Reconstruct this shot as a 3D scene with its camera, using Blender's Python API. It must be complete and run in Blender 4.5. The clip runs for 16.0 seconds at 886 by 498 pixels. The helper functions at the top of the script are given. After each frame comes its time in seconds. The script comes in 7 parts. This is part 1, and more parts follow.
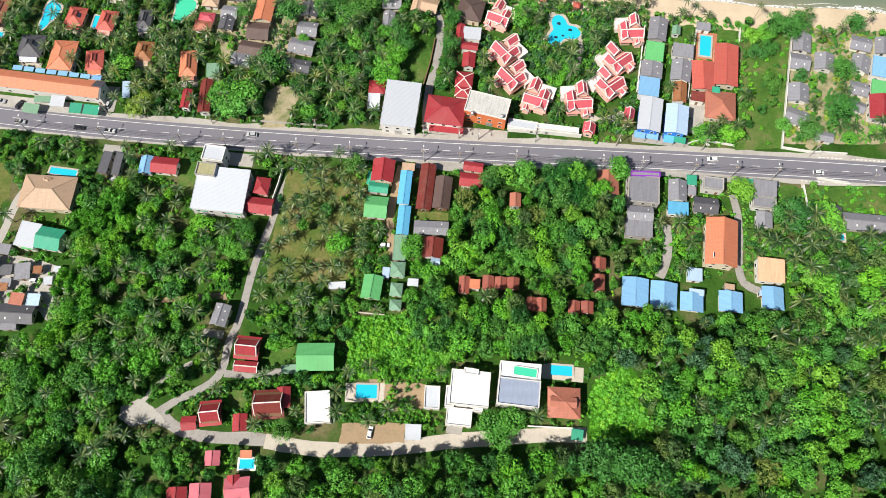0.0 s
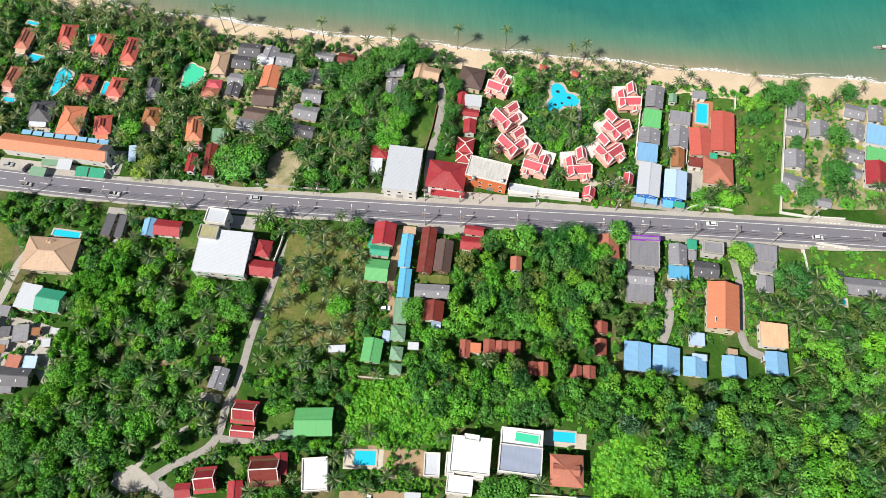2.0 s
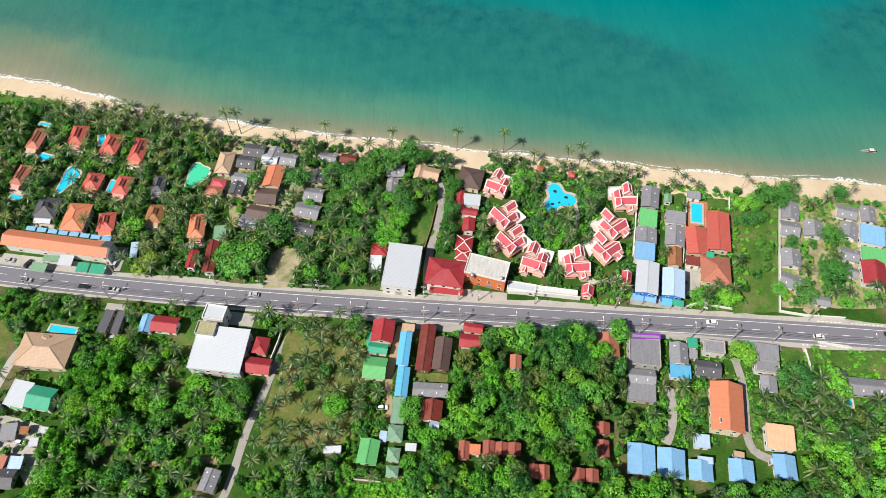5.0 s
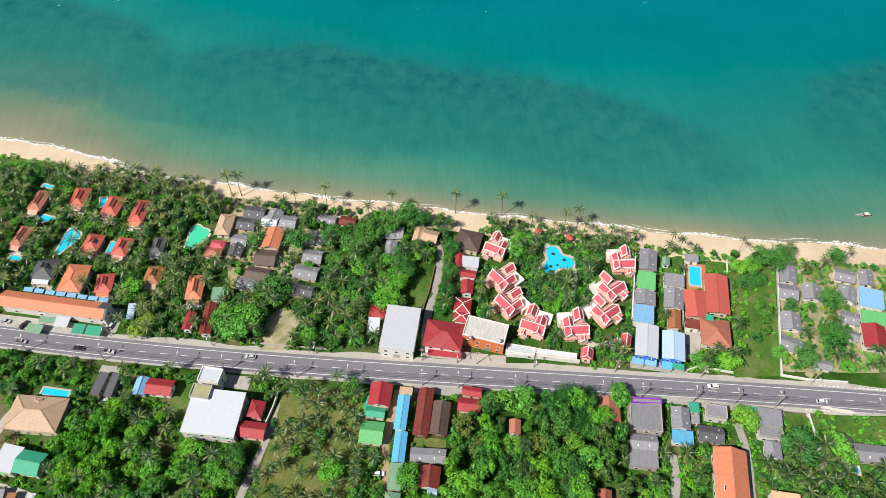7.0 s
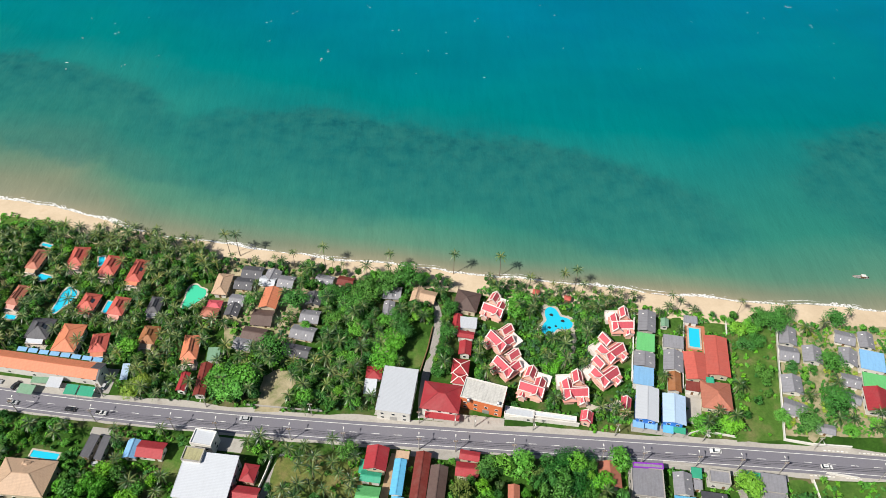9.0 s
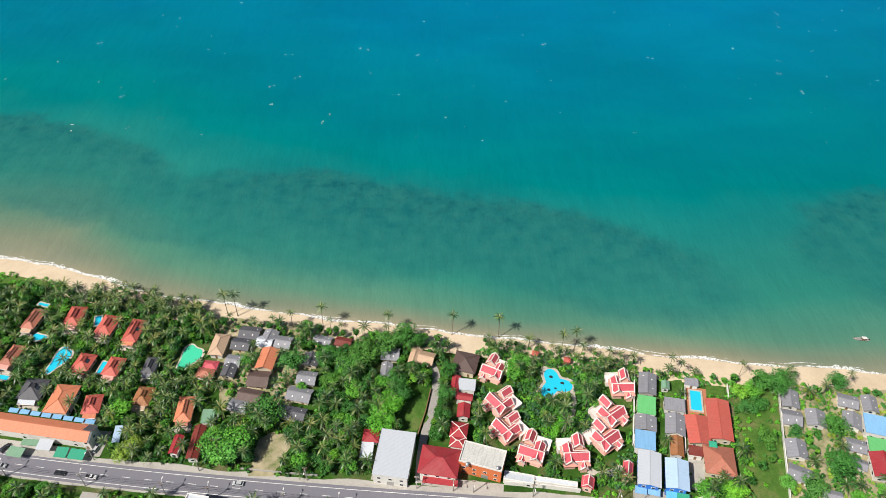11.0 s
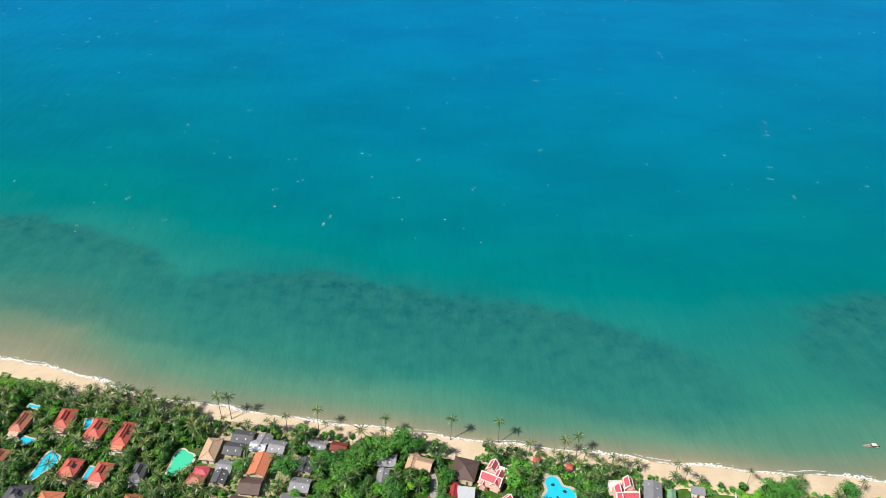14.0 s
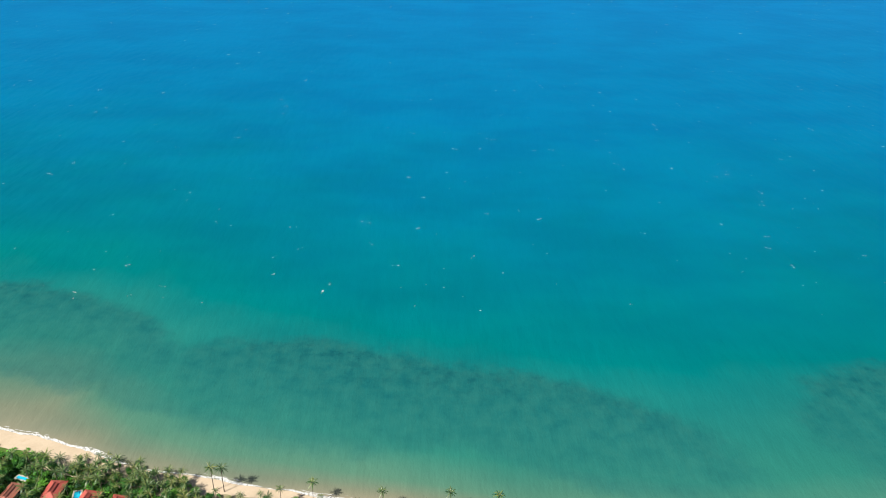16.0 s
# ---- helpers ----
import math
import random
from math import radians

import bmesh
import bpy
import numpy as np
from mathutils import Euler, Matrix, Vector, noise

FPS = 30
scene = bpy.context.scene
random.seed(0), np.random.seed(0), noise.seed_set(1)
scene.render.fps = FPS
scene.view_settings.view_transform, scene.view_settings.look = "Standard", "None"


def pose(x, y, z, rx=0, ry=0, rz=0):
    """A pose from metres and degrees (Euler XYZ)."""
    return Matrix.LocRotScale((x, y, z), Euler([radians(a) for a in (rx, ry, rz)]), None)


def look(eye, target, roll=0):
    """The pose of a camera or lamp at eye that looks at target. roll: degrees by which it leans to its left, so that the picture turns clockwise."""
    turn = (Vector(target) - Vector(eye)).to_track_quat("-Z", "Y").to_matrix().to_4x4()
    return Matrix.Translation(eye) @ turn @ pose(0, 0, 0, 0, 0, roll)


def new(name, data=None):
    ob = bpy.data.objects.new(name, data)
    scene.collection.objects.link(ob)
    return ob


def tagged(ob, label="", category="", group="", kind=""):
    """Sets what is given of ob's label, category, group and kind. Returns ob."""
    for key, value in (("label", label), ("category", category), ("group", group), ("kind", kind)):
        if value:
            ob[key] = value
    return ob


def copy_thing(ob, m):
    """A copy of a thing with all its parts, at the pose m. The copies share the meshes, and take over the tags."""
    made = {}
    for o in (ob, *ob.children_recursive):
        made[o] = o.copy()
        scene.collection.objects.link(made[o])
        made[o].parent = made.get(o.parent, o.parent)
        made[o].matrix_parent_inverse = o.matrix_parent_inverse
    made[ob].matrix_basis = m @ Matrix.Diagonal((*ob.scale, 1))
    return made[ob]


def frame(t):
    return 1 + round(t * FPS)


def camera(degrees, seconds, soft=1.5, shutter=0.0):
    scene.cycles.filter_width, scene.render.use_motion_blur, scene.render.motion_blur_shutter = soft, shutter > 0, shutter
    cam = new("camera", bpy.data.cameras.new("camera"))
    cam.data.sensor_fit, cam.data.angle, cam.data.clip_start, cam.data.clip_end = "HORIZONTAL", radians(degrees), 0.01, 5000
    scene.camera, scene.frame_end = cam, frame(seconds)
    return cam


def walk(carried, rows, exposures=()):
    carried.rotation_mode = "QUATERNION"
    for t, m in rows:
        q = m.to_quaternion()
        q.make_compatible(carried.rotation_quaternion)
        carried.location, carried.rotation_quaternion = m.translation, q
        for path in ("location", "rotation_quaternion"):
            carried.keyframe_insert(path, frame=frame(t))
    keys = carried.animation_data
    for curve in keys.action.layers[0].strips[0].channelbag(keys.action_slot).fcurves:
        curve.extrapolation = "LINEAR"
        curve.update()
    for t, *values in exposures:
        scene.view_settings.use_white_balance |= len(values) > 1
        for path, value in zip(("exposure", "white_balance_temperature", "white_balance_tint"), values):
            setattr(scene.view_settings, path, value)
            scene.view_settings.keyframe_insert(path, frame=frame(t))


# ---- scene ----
# The camera: a hovering drone that slowly tilts up from the village to the open sea.
cam = camera(62.6, 16.0, soft=0.55)
walk(cam, [
    (0, pose(0, 0, 265, 21.00, -0.00, 0.00)),
    (0.5, pose(0, 0, 265, 22.22, -0.00, 0.06)),
    (1, pose(0, 0, 265, 23.45, -0.03, 0.14)),
    (1.5, pose(0, 0, 265, 24.72, -0.02, 0.18)),
    (2, pose(0, 0, 265, 25.97, -0.03, 0.23)),
    (2.5, pose(0, 0, 265, 27.26, -0.05, 0.27)),
    (3, pose(0, 0, 265, 28.51, -0.08, 0.30)),
    (3.5, pose(0, 0, 265, 29.78, -0.09, 0.32)),
    (4, pose(0, 0, 265, 31.06, -0.14, 0.35)),
    (6.5, pose(0, 0, 265, 37.30, -0.32, 0.43)),
    (7, pose(0, 0, 265, 38.49, -0.40, 0.45)),
    (7.5, pose(0, 0, 265, 39.71, -0.48, 0.48)),
    (8, pose(0, 0, 265, 40.88, -0.56, 0.49)),
    (8.5, pose(0, 0, 265, 42.07, -0.60, 0.49)),
    (9, pose(0, 0, 265, 43.24, -0.66, 0.51)),
    (11.5, pose(0, 0, 265, 49.25, -0.90, 0.58)),
    (12, pose(0, 0, 265, 50.55, -0.94, 0.61)),
    (12.5, pose(0, 0, 265, 51.91, -0.98, 0.61)),
    (13, pose(0, 0, 265, 53.24, -1.03, 0.64)),
    (13.5, pose(0, 0, 265, 54.59, -1.08, 0.65)),
    (14, pose(0, 0, 265, 55.95, -1.10, 0.64)),
    (14.5, pose(0, 0, 265, 57.30, -1.16, 0.64)),
    (15, pose(0, 0, 265, 58.64, -1.20, 0.65)),
    (15.5, pose(0, 0, 265, 59.97, -1.27, 0.70)),
    (16, pose(0, 0, 265, 61.29, -1.29, 0.68)),
], exposures=((0, 0.40), (2, 0.35), (4, 0.33), (7, 0.30), (9, 0.27), (12, 0.30), (14.5, 0.35), (16, 0.36)))

# ---- light: a high afternoon sun and a clear tropical sky ----
SUN_ELEVATION = radians(50)
SUN_WAY = Vector((0.79 * math.cos(SUN_ELEVATION), 0.61 * math.cos(SUN_ELEVATION), -math.sin(SUN_ELEVATION)))
world = bpy.data.worlds.new("sky")
scene.world = world
world.use_nodes = True
sky = world.node_tree.nodes.new("ShaderNodeTexSky")
sky.sky_type, sky.sun_disc = "NISHITA", False
sky.sun_elevation, sky.sun_rotation = SUN_ELEVATION, math.atan2(-SUN_WAY.x, -SUN_WAY.y)
background = world.node_tree.nodes["Background"]
background.inputs["Strength"].default_value = 0.05
world.node_tree.links.new(sky.outputs[0], background.inputs["Color"])
sun = new("sun", bpy.data.lights.new("sun", "SUN"))
sun.data.energy, sun.data.angle, sun.data.color = 5.0, radians(0.6), (1.0, 0.95, 0.86)
sun.matrix_world = look((0, 0, 60), Vector((0, 0, 60)) + SUN_WAY)


# ---- the plan: lines of road, shore and vegetation edge, y over x ----
def road_y(x):
    x = max(-330, min(330, x))
    return 145.1 - 0.0585 * x + 7.2e-5 * x * x - 4.6e-7 * x ** 3


def shore_y(x):
    x = max(-270, min(270, x))
    return 249.6 - 0.1299 * x - 2.94e-5 * x * x + 7.03e-7 * x ** 3 - 14.2 * math.tanh((x + 180) / 40)


def sand_y(x):
    x = max(-270, min(270, x))
    return 224.1 - 0.1657 * x + 2.18e-4 * x * x - 1.0e-7 * x ** 3 + 4.4 * math.tanh((x + 70) / 40)


# ---- materials ----
def nodes_of(name, rough=0.7, metal=0.0, spec=0.4):
    m = bpy.data.materials.new(name)
    m.use_nodes = True
    n = m.node_tree.nodes
    b = n["Principled BSDF"]
    b.inputs["Roughness"].default_value = rough
    b.inputs["Metallic"].default_value = metal
    b.inputs["Specular IOR Level"].default_value = spec
    return m, n, m.node_tree.links, b


def tex_noise(n, l, scale, detail=4.0, rough=0.6, coord="Object", stretch=None):
    t = n.new("ShaderNodeTexNoise")
    t.inputs["Scale"].default_value, t.inputs["Detail"].default_value, t.inputs["Roughness"].default_value = scale, detail, rough
    if coord == "World":
        source = n.new("ShaderNodeNewGeometry").outputs["Position"]
    else:
        source = n.new("ShaderNodeTexCoord").outputs[coord]
    if stretch:
        mp = n.new("ShaderNodeMapping")
        mp.inputs["Scale"].default_value = stretch
        l.new(source, mp.inputs["Vector"])
        source = mp.outputs[0]
    l.new(source, t.inputs["Vector"])
    return t


def ramp(n, l, source, *stops):
    r = n.new("ShaderNodeValToRGB")
    e = r.color_ramp.elements
    while len(e) < len(stops):
        e.new(0.5)
    for el, (p, c) in zip(e, stops):
        el.position, el.color = p, (*c, 1)
    l.new(source, r.inputs["Fac"])
    return r.outputs["Color"]


def mix(n, l, fac, a, b, kind="MIX"):
    m = n.new("ShaderNodeMix")
    m.data_type, m.blend_type = "RGBA", kind
    for sock, v in ((m.inputs[0], fac), (m.inputs[6], a), (m.inputs[7], b)):
        if isinstance(v, (int, float)):
            sock.default_value = v
        elif isinstance(v, tuple):
            sock.default_value = (*v, 1)
        else:
            l.new(v, sock)
    return m.outputs[2]


def bump(n, l, b, height, strength, distance=0.1):
    k = n.new("ShaderNodeBump")
    k.inputs["Strength"].default_value, k.inputs["Distance"].default_value = strength, distance
    l.new(height, k.inputs["Height"])
    l.new(k.outputs[0], b.inputs["Normal"])


def dim(c, f):
    return tuple(v * f for v in c)


def surface(name, colour, rough=0.75, stain=0.55, big=0.25, fine=3.0, metal=0.0, spec=0.3, vary=0.12, dirt=(0.12, 0.1, 0.08)):
    """A weathered surface: broad stains, fine grain and a shade of its own for each object."""
    m, n, l, b = nodes_of(name, rough, metal, spec)
    broad = tex_noise(n, l, big, 5, 0.65, "World")
    grain = tex_noise(n, l, fine, 5, 0.7, "World")
    c = mix(n, l, ramp(n, l, broad.outputs["Fac"], (0.48, (0, 0, 0)), (0.75, (stain, stain, stain))), colour, tuple(0.55 * a + 0.45 * d for a, d in zip(colour, dirt)))
    c = mix(n, l, ramp(n, l, grain.outputs["Fac"], (0.35, (0, 0, 0)), (0.7, (0.4, 0.4, 0.4))), c, mix(n, l, 1.0, c, (0.6, 0.58, 0.55), "MULTIPLY"))
    info = n.new("ShaderNodeObjectInfo")
    k = n.new("ShaderNodeMapRange")
    k.inputs["To Min"].default_value, k.inputs["To Max"].default_value = 1 - vary, 1 + vary
    l.new(info.outputs["Random"], k.inputs["Value"])
    h = n.new("ShaderNodeHueSaturation")
    l.new(k.outputs[0], h.inputs["Value"])
    l.new(c, h.inputs["Color"])
    l.new(h.outputs[0], b.inputs["Base Color"])
    bump(n, l, b, grain.outputs["Fac"], 0.35, 0.05)
    return m


def roofing(name, colour, pitch=0.35, rough=0.6, metal=0.0, stain=0.6, depth=0.35, courses=True):
    """Tiles or ribbed sheet: ribs down the slope, courses across it, weathered in streaks."""
    m, n, l, b = nodes_of(name, rough, metal, 0.35)
    uv = n.new("ShaderNodeUVMap")
    wave = n.new("ShaderNodeTexWave")
    wave.bands_direction = "X"
    wave.inputs["Scale"].default_value = 0.314 / pitch
    l.new(uv.outputs[0], wave.inputs["Vector"])
    rib = wave.outputs["Fac"]
    streak = n.new("ShaderNodeTexNoise")
    mp = n.new("ShaderNodeMapping")
    mp.inputs["Scale"].default_value = (1.4, 0.16, 1)
    l.new(uv.outputs[0], mp.inputs["Vector"])
    l.new(mp.outputs[0], streak.inputs["Vector"])
    streak.inputs["Scale"].default_value, streak.inputs["Detail"].default_value = 0.9, 5
    broad = tex_noise(n, l, 0.22, 4, 0.6, "World")
    c = mix(n, l, ramp(n, l, streak.outputs["Fac"], (0.45, (0, 0, 0)), (0.75, (stain, stain, stain))), colour, dim(colour, 0.55))
    c = mix(n, l, ramp(n, l, broad.outputs["Fac"], (0.5, (0, 0, 0)), (0.8, (stain, stain, stain))), c, tuple(0.6 * a + 0.4 * d for a, d in zip(colour, (0.3, 0.28, 0.25))))
    grain = tex_noise(n, l, 1.3, 6, 0.75, "World")
    c = mix(n, l, ramp(n, l, grain.outputs["Fac"], (0.38, (stain * 0.7, stain * 0.7, stain * 0.7)), (0.6, (0, 0, 0))), c, mix(n, l, 1.0, c, (0.62, 0.6, 0.6), "MULTIPLY"))
    c = mix(n, l, 0.35, c, mix(n, l, rib, dim(colour, 0.5), colour), "MIX")
    if courses:
        across = n.new("ShaderNodeTexWave")
        across.bands_direction, across.wave_profile = "Y", "SAW"
        across.inputs["Scale"].default_value = 0.314 / (pitch * 1.5)
        l.new(uv.outputs[0], across.inputs["Vector"])
        c = mix(n, l, 0.25, c, mix(n, l, across.outputs["Fac"], dim(colour, 0.55), colour))
    info = n.new("ShaderNodeObjectInfo")
    k = n.new("ShaderNodeMapRange")
    k.inputs["To Min"].default_value, k.inputs["To Max"].default_value = 0.88, 1.1
    l.new(info.outputs["Random"], k.inputs["Value"])
    h = n.new("ShaderNodeHueSaturation")
    l.new(k.outputs[0], h.inputs["Value"])
    l.new(c, h.inputs["Color"])
    l.new(h.outputs[0], b.inputs["Base Color"])
    bump(n, l, b, rib, depth, 0.06)
    return m


def foliage(name, dark, light, tip=None, even=0.5, rough=0.5, gloss=0.25):
    """Leaves: a small change from leaf to leaf, a larger one from crown to crown."""
    m, n, l, b = nodes_of(name, rough, 0, gloss)
    dark, light, tip = ((r * 1.04, g, u + 0.005) for r, g, u in (dark, light, tip or light))
    blend = lambda c, k: tuple(k * v + (1 - k) * w for v, w in zip(light, c))
    geo = n.new("ShaderNodeNewGeometry")
    c = ramp(n, l, geo.outputs["Random Per Island"], (0.0, blend(dark, even)), (0.65, light), (1.0, blend(tip, even)))
    info = n.new("ShaderNodeObjectInfo")
    crown = n.new("ShaderNodeAttribute")
    crown.attribute_name = "crown"
    both = n.new("ShaderNodeMath")
    both.operation = "ADD"
    l.new(crown.outputs["Fac"], both.inputs[0])
    l.new(info.outputs["Random"], both.inputs[1])
    one = n.new("ShaderNodeMath")
    one.operation = "FRACT"
    l.new(both.outputs[0], one.inputs[0])
    tint = ramp(n, l, one.outputs[0], (0.0, (0.65, 0.82, 1.15)), (0.2, (1.2, 1.3, 1.7)), (0.42, (0.8, 0.98, 1.1)), (0.65, (1.3, 1.34, 1.4)), (0.85, (1.55, 1.3, 1.3)), (1.0, (1.0, 1.16, 1.9)))
    c = mix(n, l, 1.0, c, tint, "MULTIPLY")
    ground = tex_noise(n, l, 0.06, 3, 0.6, "World")
    c = mix(n, l, ramp(n, l, ground.outputs["Fac"], (0.35, (0, 0, 0)), (0.7, (0.8, 0.8, 0.8))), c, mix(n, l, 1.0, c, (1.2, 1.12, 0.9), "MULTIPLY"))
    l.new(c, b.inputs["Base Color"])
    return m


def ground_mix(name, stops, scale, fine=1.2, relief=0.5, rough=0.95, grit=0.75):
    m, n, l, b = nodes_of(name, rough, 0, 0.15)
    a = tex_noise(n, l, scale, 6, 0.62, "World")
    f = tex_noise(n, l, fine, 6, 0.75, "World")
    c = ramp(n, l, a.outputs["Fac"], *stops)
    c = mix(n, l, ramp(n, l, f.outputs["Fac"], (0.35, (grit, grit, grit)), (0.65, (0, 0, 0))), c, mix(n, l, 1.0, c, (0.5, 0.52, 0.5), "MULTIPLY"))
    l.new(c, b.inputs["Base Color"])
    bump(n, l, b, f.outputs["Fac"], relief, 0.2)
    return m


RED, DARKRED = (0.39, 0.038, 0.048), (0.22, 0.04, 0.03)
ROOF = {
    "red": roofing("red_tile", RED),
    "darkred": roofing("dark_red_tile", DARKRED, stain=0.8),
    "coral": roofing("coral_tile", (0.57, 0.125, 0.095)),
    "terracotta": roofing("terracotta_tile", (0.48, 0.175, 0.115)),
    "orange": roofing("orange_tile", (0.68, 0.235, 0.125)),
    "peach": roofing("peach_sheet", (0.78, 0.45, 0.28), courses=False),
    "tan": roofing("tan_tile", (0.55, 0.38, 0.26)),
    "brown": roofing("brown_tile", (0.13, 0.085, 0.075)),
    "brick": roofing("dusty_brick_red_tile", (0.36, 0.105, 0.075), stain=0.7),
    "rust": roofing("rusty_sheet", (0.36, 0.15, 0.06), stain=0.9, courses=False),
    "grey": roofing("grey_fibre_cement", (0.285, 0.285, 0.315), stain=0.8),
    "darkgrey": roofing("dark_grey_tile", (0.11, 0.11, 0.125), stain=0.7),
    "white": roofing("white_metal_sheet", (0.55, 0.58, 0.63), rough=0.45, stain=0.16, courses=False),
    "blue": roofing("light_blue_sheet", (0.22, 0.45, 0.72), stain=0.35, courses=False),
    "sky": roofing("turquoise_blue_sheet", (0.12, 0.45, 0.72), stain=0.35, courses=False),
    "paleblue": roofing("pale_blue_sheet", (0.42, 0.56, 0.74), stain=0.3, courses=False),
    "green": roofing("green_sheet", (0.13, 0.46, 0.16), stain=0.35, courses=False),
    "teal": roofing("teal_green_sheet", (0.04, 0.36, 0.22), stain=0.4, courses=False),
    "sage": roofing("sage_green_sheet", (0.2, 0.36, 0.24), stain=0.5, courses=False),
    "pink": roofing("pink_sheet", (0.62, 0.16, 0.2), stain=0.4, courses=False),
    "rose": roofing("rose_red_tile", (0.6, 0.1, 0.13), stain=0.35),
    "salmon": roofing("salmon_tile", (0.72, 0.33, 0.27), stain=0.3),
    "purewhite": roofing("white_painted_roof", (0.76, 0.77, 0.78), rough=0.6, stain=0.25, courses=False),
    "slateblue": roofing("slate_blue_roof_panel", (0.33, 0.38, 0.5), rough=0.4, stain=0.3, courses=False),
    "stained": roofing("stained_white_screed", (0.62, 0.61, 0.58), rough=0.9, stain=0.9, courses=False, depth=0.05),
    "moss": roofing("mossy_concrete", (0.42, 0.4, 0.22), stain=0.9, courses=False),
}
WORDS = {"red": "red tile", "darkred": "dark red tile", "coral": "coral red tile", "terracotta": "terracotta tile", "orange": "orange tile", "peach": "peach-coloured sheet",
         "tan": "tan tile", "brown": "dark brown tile", "brick": "dusty brick-red tile", "rust": "rusty metal", "grey": "grey fibre-cement", "darkgrey": "dark grey tile", "white": "white metal",
         "blue": "light blue metal", "sky": "turquoise blue metal", "paleblue": "pale blue metal", "green": "bright green metal", "teal": "teal green metal",
         "sage": "sage green sheet", "pink": "pink metal", "rose": "rose red tile", "moss": "mossy concrete", "salmon": "salmon pink tile", "purewhite": "bright white", "slateblue": "slate blue panel", "stained": "stained white"}
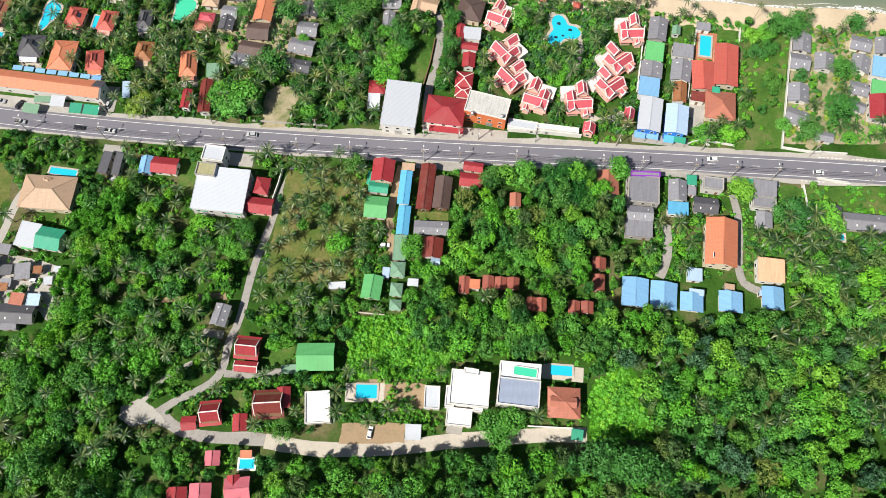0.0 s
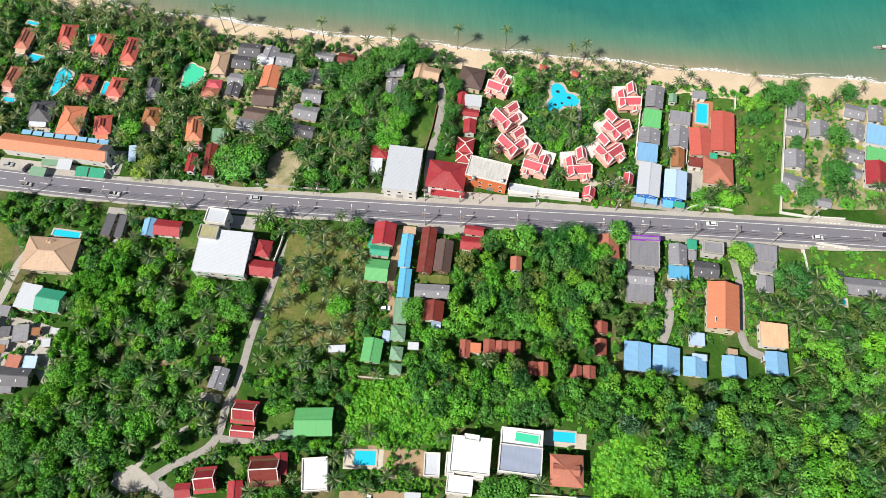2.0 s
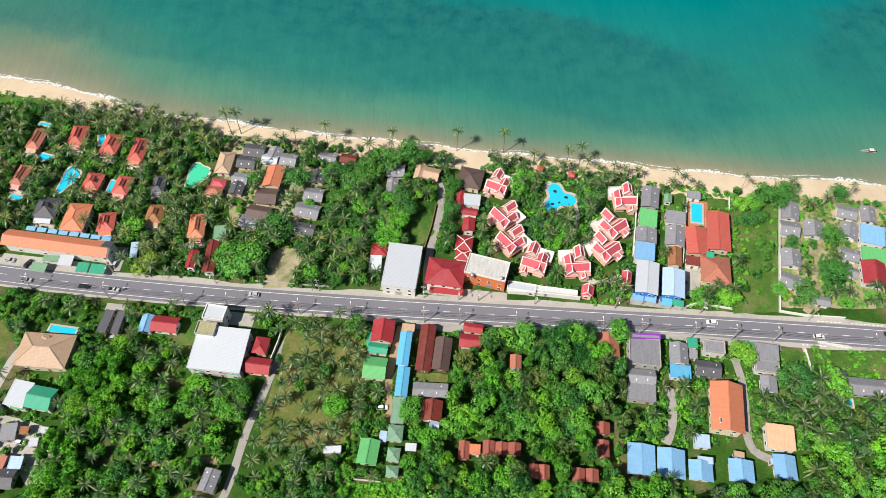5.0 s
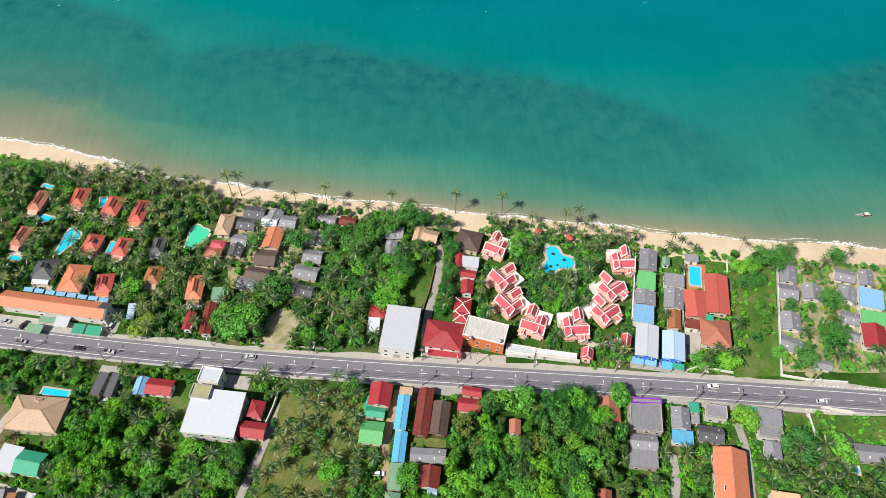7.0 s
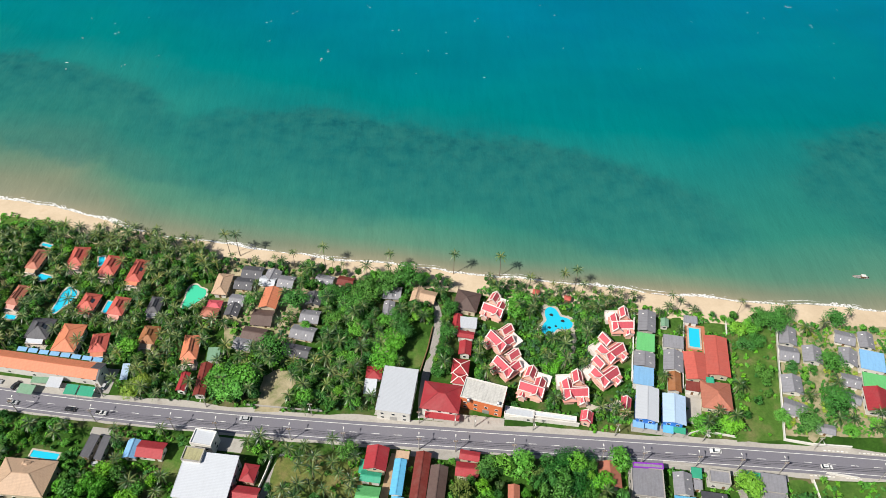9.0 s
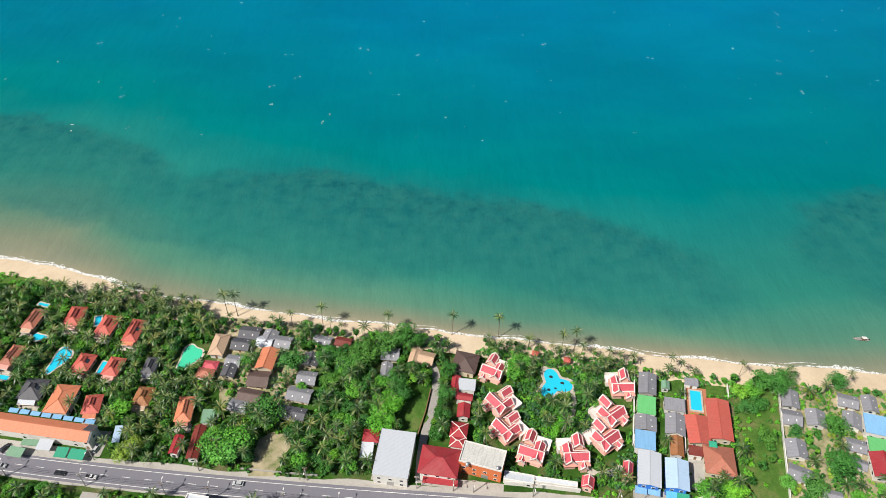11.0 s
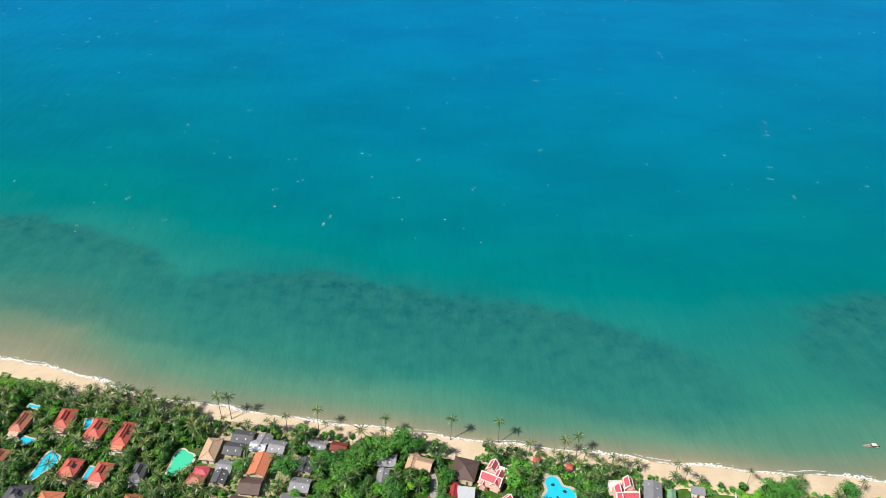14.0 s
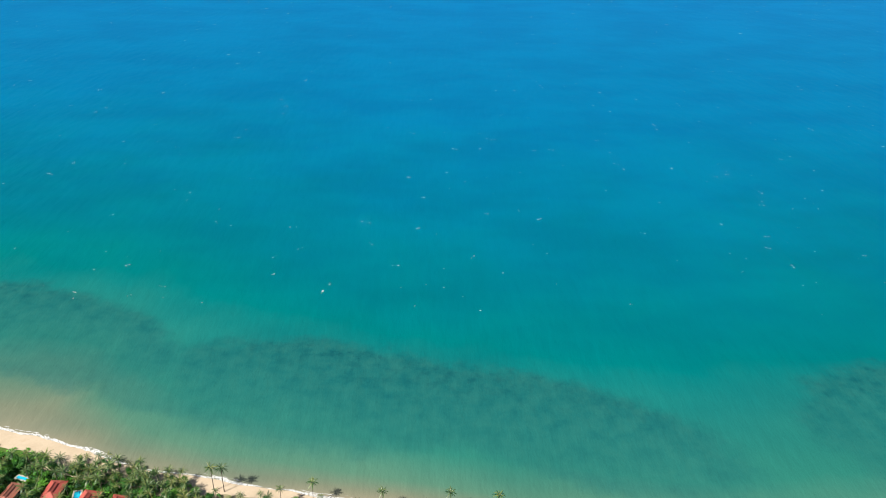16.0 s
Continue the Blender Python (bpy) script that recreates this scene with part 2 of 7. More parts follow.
M = {
    "plaster": surface("white_plaster", (0.74, 0.72, 0.68), 0.8, 0.4),
    "cream": surface("cream_plaster", (0.66, 0.57, 0.43), 0.8, 0.45),
    "pinkwall": surface("pink_plaster", (0.78, 0.5, 0.42), 0.8, 0.35),
    "orangewall": surface("orange_plaster", (0.68, 0.19, 0.07), 0.75, 0.35),
    "palegreen": surface("pale_green_plaster", (0.5, 0.58, 0.4), 0.8, 0.4),
    "bluewall": surface("blue_painted_wall", (0.04, 0.2, 0.66), 0.6, 0.3),
    "purple": surface("purple_paint", (0.28, 0.04, 0.5), 0.6, 0.25),
    "concrete": surface("concrete", (0.4, 0.38, 0.35), 0.9, 0.7),
    "whitepaint": surface("white_paint", (0.8, 0.78, 0.75), 0.6, 0.3),
    "deck": surface("flat_roof_screed", (0.62, 0.62, 0.6), 0.85, 0.75, big=0.3),
    "greydeck": surface("grey_roof_screed", (0.3, 0.3, 0.3), 0.9, 0.7),
    "panel": surface("grey_blue_roof_panel", (0.36, 0.4, 0.5), 0.4, 0.3),
    "wood": surface("brown_wood", (0.2, 0.11, 0.06), 0.7, 0.5),
    "metal": surface("galvanised_metal", (0.5, 0.5, 0.5), 0.45, 0.3, metal=0.6),
    "tank": surface("steel_tank", (0.6, 0.6, 0.62), 0.35, 0.2, metal=0.7),
    "trim": surface("white_roof_trim", (0.8, 0.7, 0.66), 0.7, 0.2),
    "tarp": surface("teal_tarpaulin", (0.03, 0.45, 0.36), 0.6, 0.25),
    "stone": surface("pale_stone_paving", (0.52, 0.47, 0.4), 0.85, 0.5, fine=1.5),
    "asphalt": surface("asphalt", (0.185, 0.18, 0.212), 0.85, 0.5, big=0.08, fine=2.5, vary=0.0, dirt=(0.2, 0.19, 0.18)),
    "shoulder": surface("dusty_concrete_shoulder", (0.43, 0.405, 0.37), 0.95, 0.7, big=0.15, fine=1.0, vary=0.0),
    "lane": surface("worn_concrete_lane", (0.34, 0.32, 0.3), 0.95, 0.8, big=0.3, fine=1.2, vary=0.03),
    "dirt": surface("sandy_dirt", (0.36, 0.26, 0.16), 0.95, 0.7, big=0.2, fine=1.0, vary=0.05),
    "roadpaint": surface("road_paint", (0.75, 0.75, 0.73), 0.7, 0.5, vary=0.0),
    "glass": nodes_of("window_glass", 0.08, 0, 0.6)[0],
    "terra": surface("terracotta_paving", (0.5, 0.2, 0.11), 0.8, 0.4),
    "tyre": surface("rubber", (0.02, 0.02, 0.02), 0.8, 0.2),
    "bark": surface("palm_bark", (0.22, 0.18, 0.14), 0.9, 0.6),
    "carwhite": surface("white_car_paint", (0.8, 0.8, 0.8), 0.25, 0.1, spec=0.6),
    "carsilver": surface("silver_car_paint", (0.45, 0.46, 0.48), 0.25, 0.1, spec=0.6),
    "cardark": surface("dark_car_paint", (0.03, 0.03, 0.035), 0.25, 0.1, spec=0.6),
    "pool": nodes_of("pool_water", 0.05, 0, 0.5)[0],
    "poolgreen": nodes_of("green_pool_water", 0.05, 0, 0.5)[0],
    "palm": foliage("palm_leaf", (0.008, 0.032, 0.003), (0.038, 0.095, 0.01), (0.125, 0.16, 0.036), even=0.0, rough=0.4, gloss=0.45),
    "leaf": foliage("broad_leaf", (0.049, 0.173, 0.013), (0.099, 0.292, 0.024), (0.157, 0.378, 0.039)),
    "leafdark": foliage("dark_broad_leaf", (0.025, 0.106, 0.014), (0.053, 0.178, 0.023), (0.086, 0.236, 0.034)),
    "leafbright": foliage("bright_shrub_leaf", (0.06, 0.225, 0.01), (0.098, 0.31, 0.016), (0.135, 0.37, 0.025)),
    "leafyellow": foliage("yellow_shrub_leaf", (0.12, 0.19, 0.02), (0.22, 0.31, 0.03), (0.31, 0.39, 0.05)),
    "leafolive": foliage("olive_leaf", (0.04, 0.08, 0.012), (0.09, 0.155, 0.03), (0.14, 0.21, 0.05)),
    "leafgrey": foliage("grey_green_leaf", (0.02, 0.06, 0.02), (0.055, 0.135, 0.045), (0.12, 0.21, 0.085)),
    "leafdeep": foliage("deep_green_leaf", (0.006, 0.05, 0.003), (0.014, 0.095, 0.006), (0.022, 0.13, 0.01)),
    # crown cores: the shade between the leaf lobes, put into a dark green
    "innershade": surface("inner_leaves_painted_shade", (0.012, 0.04, 0.008), 0.95, 0.3, spec=0.05, vary=0.0, dirt=(0.014, 0.036, 0.008)),
    "banana": foliage("banana_leaf", (0.04, 0.14, 0.015), (0.12, 0.28, 0.05), (0.28, 0.4, 0.14)),
    "ground": ground_mix("undergrowth", ((0.3, (0.02, 0.06, 0.008)), (0.5, (0.045, 0.12, 0.015)), (0.62, (0.14, 0.14, 0.06)), (0.75, (0.24, 0.19, 0.11))), 0.05, 0.9),
    "creeper": ground_mix("creeper_cover", ((0.3, (0.035, 0.14, 0.008)), (0.55, (0.065, 0.22, 0.012)), (0.75, (0.1, 0.26, 0.02))), 0.12, 0.9),
    "lawn": ground_mix("lawn", ((0.3, (0.05, 0.125, 0.02)), (0.5, (0.085, 0.175, 0.03)), (0.7, (0.2, 0.2, 0.08))), 0.09, 0.8),
    "dry": ground_mix("dry_grass", ((0.3, (0.08, 0.15, 0.025)), (0.52, (0.16, 0.18, 0.05)), (0.72, (0.3, 0.23, 0.11))), 0.09, 0.8),
    "sand": ground_mix("beach_sand", ((0.3, (0.51, 0.4, 0.28)), (0.6, (0.62, 0.5, 0.36)), (0.8, (0.5, 0.37, 0.24))), 0.06, 0.8, 0.1, grit=0.18),
    "yardsand": ground_mix("yard_sand", ((0.32, (0.12, 0.17, 0.05)), (0.48, (0.34, 0.3, 0.18)), (0.7, (0.5, 0.42, 0.29))), 0.12, 0.7, 0.2, grit=0.45),
}
for key, c in (("glass", (0.03, 0.04, 0.05)), ("pool", (0.02, 0.5, 0.72)), ("poolgreen", (0.06, 0.55, 0.33))):
    M[key].node_tree.nodes["Principled BSDF"].inputs["Base Color"].default_value = (*c, 1)


def sea_material():
    """Sea water: sandy shallows, green, then deep blue with growing depth; dark reef beds; wind ripples."""
    m, n, l, b = nodes_of("sea_water", 0.4, 0, 0.14)
    b.inputs["IOR"].default_value = 1.1
    geo = n.new("ShaderNodeNewGeometry")
    xyz = n.new("ShaderNodeSeparateXYZ")
    l.new(geo.outputs["Position"], xyz.inputs[0])

    def calc(op, a, c=None, e=None):
        k = n.new("ShaderNodeMath")
        k.operation = op
        for s, v in zip(k.inputs, (a, c, e)):
            if v is None:
                continue
            if isinstance(v, (int, float)):
                s.default_value = v
            else:
                l.new(v, s)
        return k.outputs[0]

    x = calc("MAXIMUM", calc("MINIMUM", xyz.outputs["X"], 270.0), -270.0)
    shore = calc("ADD", calc("MULTIPLY", calc("ADD", calc("MULTIPLY", calc("ADD", calc("MULTIPLY", x, 7.03e-7), -2.94e-5), x), -0.1299), x), 249.6)
    shore = calc("SUBTRACT", shore, calc("MULTIPLY", calc("TANH", calc("DIVIDE", calc("ADD", x, 180.0), 40.0)), 14.2))
    off = calc("SUBTRACT", xyz.outputs["Y"], shore)
    swirl = tex_noise(n, l, 0.012, 4, 0.6, "World")
    off = calc("ADD", off, calc("MULTIPLY", calc("SUBTRACT", swirl.outputs["Fac"], 0.5), calc("MULTIPLY", calc("MINIMUM", off, 400.0), 0.5)))
    # wide sandy shallows towards both ends of the bay
    side = calc("DIVIDE", calc("SUBTRACT", x, 50.0), 300.0)
    off = calc("SUBTRACT", off, calc("MULTIPLY", calc("MINIMUM", calc("MAXIMUM", off, 0.0), 55.0), calc("MINIMUM", calc("MULTIPLY", side, side), 0.72)))
    depth = calc("POWER", calc("DIVIDE", calc("MAXIMUM", off, 0.0), 1400.0), 0.5)
    c = ramp(n, l, depth, (0.0, (0.36, 0.28, 0.19)), (0.06, (0.2, 0.212, 0.142)), (0.1, (0.09, 0.208, 0.142)), (0.16, (0.03, 0.195, 0.148)),
             (0.3, (0.0, 0.16, 0.164)), (0.4, (0.0, 0.15, 0.208)), (0.5, (0.0, 0.152, 0.262)), (0.64, (0.0, 0.154, 0.325)), (1.0, (0.0, 0.165, 0.4)))
    gust = tex_noise(n, l, 0.007, 3, 0.6, "World", (1.0, 1.6, 1.0))
    c = mix(n, l, ramp(n, l, gust.outputs["Fac"], (0.38, (0, 0, 0)), (0.62, (1, 1, 1))), c, mix(n, l, 1.0, c, (0.7, 0.86, 0.9), "MULTIPLY"))
    # reef beds: centre, half length, half width, turn
    ragged = tex_noise(n, l, 0.035, 6, 0.7, "World")
    reef = None
    for cx, cy, a, w, turn, weight in ((-240, 366, 112, 46, -24, 0.95), (-62, 316, 118, 50, -10, 0.9), (68, 292, 108, 42, -21, 0.9), (260, 300, 70, 58, 8, 0.8), (-150, 318, 55, 27, -12, 0.75)):
        mp = n.new("ShaderNodeMapping")
        mp.vector_type = "TEXTURE"
        mp.inputs["Location"].default_value = (cx, cy, 0)
        mp.inputs["Rotation"].default_value = (0, 0, radians(turn))
        mp.inputs["Scale"].default_value = (a, w, 1000)
        l.new(geo.outputs["Position"], mp.inputs["Vector"])
        ln = n.new("ShaderNodeVectorMath")
        ln.operation = "LENGTH"
        l.new(mp.outputs[0], ln.inputs[0])
        edge = calc("ADD", ln.outputs["Value"], calc("MULTIPLY", calc("SUBTRACT", ragged.outputs["Fac"], 0.5), 0.6))
        k = n.new("ShaderNodeMapRange")
        k.interpolation_type = "SMOOTHSTEP"
        k.inputs["From Min"].default_value, k.inputs["From Max"].default_value = 1.03, 0.74
        k.inputs["To Min"].default_value, k.inputs["To Max"].default_value = 0.0, weight
        l.new(edge, k.inputs["Value"])
        reef = k.outputs[0] if reef is None else calc("MAXIMUM", reef, k.outputs[0])
    patch = tex_noise(n, l, 0.09, 5, 0.65, "World")
    reef_colour = ramp(n, l, patch.outputs["Fac"], (0.3, (0.006, 0.086, 0.098)), (0.45, (0.011, 0.112, 0.113)), (0.62, (0.018, 0.13, 0.122)))
    seaward = n.new("ShaderNodeMapRange")
    seaward.inputs["From Min"].default_value, seaward.inputs["From Max"].default_value = 0.16, 0.27
    seaward.inputs["To Min"].default_value, seaward.inputs["To Max"].default_value = 0.5, 0.95
    l.new(depth, seaward.inputs["Value"])
    c = mix(n, l, calc("MULTIPLY", reef, seaward.outputs[0]), c, reef_colour)
    # coral heads crowd along the seaward rim
    rim = n.new("ShaderNodeMapRange")
    rim.inputs["From Min"].default_value, rim.inputs["From Max"].default_value = 0.21, 0.29
    l.new(depth, rim.inputs["Value"])
    heads = tex_noise(n, l, 0.13, 4, 0.6, "World")
    spot = n.new("ShaderNodeMapRange")
    spot.inputs["From Min"].default_value, spot.inputs["From Max"].default_value = 0.5, 0.64
    l.new(heads.outputs["Fac"], spot.inputs["Value"])
    c = mix(n, l, calc("MULTIPLY", calc("MULTIPLY", spot.outputs[0], rim.outputs[0]), reef), c, mix(n, l, 1.0, c, (0.62, 0.72, 0.8), "MULTIPLY"))
    l.new(c, b.inputs["Base Color"])
    swell = tex_noise(n, l, 0.11, 3, 0.55, "World", (1.0, 0.3, 1.0))
    ripple = tex_noise(n, l, 1.1, 4, 0.65, "World", (1.0, 0.5, 1.0))
    hgt = calc("ADD", calc("MULTIPLY", swell.outputs["Fac"], 1.0), calc("MULTIPLY", ripple.outputs["Fac"], 0.13))
    bump(n, l, b, hgt, 0.5, 1.5)
    return m


M["sea"] = sea_material()


def foam_material():
    """Lacy foam: white flecks with the water showing between them."""
    m, n, l, b = nodes_of("wave_foam", 0.8, 0, 0.1)
    b.inputs["Base Color"].default_value = (0.72, 0.72, 0.7, 1)
    lace = tex_noise(n, l, 0.9, 5, 0.7, "World")
    clear_ = n.new("ShaderNodeBsdfTransparent")
    mixer = n.new("ShaderNodeMixShader")
    l.new(ramp(n, l, lace.outputs["Fac"], (0.36, (0.1, 0.1, 0.1)), (0.54, (0.95, 0.95, 0.95))), mixer.inputs[0])
    l.new(clear_.outputs[0], mixer.inputs[1])
    l.new(b.outputs[0], mixer.inputs[2])
    l.new(mixer.outputs[0], n["Material Output"].inputs["Surface"])
    return m


M["foam"] = foam_material()


# ---- building blocks ----
def mesh_of(name, bm, material):
    me = bpy.data.meshes.new(name)
    bm.normal_update()
    bm.to_mesh(me)
    bm.free()
    me.materials.append(material)
    return me


def part(name, bm, material, parent, label=""):
    ob = new(name, bm if isinstance(bm, bpy.types.Mesh) else mesh_of(name, bm, material))
    ob.parent = parent
    return tagged(ob, label)


def thing(name, m, label, category, group="", kind=""):
    ob = new(name)
    ob.empty_display_size = 0.5
    ob.matrix_basis = m
    return tagged(ob, label, category, group, kind)


def structure(name, bm, material, label, category=""):
    return tagged(new(name, mesh_of(name, bm, material)), label, category or name, "", "structure")


def prism(bm, pts, z0, z1):
    lo = [bm.verts.new((x, y, z0)) for x, y in pts]
    hi = [bm.verts.new((x, y, z1)) for x, y in pts]
    k = len(pts)
    for i in range(k):
        bm.faces.new((lo[i], lo[(i + 1) % k], hi[(i + 1) % k], hi[i]))
    bm.faces.new(hi)
    bm.faces.new(lo[::-1])
    return bm


def block(x0, y0, z0, x1, y1, z1, bm=None):
    return prism(bm or bmesh.new(), ((x0, y0), (x1, y0), (x1, y1), (x0, y1)), z0, z1)


def slab(corners, thick, bm=None):
    """A roof plane of some thickness, with map coordinates in metres: across the slope and down it. The first edge is the eave."""
    bm = bm or bmesh.new()
    uv = bm.loops.layers.uv.verify()
    vs = [Vector(c) for c in corners]
    nrm = (vs[1] - vs[0]).cross(vs[2] - vs[0]).normalized()
    if nrm.z < 0:
        vs = vs[::-1]
        vs = [vs[-2], vs[-1]] + vs[:-2] if len(vs) == 4 else [vs[1], vs[2], vs[0]]
        nrm = -nrm
    along = (vs[1] - vs[0]).normalized()
    down = nrm.cross(along)
    top = [bm.verts.new(v) for v in vs]
    low = [bm.verts.new(v - Vector((0, 0, thick))) for v in vs]
    k = len(vs)
    faces = [bm.faces.new(top), bm.faces.new(low[::-1])]
    for i in range(k):
        faces.append(bm.faces.new((low[i], low[(i + 1) % k], top[(i + 1) % k], top[i])))
    for f in faces:
        for lp in f.loops:
            lp[uv].uv = (lp.vert.co.dot(along), lp.vert.co.dot(down))
    return bm


def beam(a, c, w, hgt, bm=None):
    """A straight bar from a to c, w wide and hgt high, its top along the line."""
    bm = bm or bmesh.new()
    a, c = Vector(a), Vector(c)
    d = (c - a).normalized()
    s = Vector((-d.y, d.x, 0))
    s = s.normalized() * (w / 2) if s.length > 1e-6 else Vector((w / 2, 0, 0))
    u = d.cross(s).normalized() * hgt
    if u.z < 0:
        u = -u
    ring = [(a + o, c + o) for o in (s, -s, -s - u, s - u)]
    lo, hi = [bm.verts.new(p) for p, _ in ring], [bm.verts.new(q) for _, q in ring]
    for i in range(4):
        bm.faces.new((lo[i], lo[(i + 1) % 4], hi[(i + 1) % 4], hi[i]))
    bm.faces.new(lo[::-1])
    bm.faces.new(hi)
    return bm


def tube(points, radii, sides=6, bm=None):
    bm = bm or bmesh.new()
    rings = []
    for i, (p, r) in enumerate(zip(points, radii)):
        rings.append([bm.verts.new((p[0] + r * math.cos(2 * math.pi * k / sides), p[1] + r * math.sin(2 * math.pi * k / sides), p[2])) for k in range(sides)])
    for a, c in zip(rings, rings[1:]):
        for k in range(sides):
            bm.faces.new((a[k], a[(k + 1) % sides], c[(k + 1) % sides], c[k]))
    bm.faces.new(rings[-1])
    bm.faces.new(rings[0][::-1])
    return bm


KEEP_CLEAR = []   # x, y, half width, half depth, turn of what is built or open


def clear(x, y, w, d, rot, margin=1.0):
    KEEP_CLEAR.append((x, y, w / 2 + margin, d / 2 + margin, math.cos(radians(rot)), math.sin(radians(rot))))


def is_clear(x, y, r=0.0):
    for cx, cy, hw, hd, c, s in KEEP_CLEAR:
        dx, dy = x - cx, y - cy
        if abs(dx) < 40 and abs(dy) < 40 and abs(dx * c + dy * s) < hw + r and abs(dy * c - dx * s) < hd + r:
            return False
    for px, py, r2 in LANE_DISCS:
        if (x - px) ** 2 + (y - py) ** 2 < (r2 + r) ** 2:
            return False
    return True


LANE_DISCS = []


# ---- houses ----
WINDOW_FRAME = mesh_of("window", block(-0.75, -0.06, -0.65, 0.75, 0.06, 0.65), M["whitepaint"])
WINDOW_PANE = mesh_of("pane", block(-0.62, -0.1, -0.52, 0.62, 0.1, 0.52), M["glass"])
DOOR_LEAF = mesh_of("door", block(-0.5, -0.08, 0, 0.5, 0.08, 2.05), M["wood"])
SHUTTER = mesh_of("roller_shutter", block(-1.4, -0.08, 0, 1.4, 0.08, 2.6), M["metal"])


def openings(ob, hw, hd, h, shop=False):
    """Windows on all four sides, storey by storey, and a door in front."""
    storeys = 2 if h > 5.4 else 1
    for side, (length, dist, turn) in enumerate(((hw, hd, 0), (hw, hd, 180), (hd, hw, 90), (hd, hw, -90))):
        count = max(1, min(4, int(2 * length / 3.6)))
        m = pose(0, 0, 0, 0, 0, turn)
        for s in range(storeys):
            for i in range(count):
                u = -length + (i + 0.5) * 2 * length / count
                if side == 0 and s == 0 and i == count // 2:
                    leaf = part("door", SHUTTER if shop else DOOR_LEAF, None, ob)
                    leaf.matrix_basis = m @ pose(u, -dist, 0.02)
                    continue
                w = part("window", WINDOW_FRAME, None, ob)
                w.matrix_basis = m @ pose(u, -dist, min(1.55, h - 0.9) + 2.9 * s)
                part("pane", WINDOW_PANE, None, w)


def gable_roof(ob, w, d, z, rise, material, trim, over=0.0, cap=True, x0=0.0, y0=0.0, thick=0.14):
    """Two slopes with the ridge along x."""
    hw, hd = w / 2 + over, d / 2
    for s in (-1, 1):
        part("roof_slope", slab(((x0 - hw, y0 + s * hd, z), (x0 + hw, y0 + s * hd, z), (x0 + hw, y0, z + rise), (x0 - hw, y0, z + rise)), thick), material, ob)
    if cap:
        part("ridge_cap", beam((x0 - hw, y0, z + rise + 0.1), (x0 + hw, y0, z + rise + 0.1), 0.4, 0.2), trim, ob)
    return z + rise


def boards(ob, w, d, z, rise, material, x0=0.0, y0=0.0, wide=0.45, tip=0.35, eaves=True):
    """Pale barge boards along both gables, running out into points."""
    for e in (-1, 1):
        for s in (-1, 1):
            part("barge_board", beam((x0 + e * w / 2, y0 + s * (d / 2 + tip), z - tip * 0.6 + 0.12), (x0 + e * w / 2, y0, z + rise + 0.25), wide, 0.32), material, ob)
    for s in (-1, 1) if eaves else ():
        part("eave_board", beam((x0 - w / 2, y0 + s * (d / 2 + 0.02), z + 0.09), (x0 + w / 2, y0 + s * (d / 2 + 0.02), z + 0.09), wide * 0.9, 0.25), material, ob)


def gable_wall(w, d, h, rise, bm=None):
    """Walls under a gable roof, ridge along x."""
    bm = bm or bmesh.new()
    hw, hd = w / 2, d / 2
    prof = ((-hd, 0), (hd, 0), (hd, h), (0, h + rise), (-hd, h))
    a = [bm.verts.new((-hw, y, z)) for y, z in prof]
    c = [bm.verts.new((hw, y, z)) for y, z in prof]
    for i in range(5):
        bm.faces.new((a[i], a[(i + 1) % 5], c[(i + 1) % 5], c[i]))
    bm.faces.new(a[::-1])
    bm.faces.new(c)
    bmesh.ops.recalc_face_normals(bm, faces=bm.faces[:])
    return bm


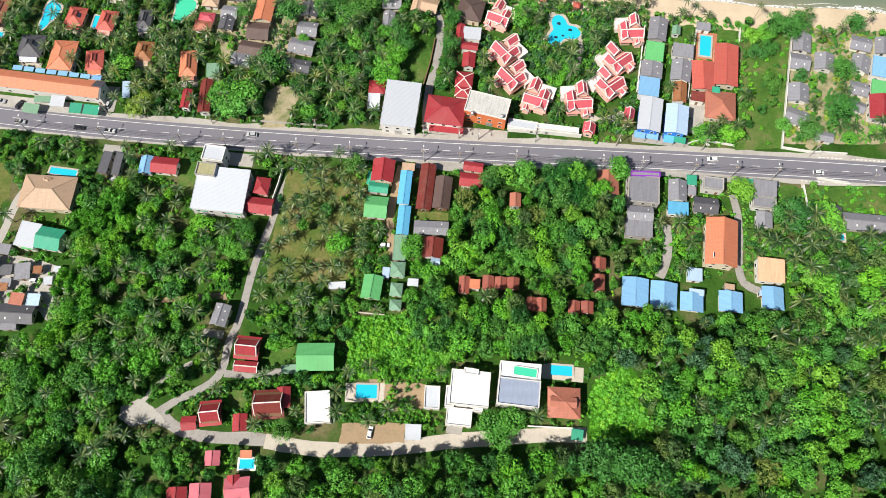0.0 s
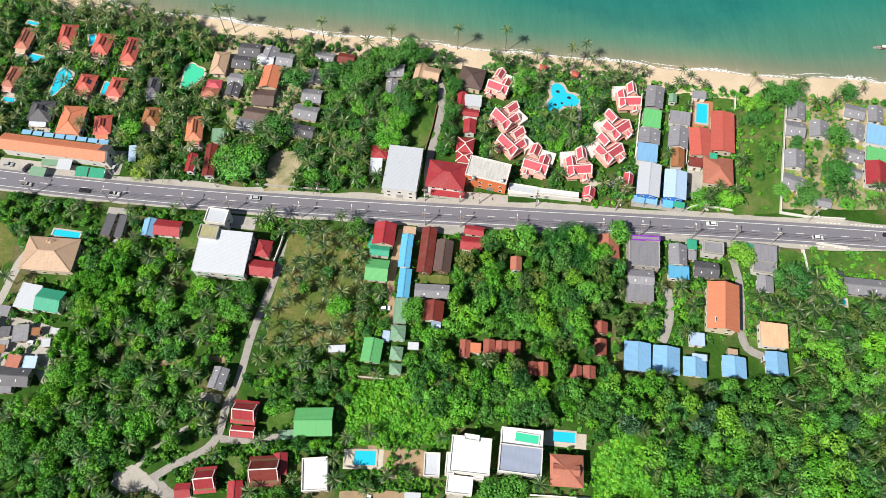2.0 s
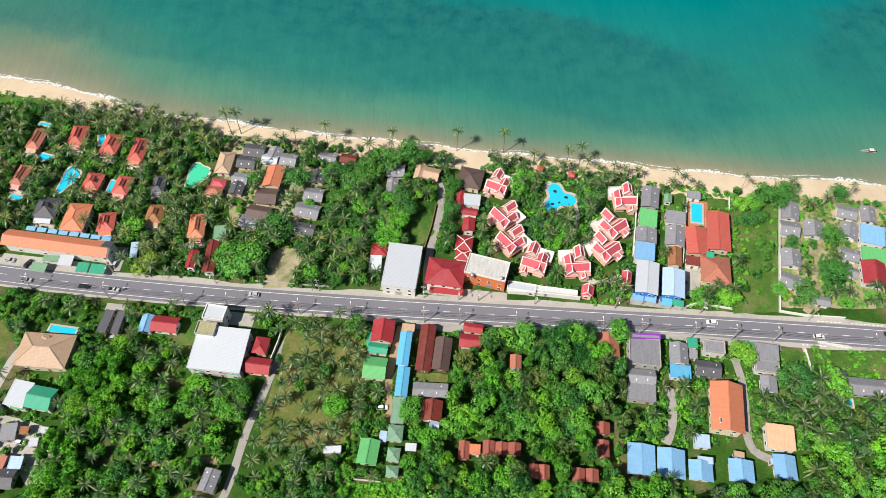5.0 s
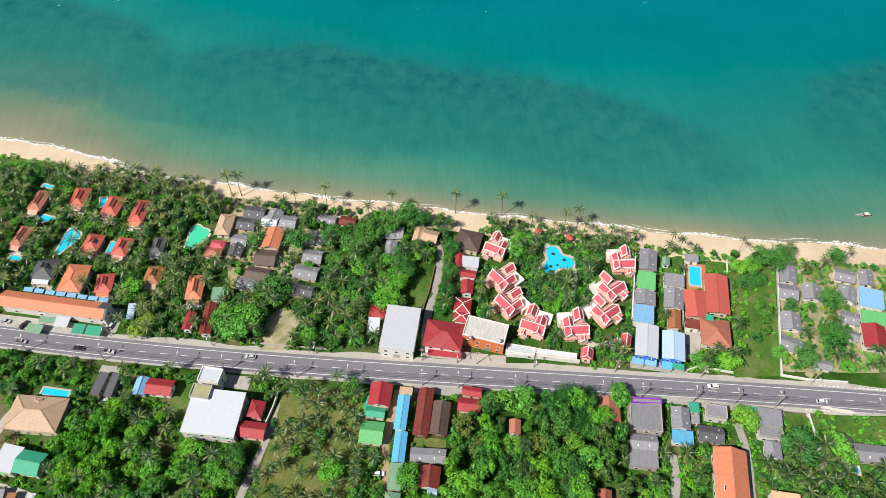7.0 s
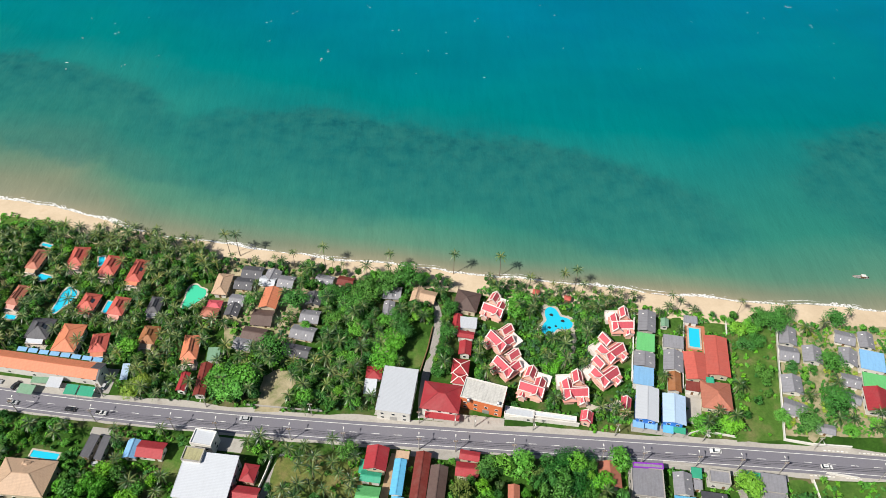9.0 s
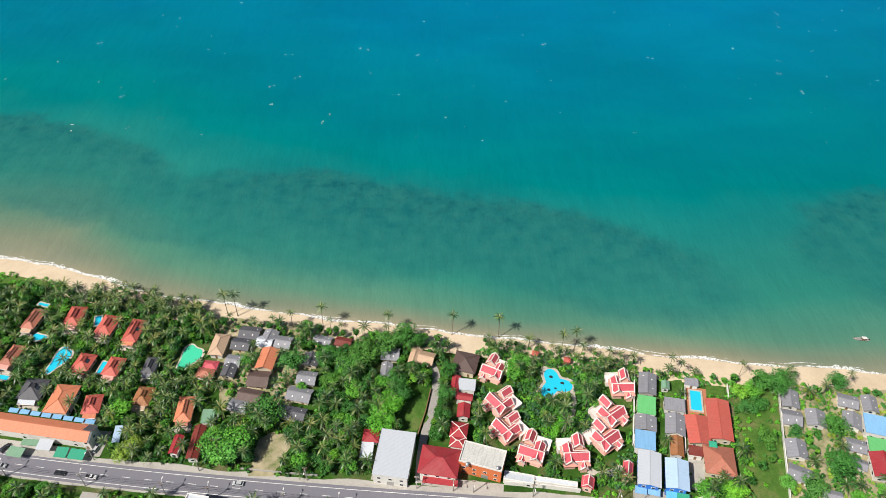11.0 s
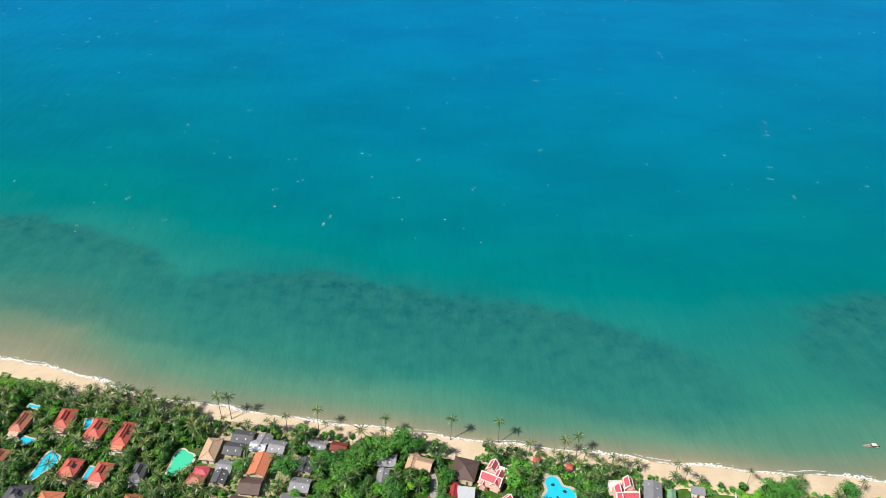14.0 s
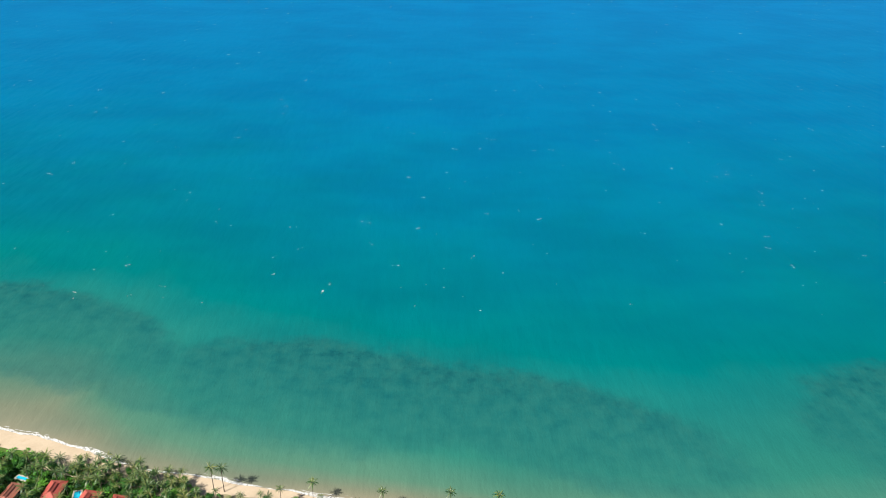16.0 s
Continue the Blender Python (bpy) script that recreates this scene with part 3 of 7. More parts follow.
def house(style, x, y, w, d, rot, h, colour, wall="plaster", slope=0.45, ridge="", trim="", label="", shop=False, category="house"):
    """A house whose roof covers w by d metres with its eaves h above the ground."""
    words = WORDS[colour]
    size = "small " if w * d < 60 else ("large " if w * d > 260 else "")
    kinds = {"gable": "gabled house under a %s roof", "hip": "hipped house under a %s roof", "flat": "flat-roofed building with a %s roof deck",
             "shed": "shed with a sloping %s roof", "thai": "Thai house, steep %s roof, pale barge boards"}
    label = label or (size + kinds[style] % words)
    ob = thing("house" if category == "house" else category.replace(" ", "_"), pose(x, y, 0, 0, 0, rot), label, category)
    clear(x, y, w, d, rot, 0.3)
    roof = ROOF[colour]
    trim_m = M[trim] if trim else roof
    inset = min(1.0, 0.14 * min(w, d))
    if style in ("gable", "thai"):
        along_x = (w >= d) if not ridge else ridge == "x"
        if not along_x:
            ob.matrix_basis = pose(x, y, 0, 0, 0, rot + 90)
            w, d = d, w
        k = slope if style == "gable" else 0.75
        rise = k * d / 2
        part("wall", gable_wall(w - 2 * inset, d - 2 * inset, h - 0.2 + k * inset * 0.9, rise - k * inset * 1.05 - 0.15), M[wall], ob)
        if style == "gable":
            gable_roof(ob, w, d, h, rise, roof, trim_m)
            if colour in ("grey", "darkgrey") and w * d > 45:
                for k_, (u, v) in enumerate(((-0.22, -0.55), (0.18, -0.45), (0.3, 0.5))):
                    zz = h + rise * (1 - abs(v))
                    s_ = -1 if v < 0 else 1
                    part("roof_light", slab(((u * w - 0.2, v * d / 2 + s_ * 0.35, zz - 0.35 * k + 0.05), (u * w + 0.2, v * d / 2 + s_ * 0.35, zz - 0.35 * k + 0.05), (u * w + 0.2, v * d / 2 - s_ * 0.35, zz + 0.35 * k + 0.05), (u * w - 0.2, v * d / 2 - s_ * 0.35, zz + 0.35 * k + 0.05)), 0.06), M["whitepaint"], ob, "small pale sheet set into the roof")
            if trim:
                boards(ob, w, d, h, rise, trim_m, wide=0.22, tip=0.0, eaves=False)
        else:
            # a lower skirt roof and a steeper upper one
            gable_roof(ob, w, d, h, 0.42 * d / 2, roof, trim_m, cap=False)
            gable_roof(ob, w * 0.86, d * 0.66, h + 0.42 * d * 0.17 + 0.25, 0.95 * d * 0.33, roof, trim_m)
            boards(ob, w * 0.86, d * 0.66, h + 0.42 * d * 0.17 + 0.25, 0.95 * d * 0.33, trim_m, wide=0.3, tip=0.3, eaves=False)
        openings(ob, w / 2 - inset, d / 2 - inset, h, shop)
    elif style == "hip":
        part("wall", block(-w / 2 + inset, -d / 2 + inset, 0, w / 2 - inset, d / 2 - inset, h), M[wall], ob)
        if ridge:
            swap = ridge == "y"
        else:
            swap = d > w
        a, c = (d / 2, w / 2) if swap else (w / 2, d / 2)
        rise, e = slope * c, max(a - c, 0.15)
        turn = (lambda p: (-p[1], p[0], p[2])) if swap else (lambda p: p)
        z = h
        for quad in (((-a, -c, z), (a, -c, z), (e, 0, z + rise), (-e, 0, z + rise)), ((a, c, z), (-a, c, z), (-e, 0, z + rise), (e, 0, z + rise)),
                     ((a, -c, z), (a, c, z), (e, 0, z + rise)), ((-a, c, z), (-a, -c, z), (-e, 0, z + rise))):
            part("roof_slope", slab([turn(p) for p in quad], 0.14), roof, ob)
        lines = [((-e, 0, z + rise), (e, 0, z + rise))] + [((i * a, j * c, z), (i * e, 0, z + rise)) for i in (-1, 1) for j in (-1, 1)]
        for p, q in lines:
            p, q = turn(p), turn(q)
            part("ridge_cap", beam((p[0], p[1], p[2] + 0.09), (q[0], q[1], q[2] + 0.09), 0.35, 0.16), trim_m, ob)
        openings(ob, w / 2 - inset, d / 2 - inset, h, shop)
    elif style == "shed":
        fall = 0.07 * d
        part("wall", block(-w / 2 + 0.3, -d / 2 + 0.3, 0, w / 2 - 0.3, d / 2 - 0.3, h - 0.1), M[wall], ob)
        part("roof_slope", slab(((-w / 2, -d / 2, h), (w / 2, -d / 2, h), (w / 2, d / 2, h + fall), (-w / 2, d / 2, h + fall)), 0.12), roof, ob)
        for i in (-1, 1):
            part("verge_flashing", beam((i * w / 2, -d / 2, h + 0.06), (i * w / 2, d / 2, h + fall + 0.06), 0.25, 0.2), trim_m, ob)
        openings(ob, w / 2 - 0.3, d / 2 - 0.3, h, shop)
    elif style == "flat":
        part("wall", block(-w / 2, -d / 2, 0, w / 2, d / 2, h - 0.3), M[wall], ob)
        part("roof_deck", slab(((-w / 2 + 0.3, -d / 2 + 0.3, h - 0.1), (w / 2 - 0.3, -d / 2 + 0.3, h - 0.1), (w / 2 - 0.3, d / 2 - 0.3, h - 0.05), (-w / 2 + 0.3, d / 2 - 0.3, h - 0.05)), 0.2), roof, ob)
        pm = trim_m if trim else M["concrete" if colour in ("grey", "moss") else "plaster"]
        for bx in ((-w / 2 - 0.05, -d / 2 - 0.05, w / 2 + 0.05, -d / 2 + 0.3), (-w / 2 - 0.05, d / 2 - 0.3, w / 2 + 0.05, d / 2 + 0.05),
                   (-w / 2 - 0.05, -d / 2 + 0.3, -w / 2 + 0.3, d / 2 - 0.3), (w / 2 - 0.3, -d / 2 + 0.3, w / 2 + 0.05, d / 2 - 0.3)):
            part("parapet", block(bx[0], bx[1], h - 0.3, bx[2], bx[3], h + 0.45), pm, ob)
        openings(ob, w / 2, d / 2, h, shop)
    return ob


def villa(x, y, w, d, rot, h, colour, porch="salmon", skylight_at=0, label=""):
    """A garden villa: hipped tile roof with a raised ridge vent, a lean-to porch on posts and a paved terrace in front."""
    ob = house("hip", x, y, w, d, rot, h, colour, "cream", slope=0.5, label=label)
    long_y = d > w
    a, c = (d / 2, w / 2) if long_y else (w / 2, d / 2)
    rise, e = 0.5 * c, max(a - c, 0.15)
    vent = part("ridge_vent", block(-e - 0.3, -0.2 * c, h + 0.72 * rise, e + 0.3, 0.2 * c, h + 0.98 * rise), M["wood"], ob)
    vent.matrix_basis = pose(0, 0, 0, 0, 0, 90 if long_y else 0)
    gable_roof(vent, 2 * e + 1.4, 0.62 * c, h + 0.92 * rise, 0.24 * c, ROOF[colour], ROOF[colour])
    pw = 0.72 * w / 2
    part("porch_roof", slab(((-pw, -d / 2 - 2.1, h - 0.75), (pw, -d / 2 - 2.1, h - 0.75), (pw, -d / 2 + 0.5, h + 0.02), (-pw, -d / 2 + 0.5, h + 0.02)), 0.1), ROOF[porch], ob)
    part("eave_board", beam((-pw, -d / 2 - 2.12, h - 0.68), (pw, -d / 2 - 2.12, h - 0.68), 0.22, 0.2), M["trim"], ob)
    for i in (-1, 1):
        part("porch_post", block(i * (pw - 0.25) - 0.1, -d / 2 - 1.9, 0, i * (pw - 0.25) + 0.1, -d / 2 - 1.7, h - 0.75), M["trim"], ob)
    part("terrace", block(-w / 2 + 0.2, -d / 2 - 3.2, 0, w / 2 - 0.2, -d / 2 + 1.0, 0.22), M["stone"], ob)
    if skylight_at:
        u = 0.5 * c
        zz = h + rise * 0.5 + 0.12
        part("skylight", slab(((skylight_at * (u + 0.55), -1.1, zz - 0.27), (skylight_at * (u + 0.55), 1.1, zz - 0.27), (skylight_at * (u - 0.55), 1.1, zz + 0.27), (skylight_at * (u - 0.55), -1.1, zz + 0.27)), 0.12), M["glass"], ob, "dark glazed roof light")
    clear(x, y - d / 2 - 1.0, w, 3.0, rot, 0.0)
    return ob


def roof_unit(ob, w, d, z, rise):
    """A steep rose gable edged with pale boards over a wider salmon skirt."""
    rose, tr, skirt = ROOF["rose"], M["trim"], ROOF["salmon"]
    for s in (-1, 1):
        part("skirt_roof", slab(((-w / 2 - 0.5, s * (d / 2 + 1.7), z - 1.3), (w / 2 + 0.5, s * (d / 2 + 1.7), z - 1.3), (w / 2, s * (d / 2 - 0.2), z - 0.15), (-w / 2, s * (d / 2 - 0.2), z - 0.15)), 0.14), skirt, ob)
    gable_roof(ob, w, d, z, rise, rose, tr)
    boards(ob, w, d, z, rise, tr, wide=0.45, tip=0.6)
    part("wall", gable_wall(w - 0.8, d - 0.5, z - 0.2, rise - 0.35), M["pinkwall"], ob)


def pavilion(x, y, rot, s=1.0, flip=1):
    """A resort villa of crossing steep roofs, on pink plaster walls, with pale terraces."""
    ob = thing("resort_villa", pose(x, y, 0, 0, 0, rot), "pink resort villa, steep rose roofs, pale barge boards", "villa", "villas round the resort pool")
    clear(x, y, 13 * s, 14 * s, rot, 0.0)
    roof_unit(ob, 9.6 * s, 4.4 * s, 4.3, 2.5 * s)
    for name, px, py, turn, w, d, z, rise in (("wing", 2.4 * flip, 1.0, 90, 8.6, 3.9, 4.1, 2.2), ("upper_wing", -2.2 * flip, 6.6, 88, 5.2, 3.6, 4.0, 2.1), ("porch", -2.6 * flip, -3.6, 90, 2.6, 2.4, 3.0, 1.3)):
        g = part(name, block(-w * s / 2 + 0.3, -d * s / 2, 0, w * s / 2 - 0.3, d * s / 2, 2.6), M["pinkwall"], ob)
        g.matrix_basis = pose(px * s, py * s, 0, 0, 0, turn)
        rose, tr = ROOF["rose"], M["trim"]
        gable_roof(g, w * s, d * s, z, rise * s, rose, tr)
        part("wall", gable_wall((w - 0.8) * s, (d - 0.5) * s, z - 0.2, rise * s - 0.35), M["pinkwall"], g)
        for e in (-1, 1):
            for k in (-1, 1):
                part("barge_board", beam((e * w * s / 2, k * (d * s / 2 + 0.5), z - 0.15), (e * w * s / 2, 0, z + rise * s + 0.25), 0.5, 0.32), tr, g)
                if e > 0:
                    part("eave_board", beam((-w * s / 2, k * d * s / 2, z + 0.09), (w * s / 2, k * d * s / 2, z + 0.09), 0.45, 0.25), tr, g)
                    part("skirt_roof", slab(((-w * s / 2, k * (d * s / 2 + 1.0), z - 1.2), (w * s / 2, k * (d * s / 2 + 1.0), z - 1.2), (w * s / 2, k * (d * s / 2 - 0.1), z - 0.3), (-w * s / 2, k * (d * s / 2 - 0.1), z - 0.3)), 0.12), ROOF["salmon"], g)
    part("terrace", block(min(0.2 * flip, 6.0 * flip) * s, 3.6 * s, 0, max(0.2 * flip, 6.0 * flip) * s, 8.4 * s, 3.0), M["trim"], ob)
    part("parapet", block(min(0.2 * flip, 6.1 * flip) * s, 8.2 * s, 3.0, max(0.2 * flip, 6.1 * flip) * s, 8.45 * s, 3.8), M["plaster"], ob)
    openings(ob, 4.4 * s, 2.0 * s, 4.4)
    return ob


# ---- pools, vehicles, street furniture ----
def pool(x, y, w, d, rot, z=0.0, water="pool", coping="stone", lip=0.7, label="turquoise swimming pool with pale stone coping"):
    ob = thing("swimming_pool", pose(x, y, 0, 0, 0, rot), label, "pool")
    clear(x, y, w, d, rot, 1.2)
    part("water", block(-w / 2, -d / 2, max(0.02, z - 0.4), w / 2, d / 2, z + 0.12), M[water], ob)
    for bx in ((-w / 2 - lip, -d / 2 - lip, w / 2 + lip, -d / 2), (-w / 2 - lip, d / 2, w / 2 + lip, d / 2 + lip), (-w / 2 - lip, -d / 2, -w / 2, d / 2), (w / 2, -d / 2, w / 2 + lip, d / 2)):
        part("coping", block(bx[0], bx[1], 0.0, bx[2], bx[3], z + 0.25), M[coping], ob)
    return ob


def blob_outline(rx, ry, lobes, amount, phase, k=40):
    return [((1 + amount * math.sin(lobes * a + phase)) * rx * math.cos(a), (1 + amount * math.sin(lobes * a + phase)) * ry * math.sin(a)) for a in (2 * math.pi * i / k for i in range(k))]


def free_pool(x, y, rx, ry, rot, lobes, amount, phase, water, label, islands=(), deck=0.9):
    ob = thing("swimming_pool", pose(x, y, 0, 0, 0, rot), label, "pool")
    clear(x, y, 2 * rx, 2 * ry, rot, 1.0)
    part("coping", prism(bmesh.new(), blob_outline(rx + deck, ry + deck, lobes, amount, phase), 0, 0.22), M["stone"], ob)
    part("water", prism(bmesh.new(), blob_outline(rx, ry, lobes, amount, phase), 0.1, 0.26), M[water], ob)
    for ix, iy, r in islands:
        part("island", prism(bmesh.new(), blob_outline(r, r * 0.8, 3, 0.08, ix, 14), 0.1, 0.4), M["glass"], ob).location = (ix, iy, 0)
    return ob


def make_car(paint, words, pickup=False):
    """Body lofted along its length: bonnet, cabin, tail; glass house, four wheels, lamps."""
    ob = thing("car", pose(0, 0, 0), words, "car")
    bm = bmesh.new()
    prof = [(-2.2, 0.35, 0.75), (-2.15, 0.3, 0.95), (-1.2, 0.28, 1.02), (1.3, 0.28, 0.98), (2.1, 0.3, 0.85), (2.25, 0.38, 0.6)]
    rings = []
    for u, lo, hi in prof:
        rings.append([bm.verts.new((u, s * wd, zz)) for s, wd, zz in ((-1, 0.82, lo), (-1, 0.88, hi - 0.15), (-1, 0.78, hi), (1, 0.78, hi), (1, 0.88, hi - 0.15), (1, 0.82, lo))])
    for a, c in zip(rings, rings[1:]):
        for i in range(6):
            bm.faces.new((a[i], a[(i + 1) % 6], c[(i + 1) % 6], c[i]))
    bm.faces.new(rings[0][::-1])
    bm.faces.new(rings[-1])
    part("body", bm, M[paint], ob)
    bm = bmesh.new()
    back, front = (-0.4, 1.2) if pickup else (-1.9, 1.2)
    lo = [bm.verts.new(p) for p in ((back, -0.76, 0.98), (front, -0.76, 0.98), (front, 0.76, 0.98), (back, 0.76, 0.98))]
    hi = [bm.verts.new(p) for p in ((back + 0.45, -0.62, 1.45), (front - 0.65, -0.62, 1.45), (front - 0.65, 0.62, 1.45), (back + 0.45, 0.62, 1.45))]
    for i in range(4):
        bm.faces.new((lo[i], lo[(i + 1) % 4], hi[(i + 1) % 4], hi[i]))
    bm.faces.new(hi)
    part("window_glass", bm, M["glass"], ob)
    part("roof", block(back + 0.45, -0.61, 1.44, front - 0.66, 0.61, 1.5), M[paint], ob)
    if pickup:
        part("load_bed", block(-2.1, -0.7, 0.96, -0.55, 0.7, 1.06), M["cardark"], ob)
    for u in (-1.4, 1.4):
        for s in (-1, 1):
            bm = bmesh.new()
            bmesh.ops.create_cone(bm, cap_ends=True, segments=14, radius1=0.33, radius2=0.33, depth=0.22, matrix=pose(u, s * 0.8, 0.33, 90))
            wheel = part("wheel", bm, M["tyre"], ob)
            bm = bmesh.new()
            bmesh.ops.create_cone(bm, cap_ends=True, segments=10, radius1=0.19, radius2=0.17, depth=0.24, matrix=pose(u, s * 0.81, 0.33, 90))
            part("rim", bm, M["metal"], wheel)
    for s in (-1, 1):
        part("headlight", block(2.1, s * 0.6 - 0.16, 0.6, 2.24, s * 0.6 + 0.16, 0.74), M["whitepaint"], ob)
        part("tail_light", block(-2.22, s * 0.62 - 0.12, 0.66, -2.14, s * 0.62 + 0.12, 0.86), ROOF["red"], ob)
    return ob


CARS = {}


def car(x, y, rot, paint="carwhite", pickup=False, group="cars on the road"):
    key = (paint, pickup)
    words = {"carwhite": "white", "carsilver": "silver", "cardark": "black"}[paint] + (" pickup truck on the asphalt road" if pickup else " car with dark windows on tarmac")
    z = 0.09 if abs(y - road_y(x)) < 6 else 0.05
    if key not in CARS:
        CARS[key] = make_car(paint, words, pickup)
        CARS[key].matrix_basis = pose(x, y, z, 0, 0, rot)
        return tagged(CARS[key], group=group)
    return copy_thing(CARS[key], pose(x, y, z, 0, 0, rot))


def road_car(x, lane, paint="carwhite", pickup=False):
    turn = math.degrees(math.atan2(road_y(x + 2) - road_y(x - 2), 4))
    car(x, road_y(x) + (1.75 if lane > 0 else -1.75), turn + (180 if lane > 0 else 0), paint, pickup)


POLE = []


def pole(x, y, arm=1):
    """A concrete street pole with a lamp arm, cross bars and insulators."""
    if POLE:
        return copy_thing(POLE[0], pose(x, y, 0, 0, 0, 0 if arm > 0 else 180))
    ob = thing("street_lamp", pose(x, y, 0, 0, 0, 0 if arm > 0 else 180), "grey concrete utility pole with street lamp arm", "street lamp", "poles along the road")
    part("post", tube([(0, 0, 0), (0, 0, 9.2)], [0.2, 0.13], 8), M["concrete"], ob)
    part("lamp_arm", beam((0, 0, 8.3), (0, 2.2, 8.8), 0.12, 0.12), M["metal"], ob)
    part("lamp_head", block(-0.18, 1.9, 8.68, 0.18, 2.8, 8.86), M["whitepaint"], ob)
    for z in (8.9, 8.2):
        bar = part("cross_bar", block(-0.9, -0.07, z, 0.9, 0.07, z + 0.14), M["wood"], ob)
        for u in (-0.8, -0.35, 0.35, 0.8):
            part("insulator", tube([(u, 0, z + 0.14), (u, 0, z + 0.42)], [0.07, 0.05], 6), M["whitepaint"], bar)
    POLE.append(ob)
    return ob


def wire(xs, dy, z):
    """A slack cable from pole to pole."""
    cu = bpy.data.curves.new("power_line", "CURVE")
    cu.dimensions, cu.bevel_depth, cu.bevel_resolution = "3D", 0.04, 0
    sp = cu.splines.new("POLY")
    pts = []
    for a, c in zip(xs, xs[1:]):
        pts += [(a + (c - a) * i / 6, z - 0.9 * 4 * (i / 6) * (1 - i / 6)) for i in range(6)]
    pts.append((xs[-1], z))
    sp.points.add(len(pts) - 1)
    for p, (px, pz) in zip(sp.points, pts):
        p.co = (px, road_y(px) + dy, pz, 1)
    cu.materials.append(M["tyre"])
    return tagged(new("power_line", cu), "black overhead cable slung between street poles", "cable", "cables along the road")


# ---- ground pieces ----
def ribbon(line, half, z, step=None):
    """A strip along a line of points in the plan, with slightly uneven edges."""
    bm = bmesh.new()
    pts = []
    for a, c in zip(line, line[1:]):
        k = max(1, int(math.hypot(c[0] - a[0], c[1] - a[1]) / (step or 2.5)))
        pts += [(a[0] + (c[0] - a[0]) * i / k, a[1] + (c[1] - a[1]) * i / k) for i in range(k)]
    pts.append(line[-1])
    for _ in range(3):
        pts = [pts[0]] + [((a[0] + 2 * b[0] + c[0]) / 4, (a[1] + 2 * b[1] + c[1]) / 4) for a, b, c in zip(pts, pts[1:], pts[2:])] + [pts[-1]]
    rows = []
    for i, p in enumerate(pts):
        a, c = pts[max(i - 1, 0)], pts[min(i + 1, len(pts) - 1)]
        d = Vector((c[0] - a[0], c[1] - a[1], 0)).normalized()
        wob = half * (1 + 0.16 * noise.noise((p[0] * 0.15, p[1] * 0.15, 3)))
        rows.append((bm.verts.new((p[0] - d.y * wob, p[1] + d.x * wob, z)), bm.verts.new((p[0] + d.y * wob, p[1] - d.x * wob, z))))
        LANE_DISCS.append((p[0], p[1], half))
    for a, c in zip(rows, rows[1:]):
        bm.faces.new((a[0], a[1], c[1], c[0]))
    return bm


PIECE_Z = [0.02]


def next_z():
    PIECE_Z[0] += 0.002
    return PIECE_Z[0]


def lane(line, width=3.4, mat="lane", label="worn grey concrete lane between the trees"):
    return structure("path", ribbon(line, width / 2, next_z()), M[mat], label, "path")


def patch(line, mat="lawn", label="", name="lawn", keep=False):
    """A piece of open ground with a ragged edge, inside the given corners."""
    z = next_z()
    bm = bmesh.new()
    pts = []
    k = len(line)
    for i in range(k):
        a, c = line[i], line[(i + 1) % k]
        m = max(2, int(math.hypot(c[0] - a[0], c[1] - a[1]) / 1.5))
        pts += [(a[0] + (c[0] - a[0]) * j / m, a[1] + (c[1] - a[1]) * j / m) for j in range(m)]
    vs = [bm.verts.new((x + 0.9 * noise.noise((x * 0.3, y * 0.3, 1)), y + 0.9 * noise.noise((x * 0.3, y * 0.3, 7)), z)) for x, y in pts]
    f = bm.faces.new(vs)
    if f.normal.z < 0:
        f.normal_flip()
    bmesh.ops.triangulate(bm, faces=bm.faces[:])
    if keep:
        OPEN.append(line)
    return structure(name, bm, M[mat], label or "bright green mown lawn", name)


OPEN = []


def inside(x, y, line):
    hit = False
    j = len(line) - 1
    for i in range(len(line)):
        (xi, yi), (xj, yj) = line[i], line[j]
        if (yi > y) != (yj > y) and x < (xj - xi) * (y - yi) / (yj - yi) + xi:
            hit = not hit
        j = i
    return hit


def pad(x, y, w, d, rot, mat="stone", label="pale paved terrace", name="terrace", hgt=0.12):
    clear(x, y, w, d, rot, 0.0)
    ob = structure(name, block(-w / 2, -d / 2, 0, w / 2, d / 2, hgt), M[mat], label, name)
    ob.matrix_basis = pose(x, y, 0, 0, 0, rot)
    return ob


def garden_wall(line, hgt=1.6, mat="plaster", label="white plastered boundary wall along the plot", cap=0.25):
    ob = thing("boundary_wall", pose(line[0][0], line[0][1], 0), label, "wall")
    for a, c in zip(line, line[1:]):
        a = (a[0] - line[0][0], a[1] - line[0][1]); c = (c[0] - line[0][0], c[1] - line[0][1])
        part("wall_panel", beam((*a, hgt), (*c, hgt), 0.25, hgt), M[mat], ob)
        part("coping", beam((*a, hgt + 0.12), (*c, hgt + 0.12), cap + 0.15, 0.12), M[mat], ob)
    return ob


def awning(x, y, w, d, rot, h, colour, label=""):
    """A sheet roof on thin posts."""
    ob = thing("awning", pose(x, y, 0, 0, 0, rot), label or WORDS[colour] + " sheet awning on thin steel posts", "awning")
    clear(x, y, w, d, rot, 0.2)
    part("sheet", slab(((-w / 2, -d / 2, h), (w / 2, -d / 2, h), (w / 2, d / 2, h + 0.12 * d), (-w / 2, d / 2, h + 0.12 * d)), 0.06), ROOF[colour], ob)
    for i in (-1, 1):
        for j in (-1, 1):
            part("post", tube([(i * (w / 2 - 0.2), j * (d / 2 - 0.2), 0), (i * (w / 2 - 0.2), j * (d / 2 - 0.2), h - 0.05 + (0.12 * d if j > 0 else 0))], [0.06, 0.06]), M["metal"], ob)
    return ob


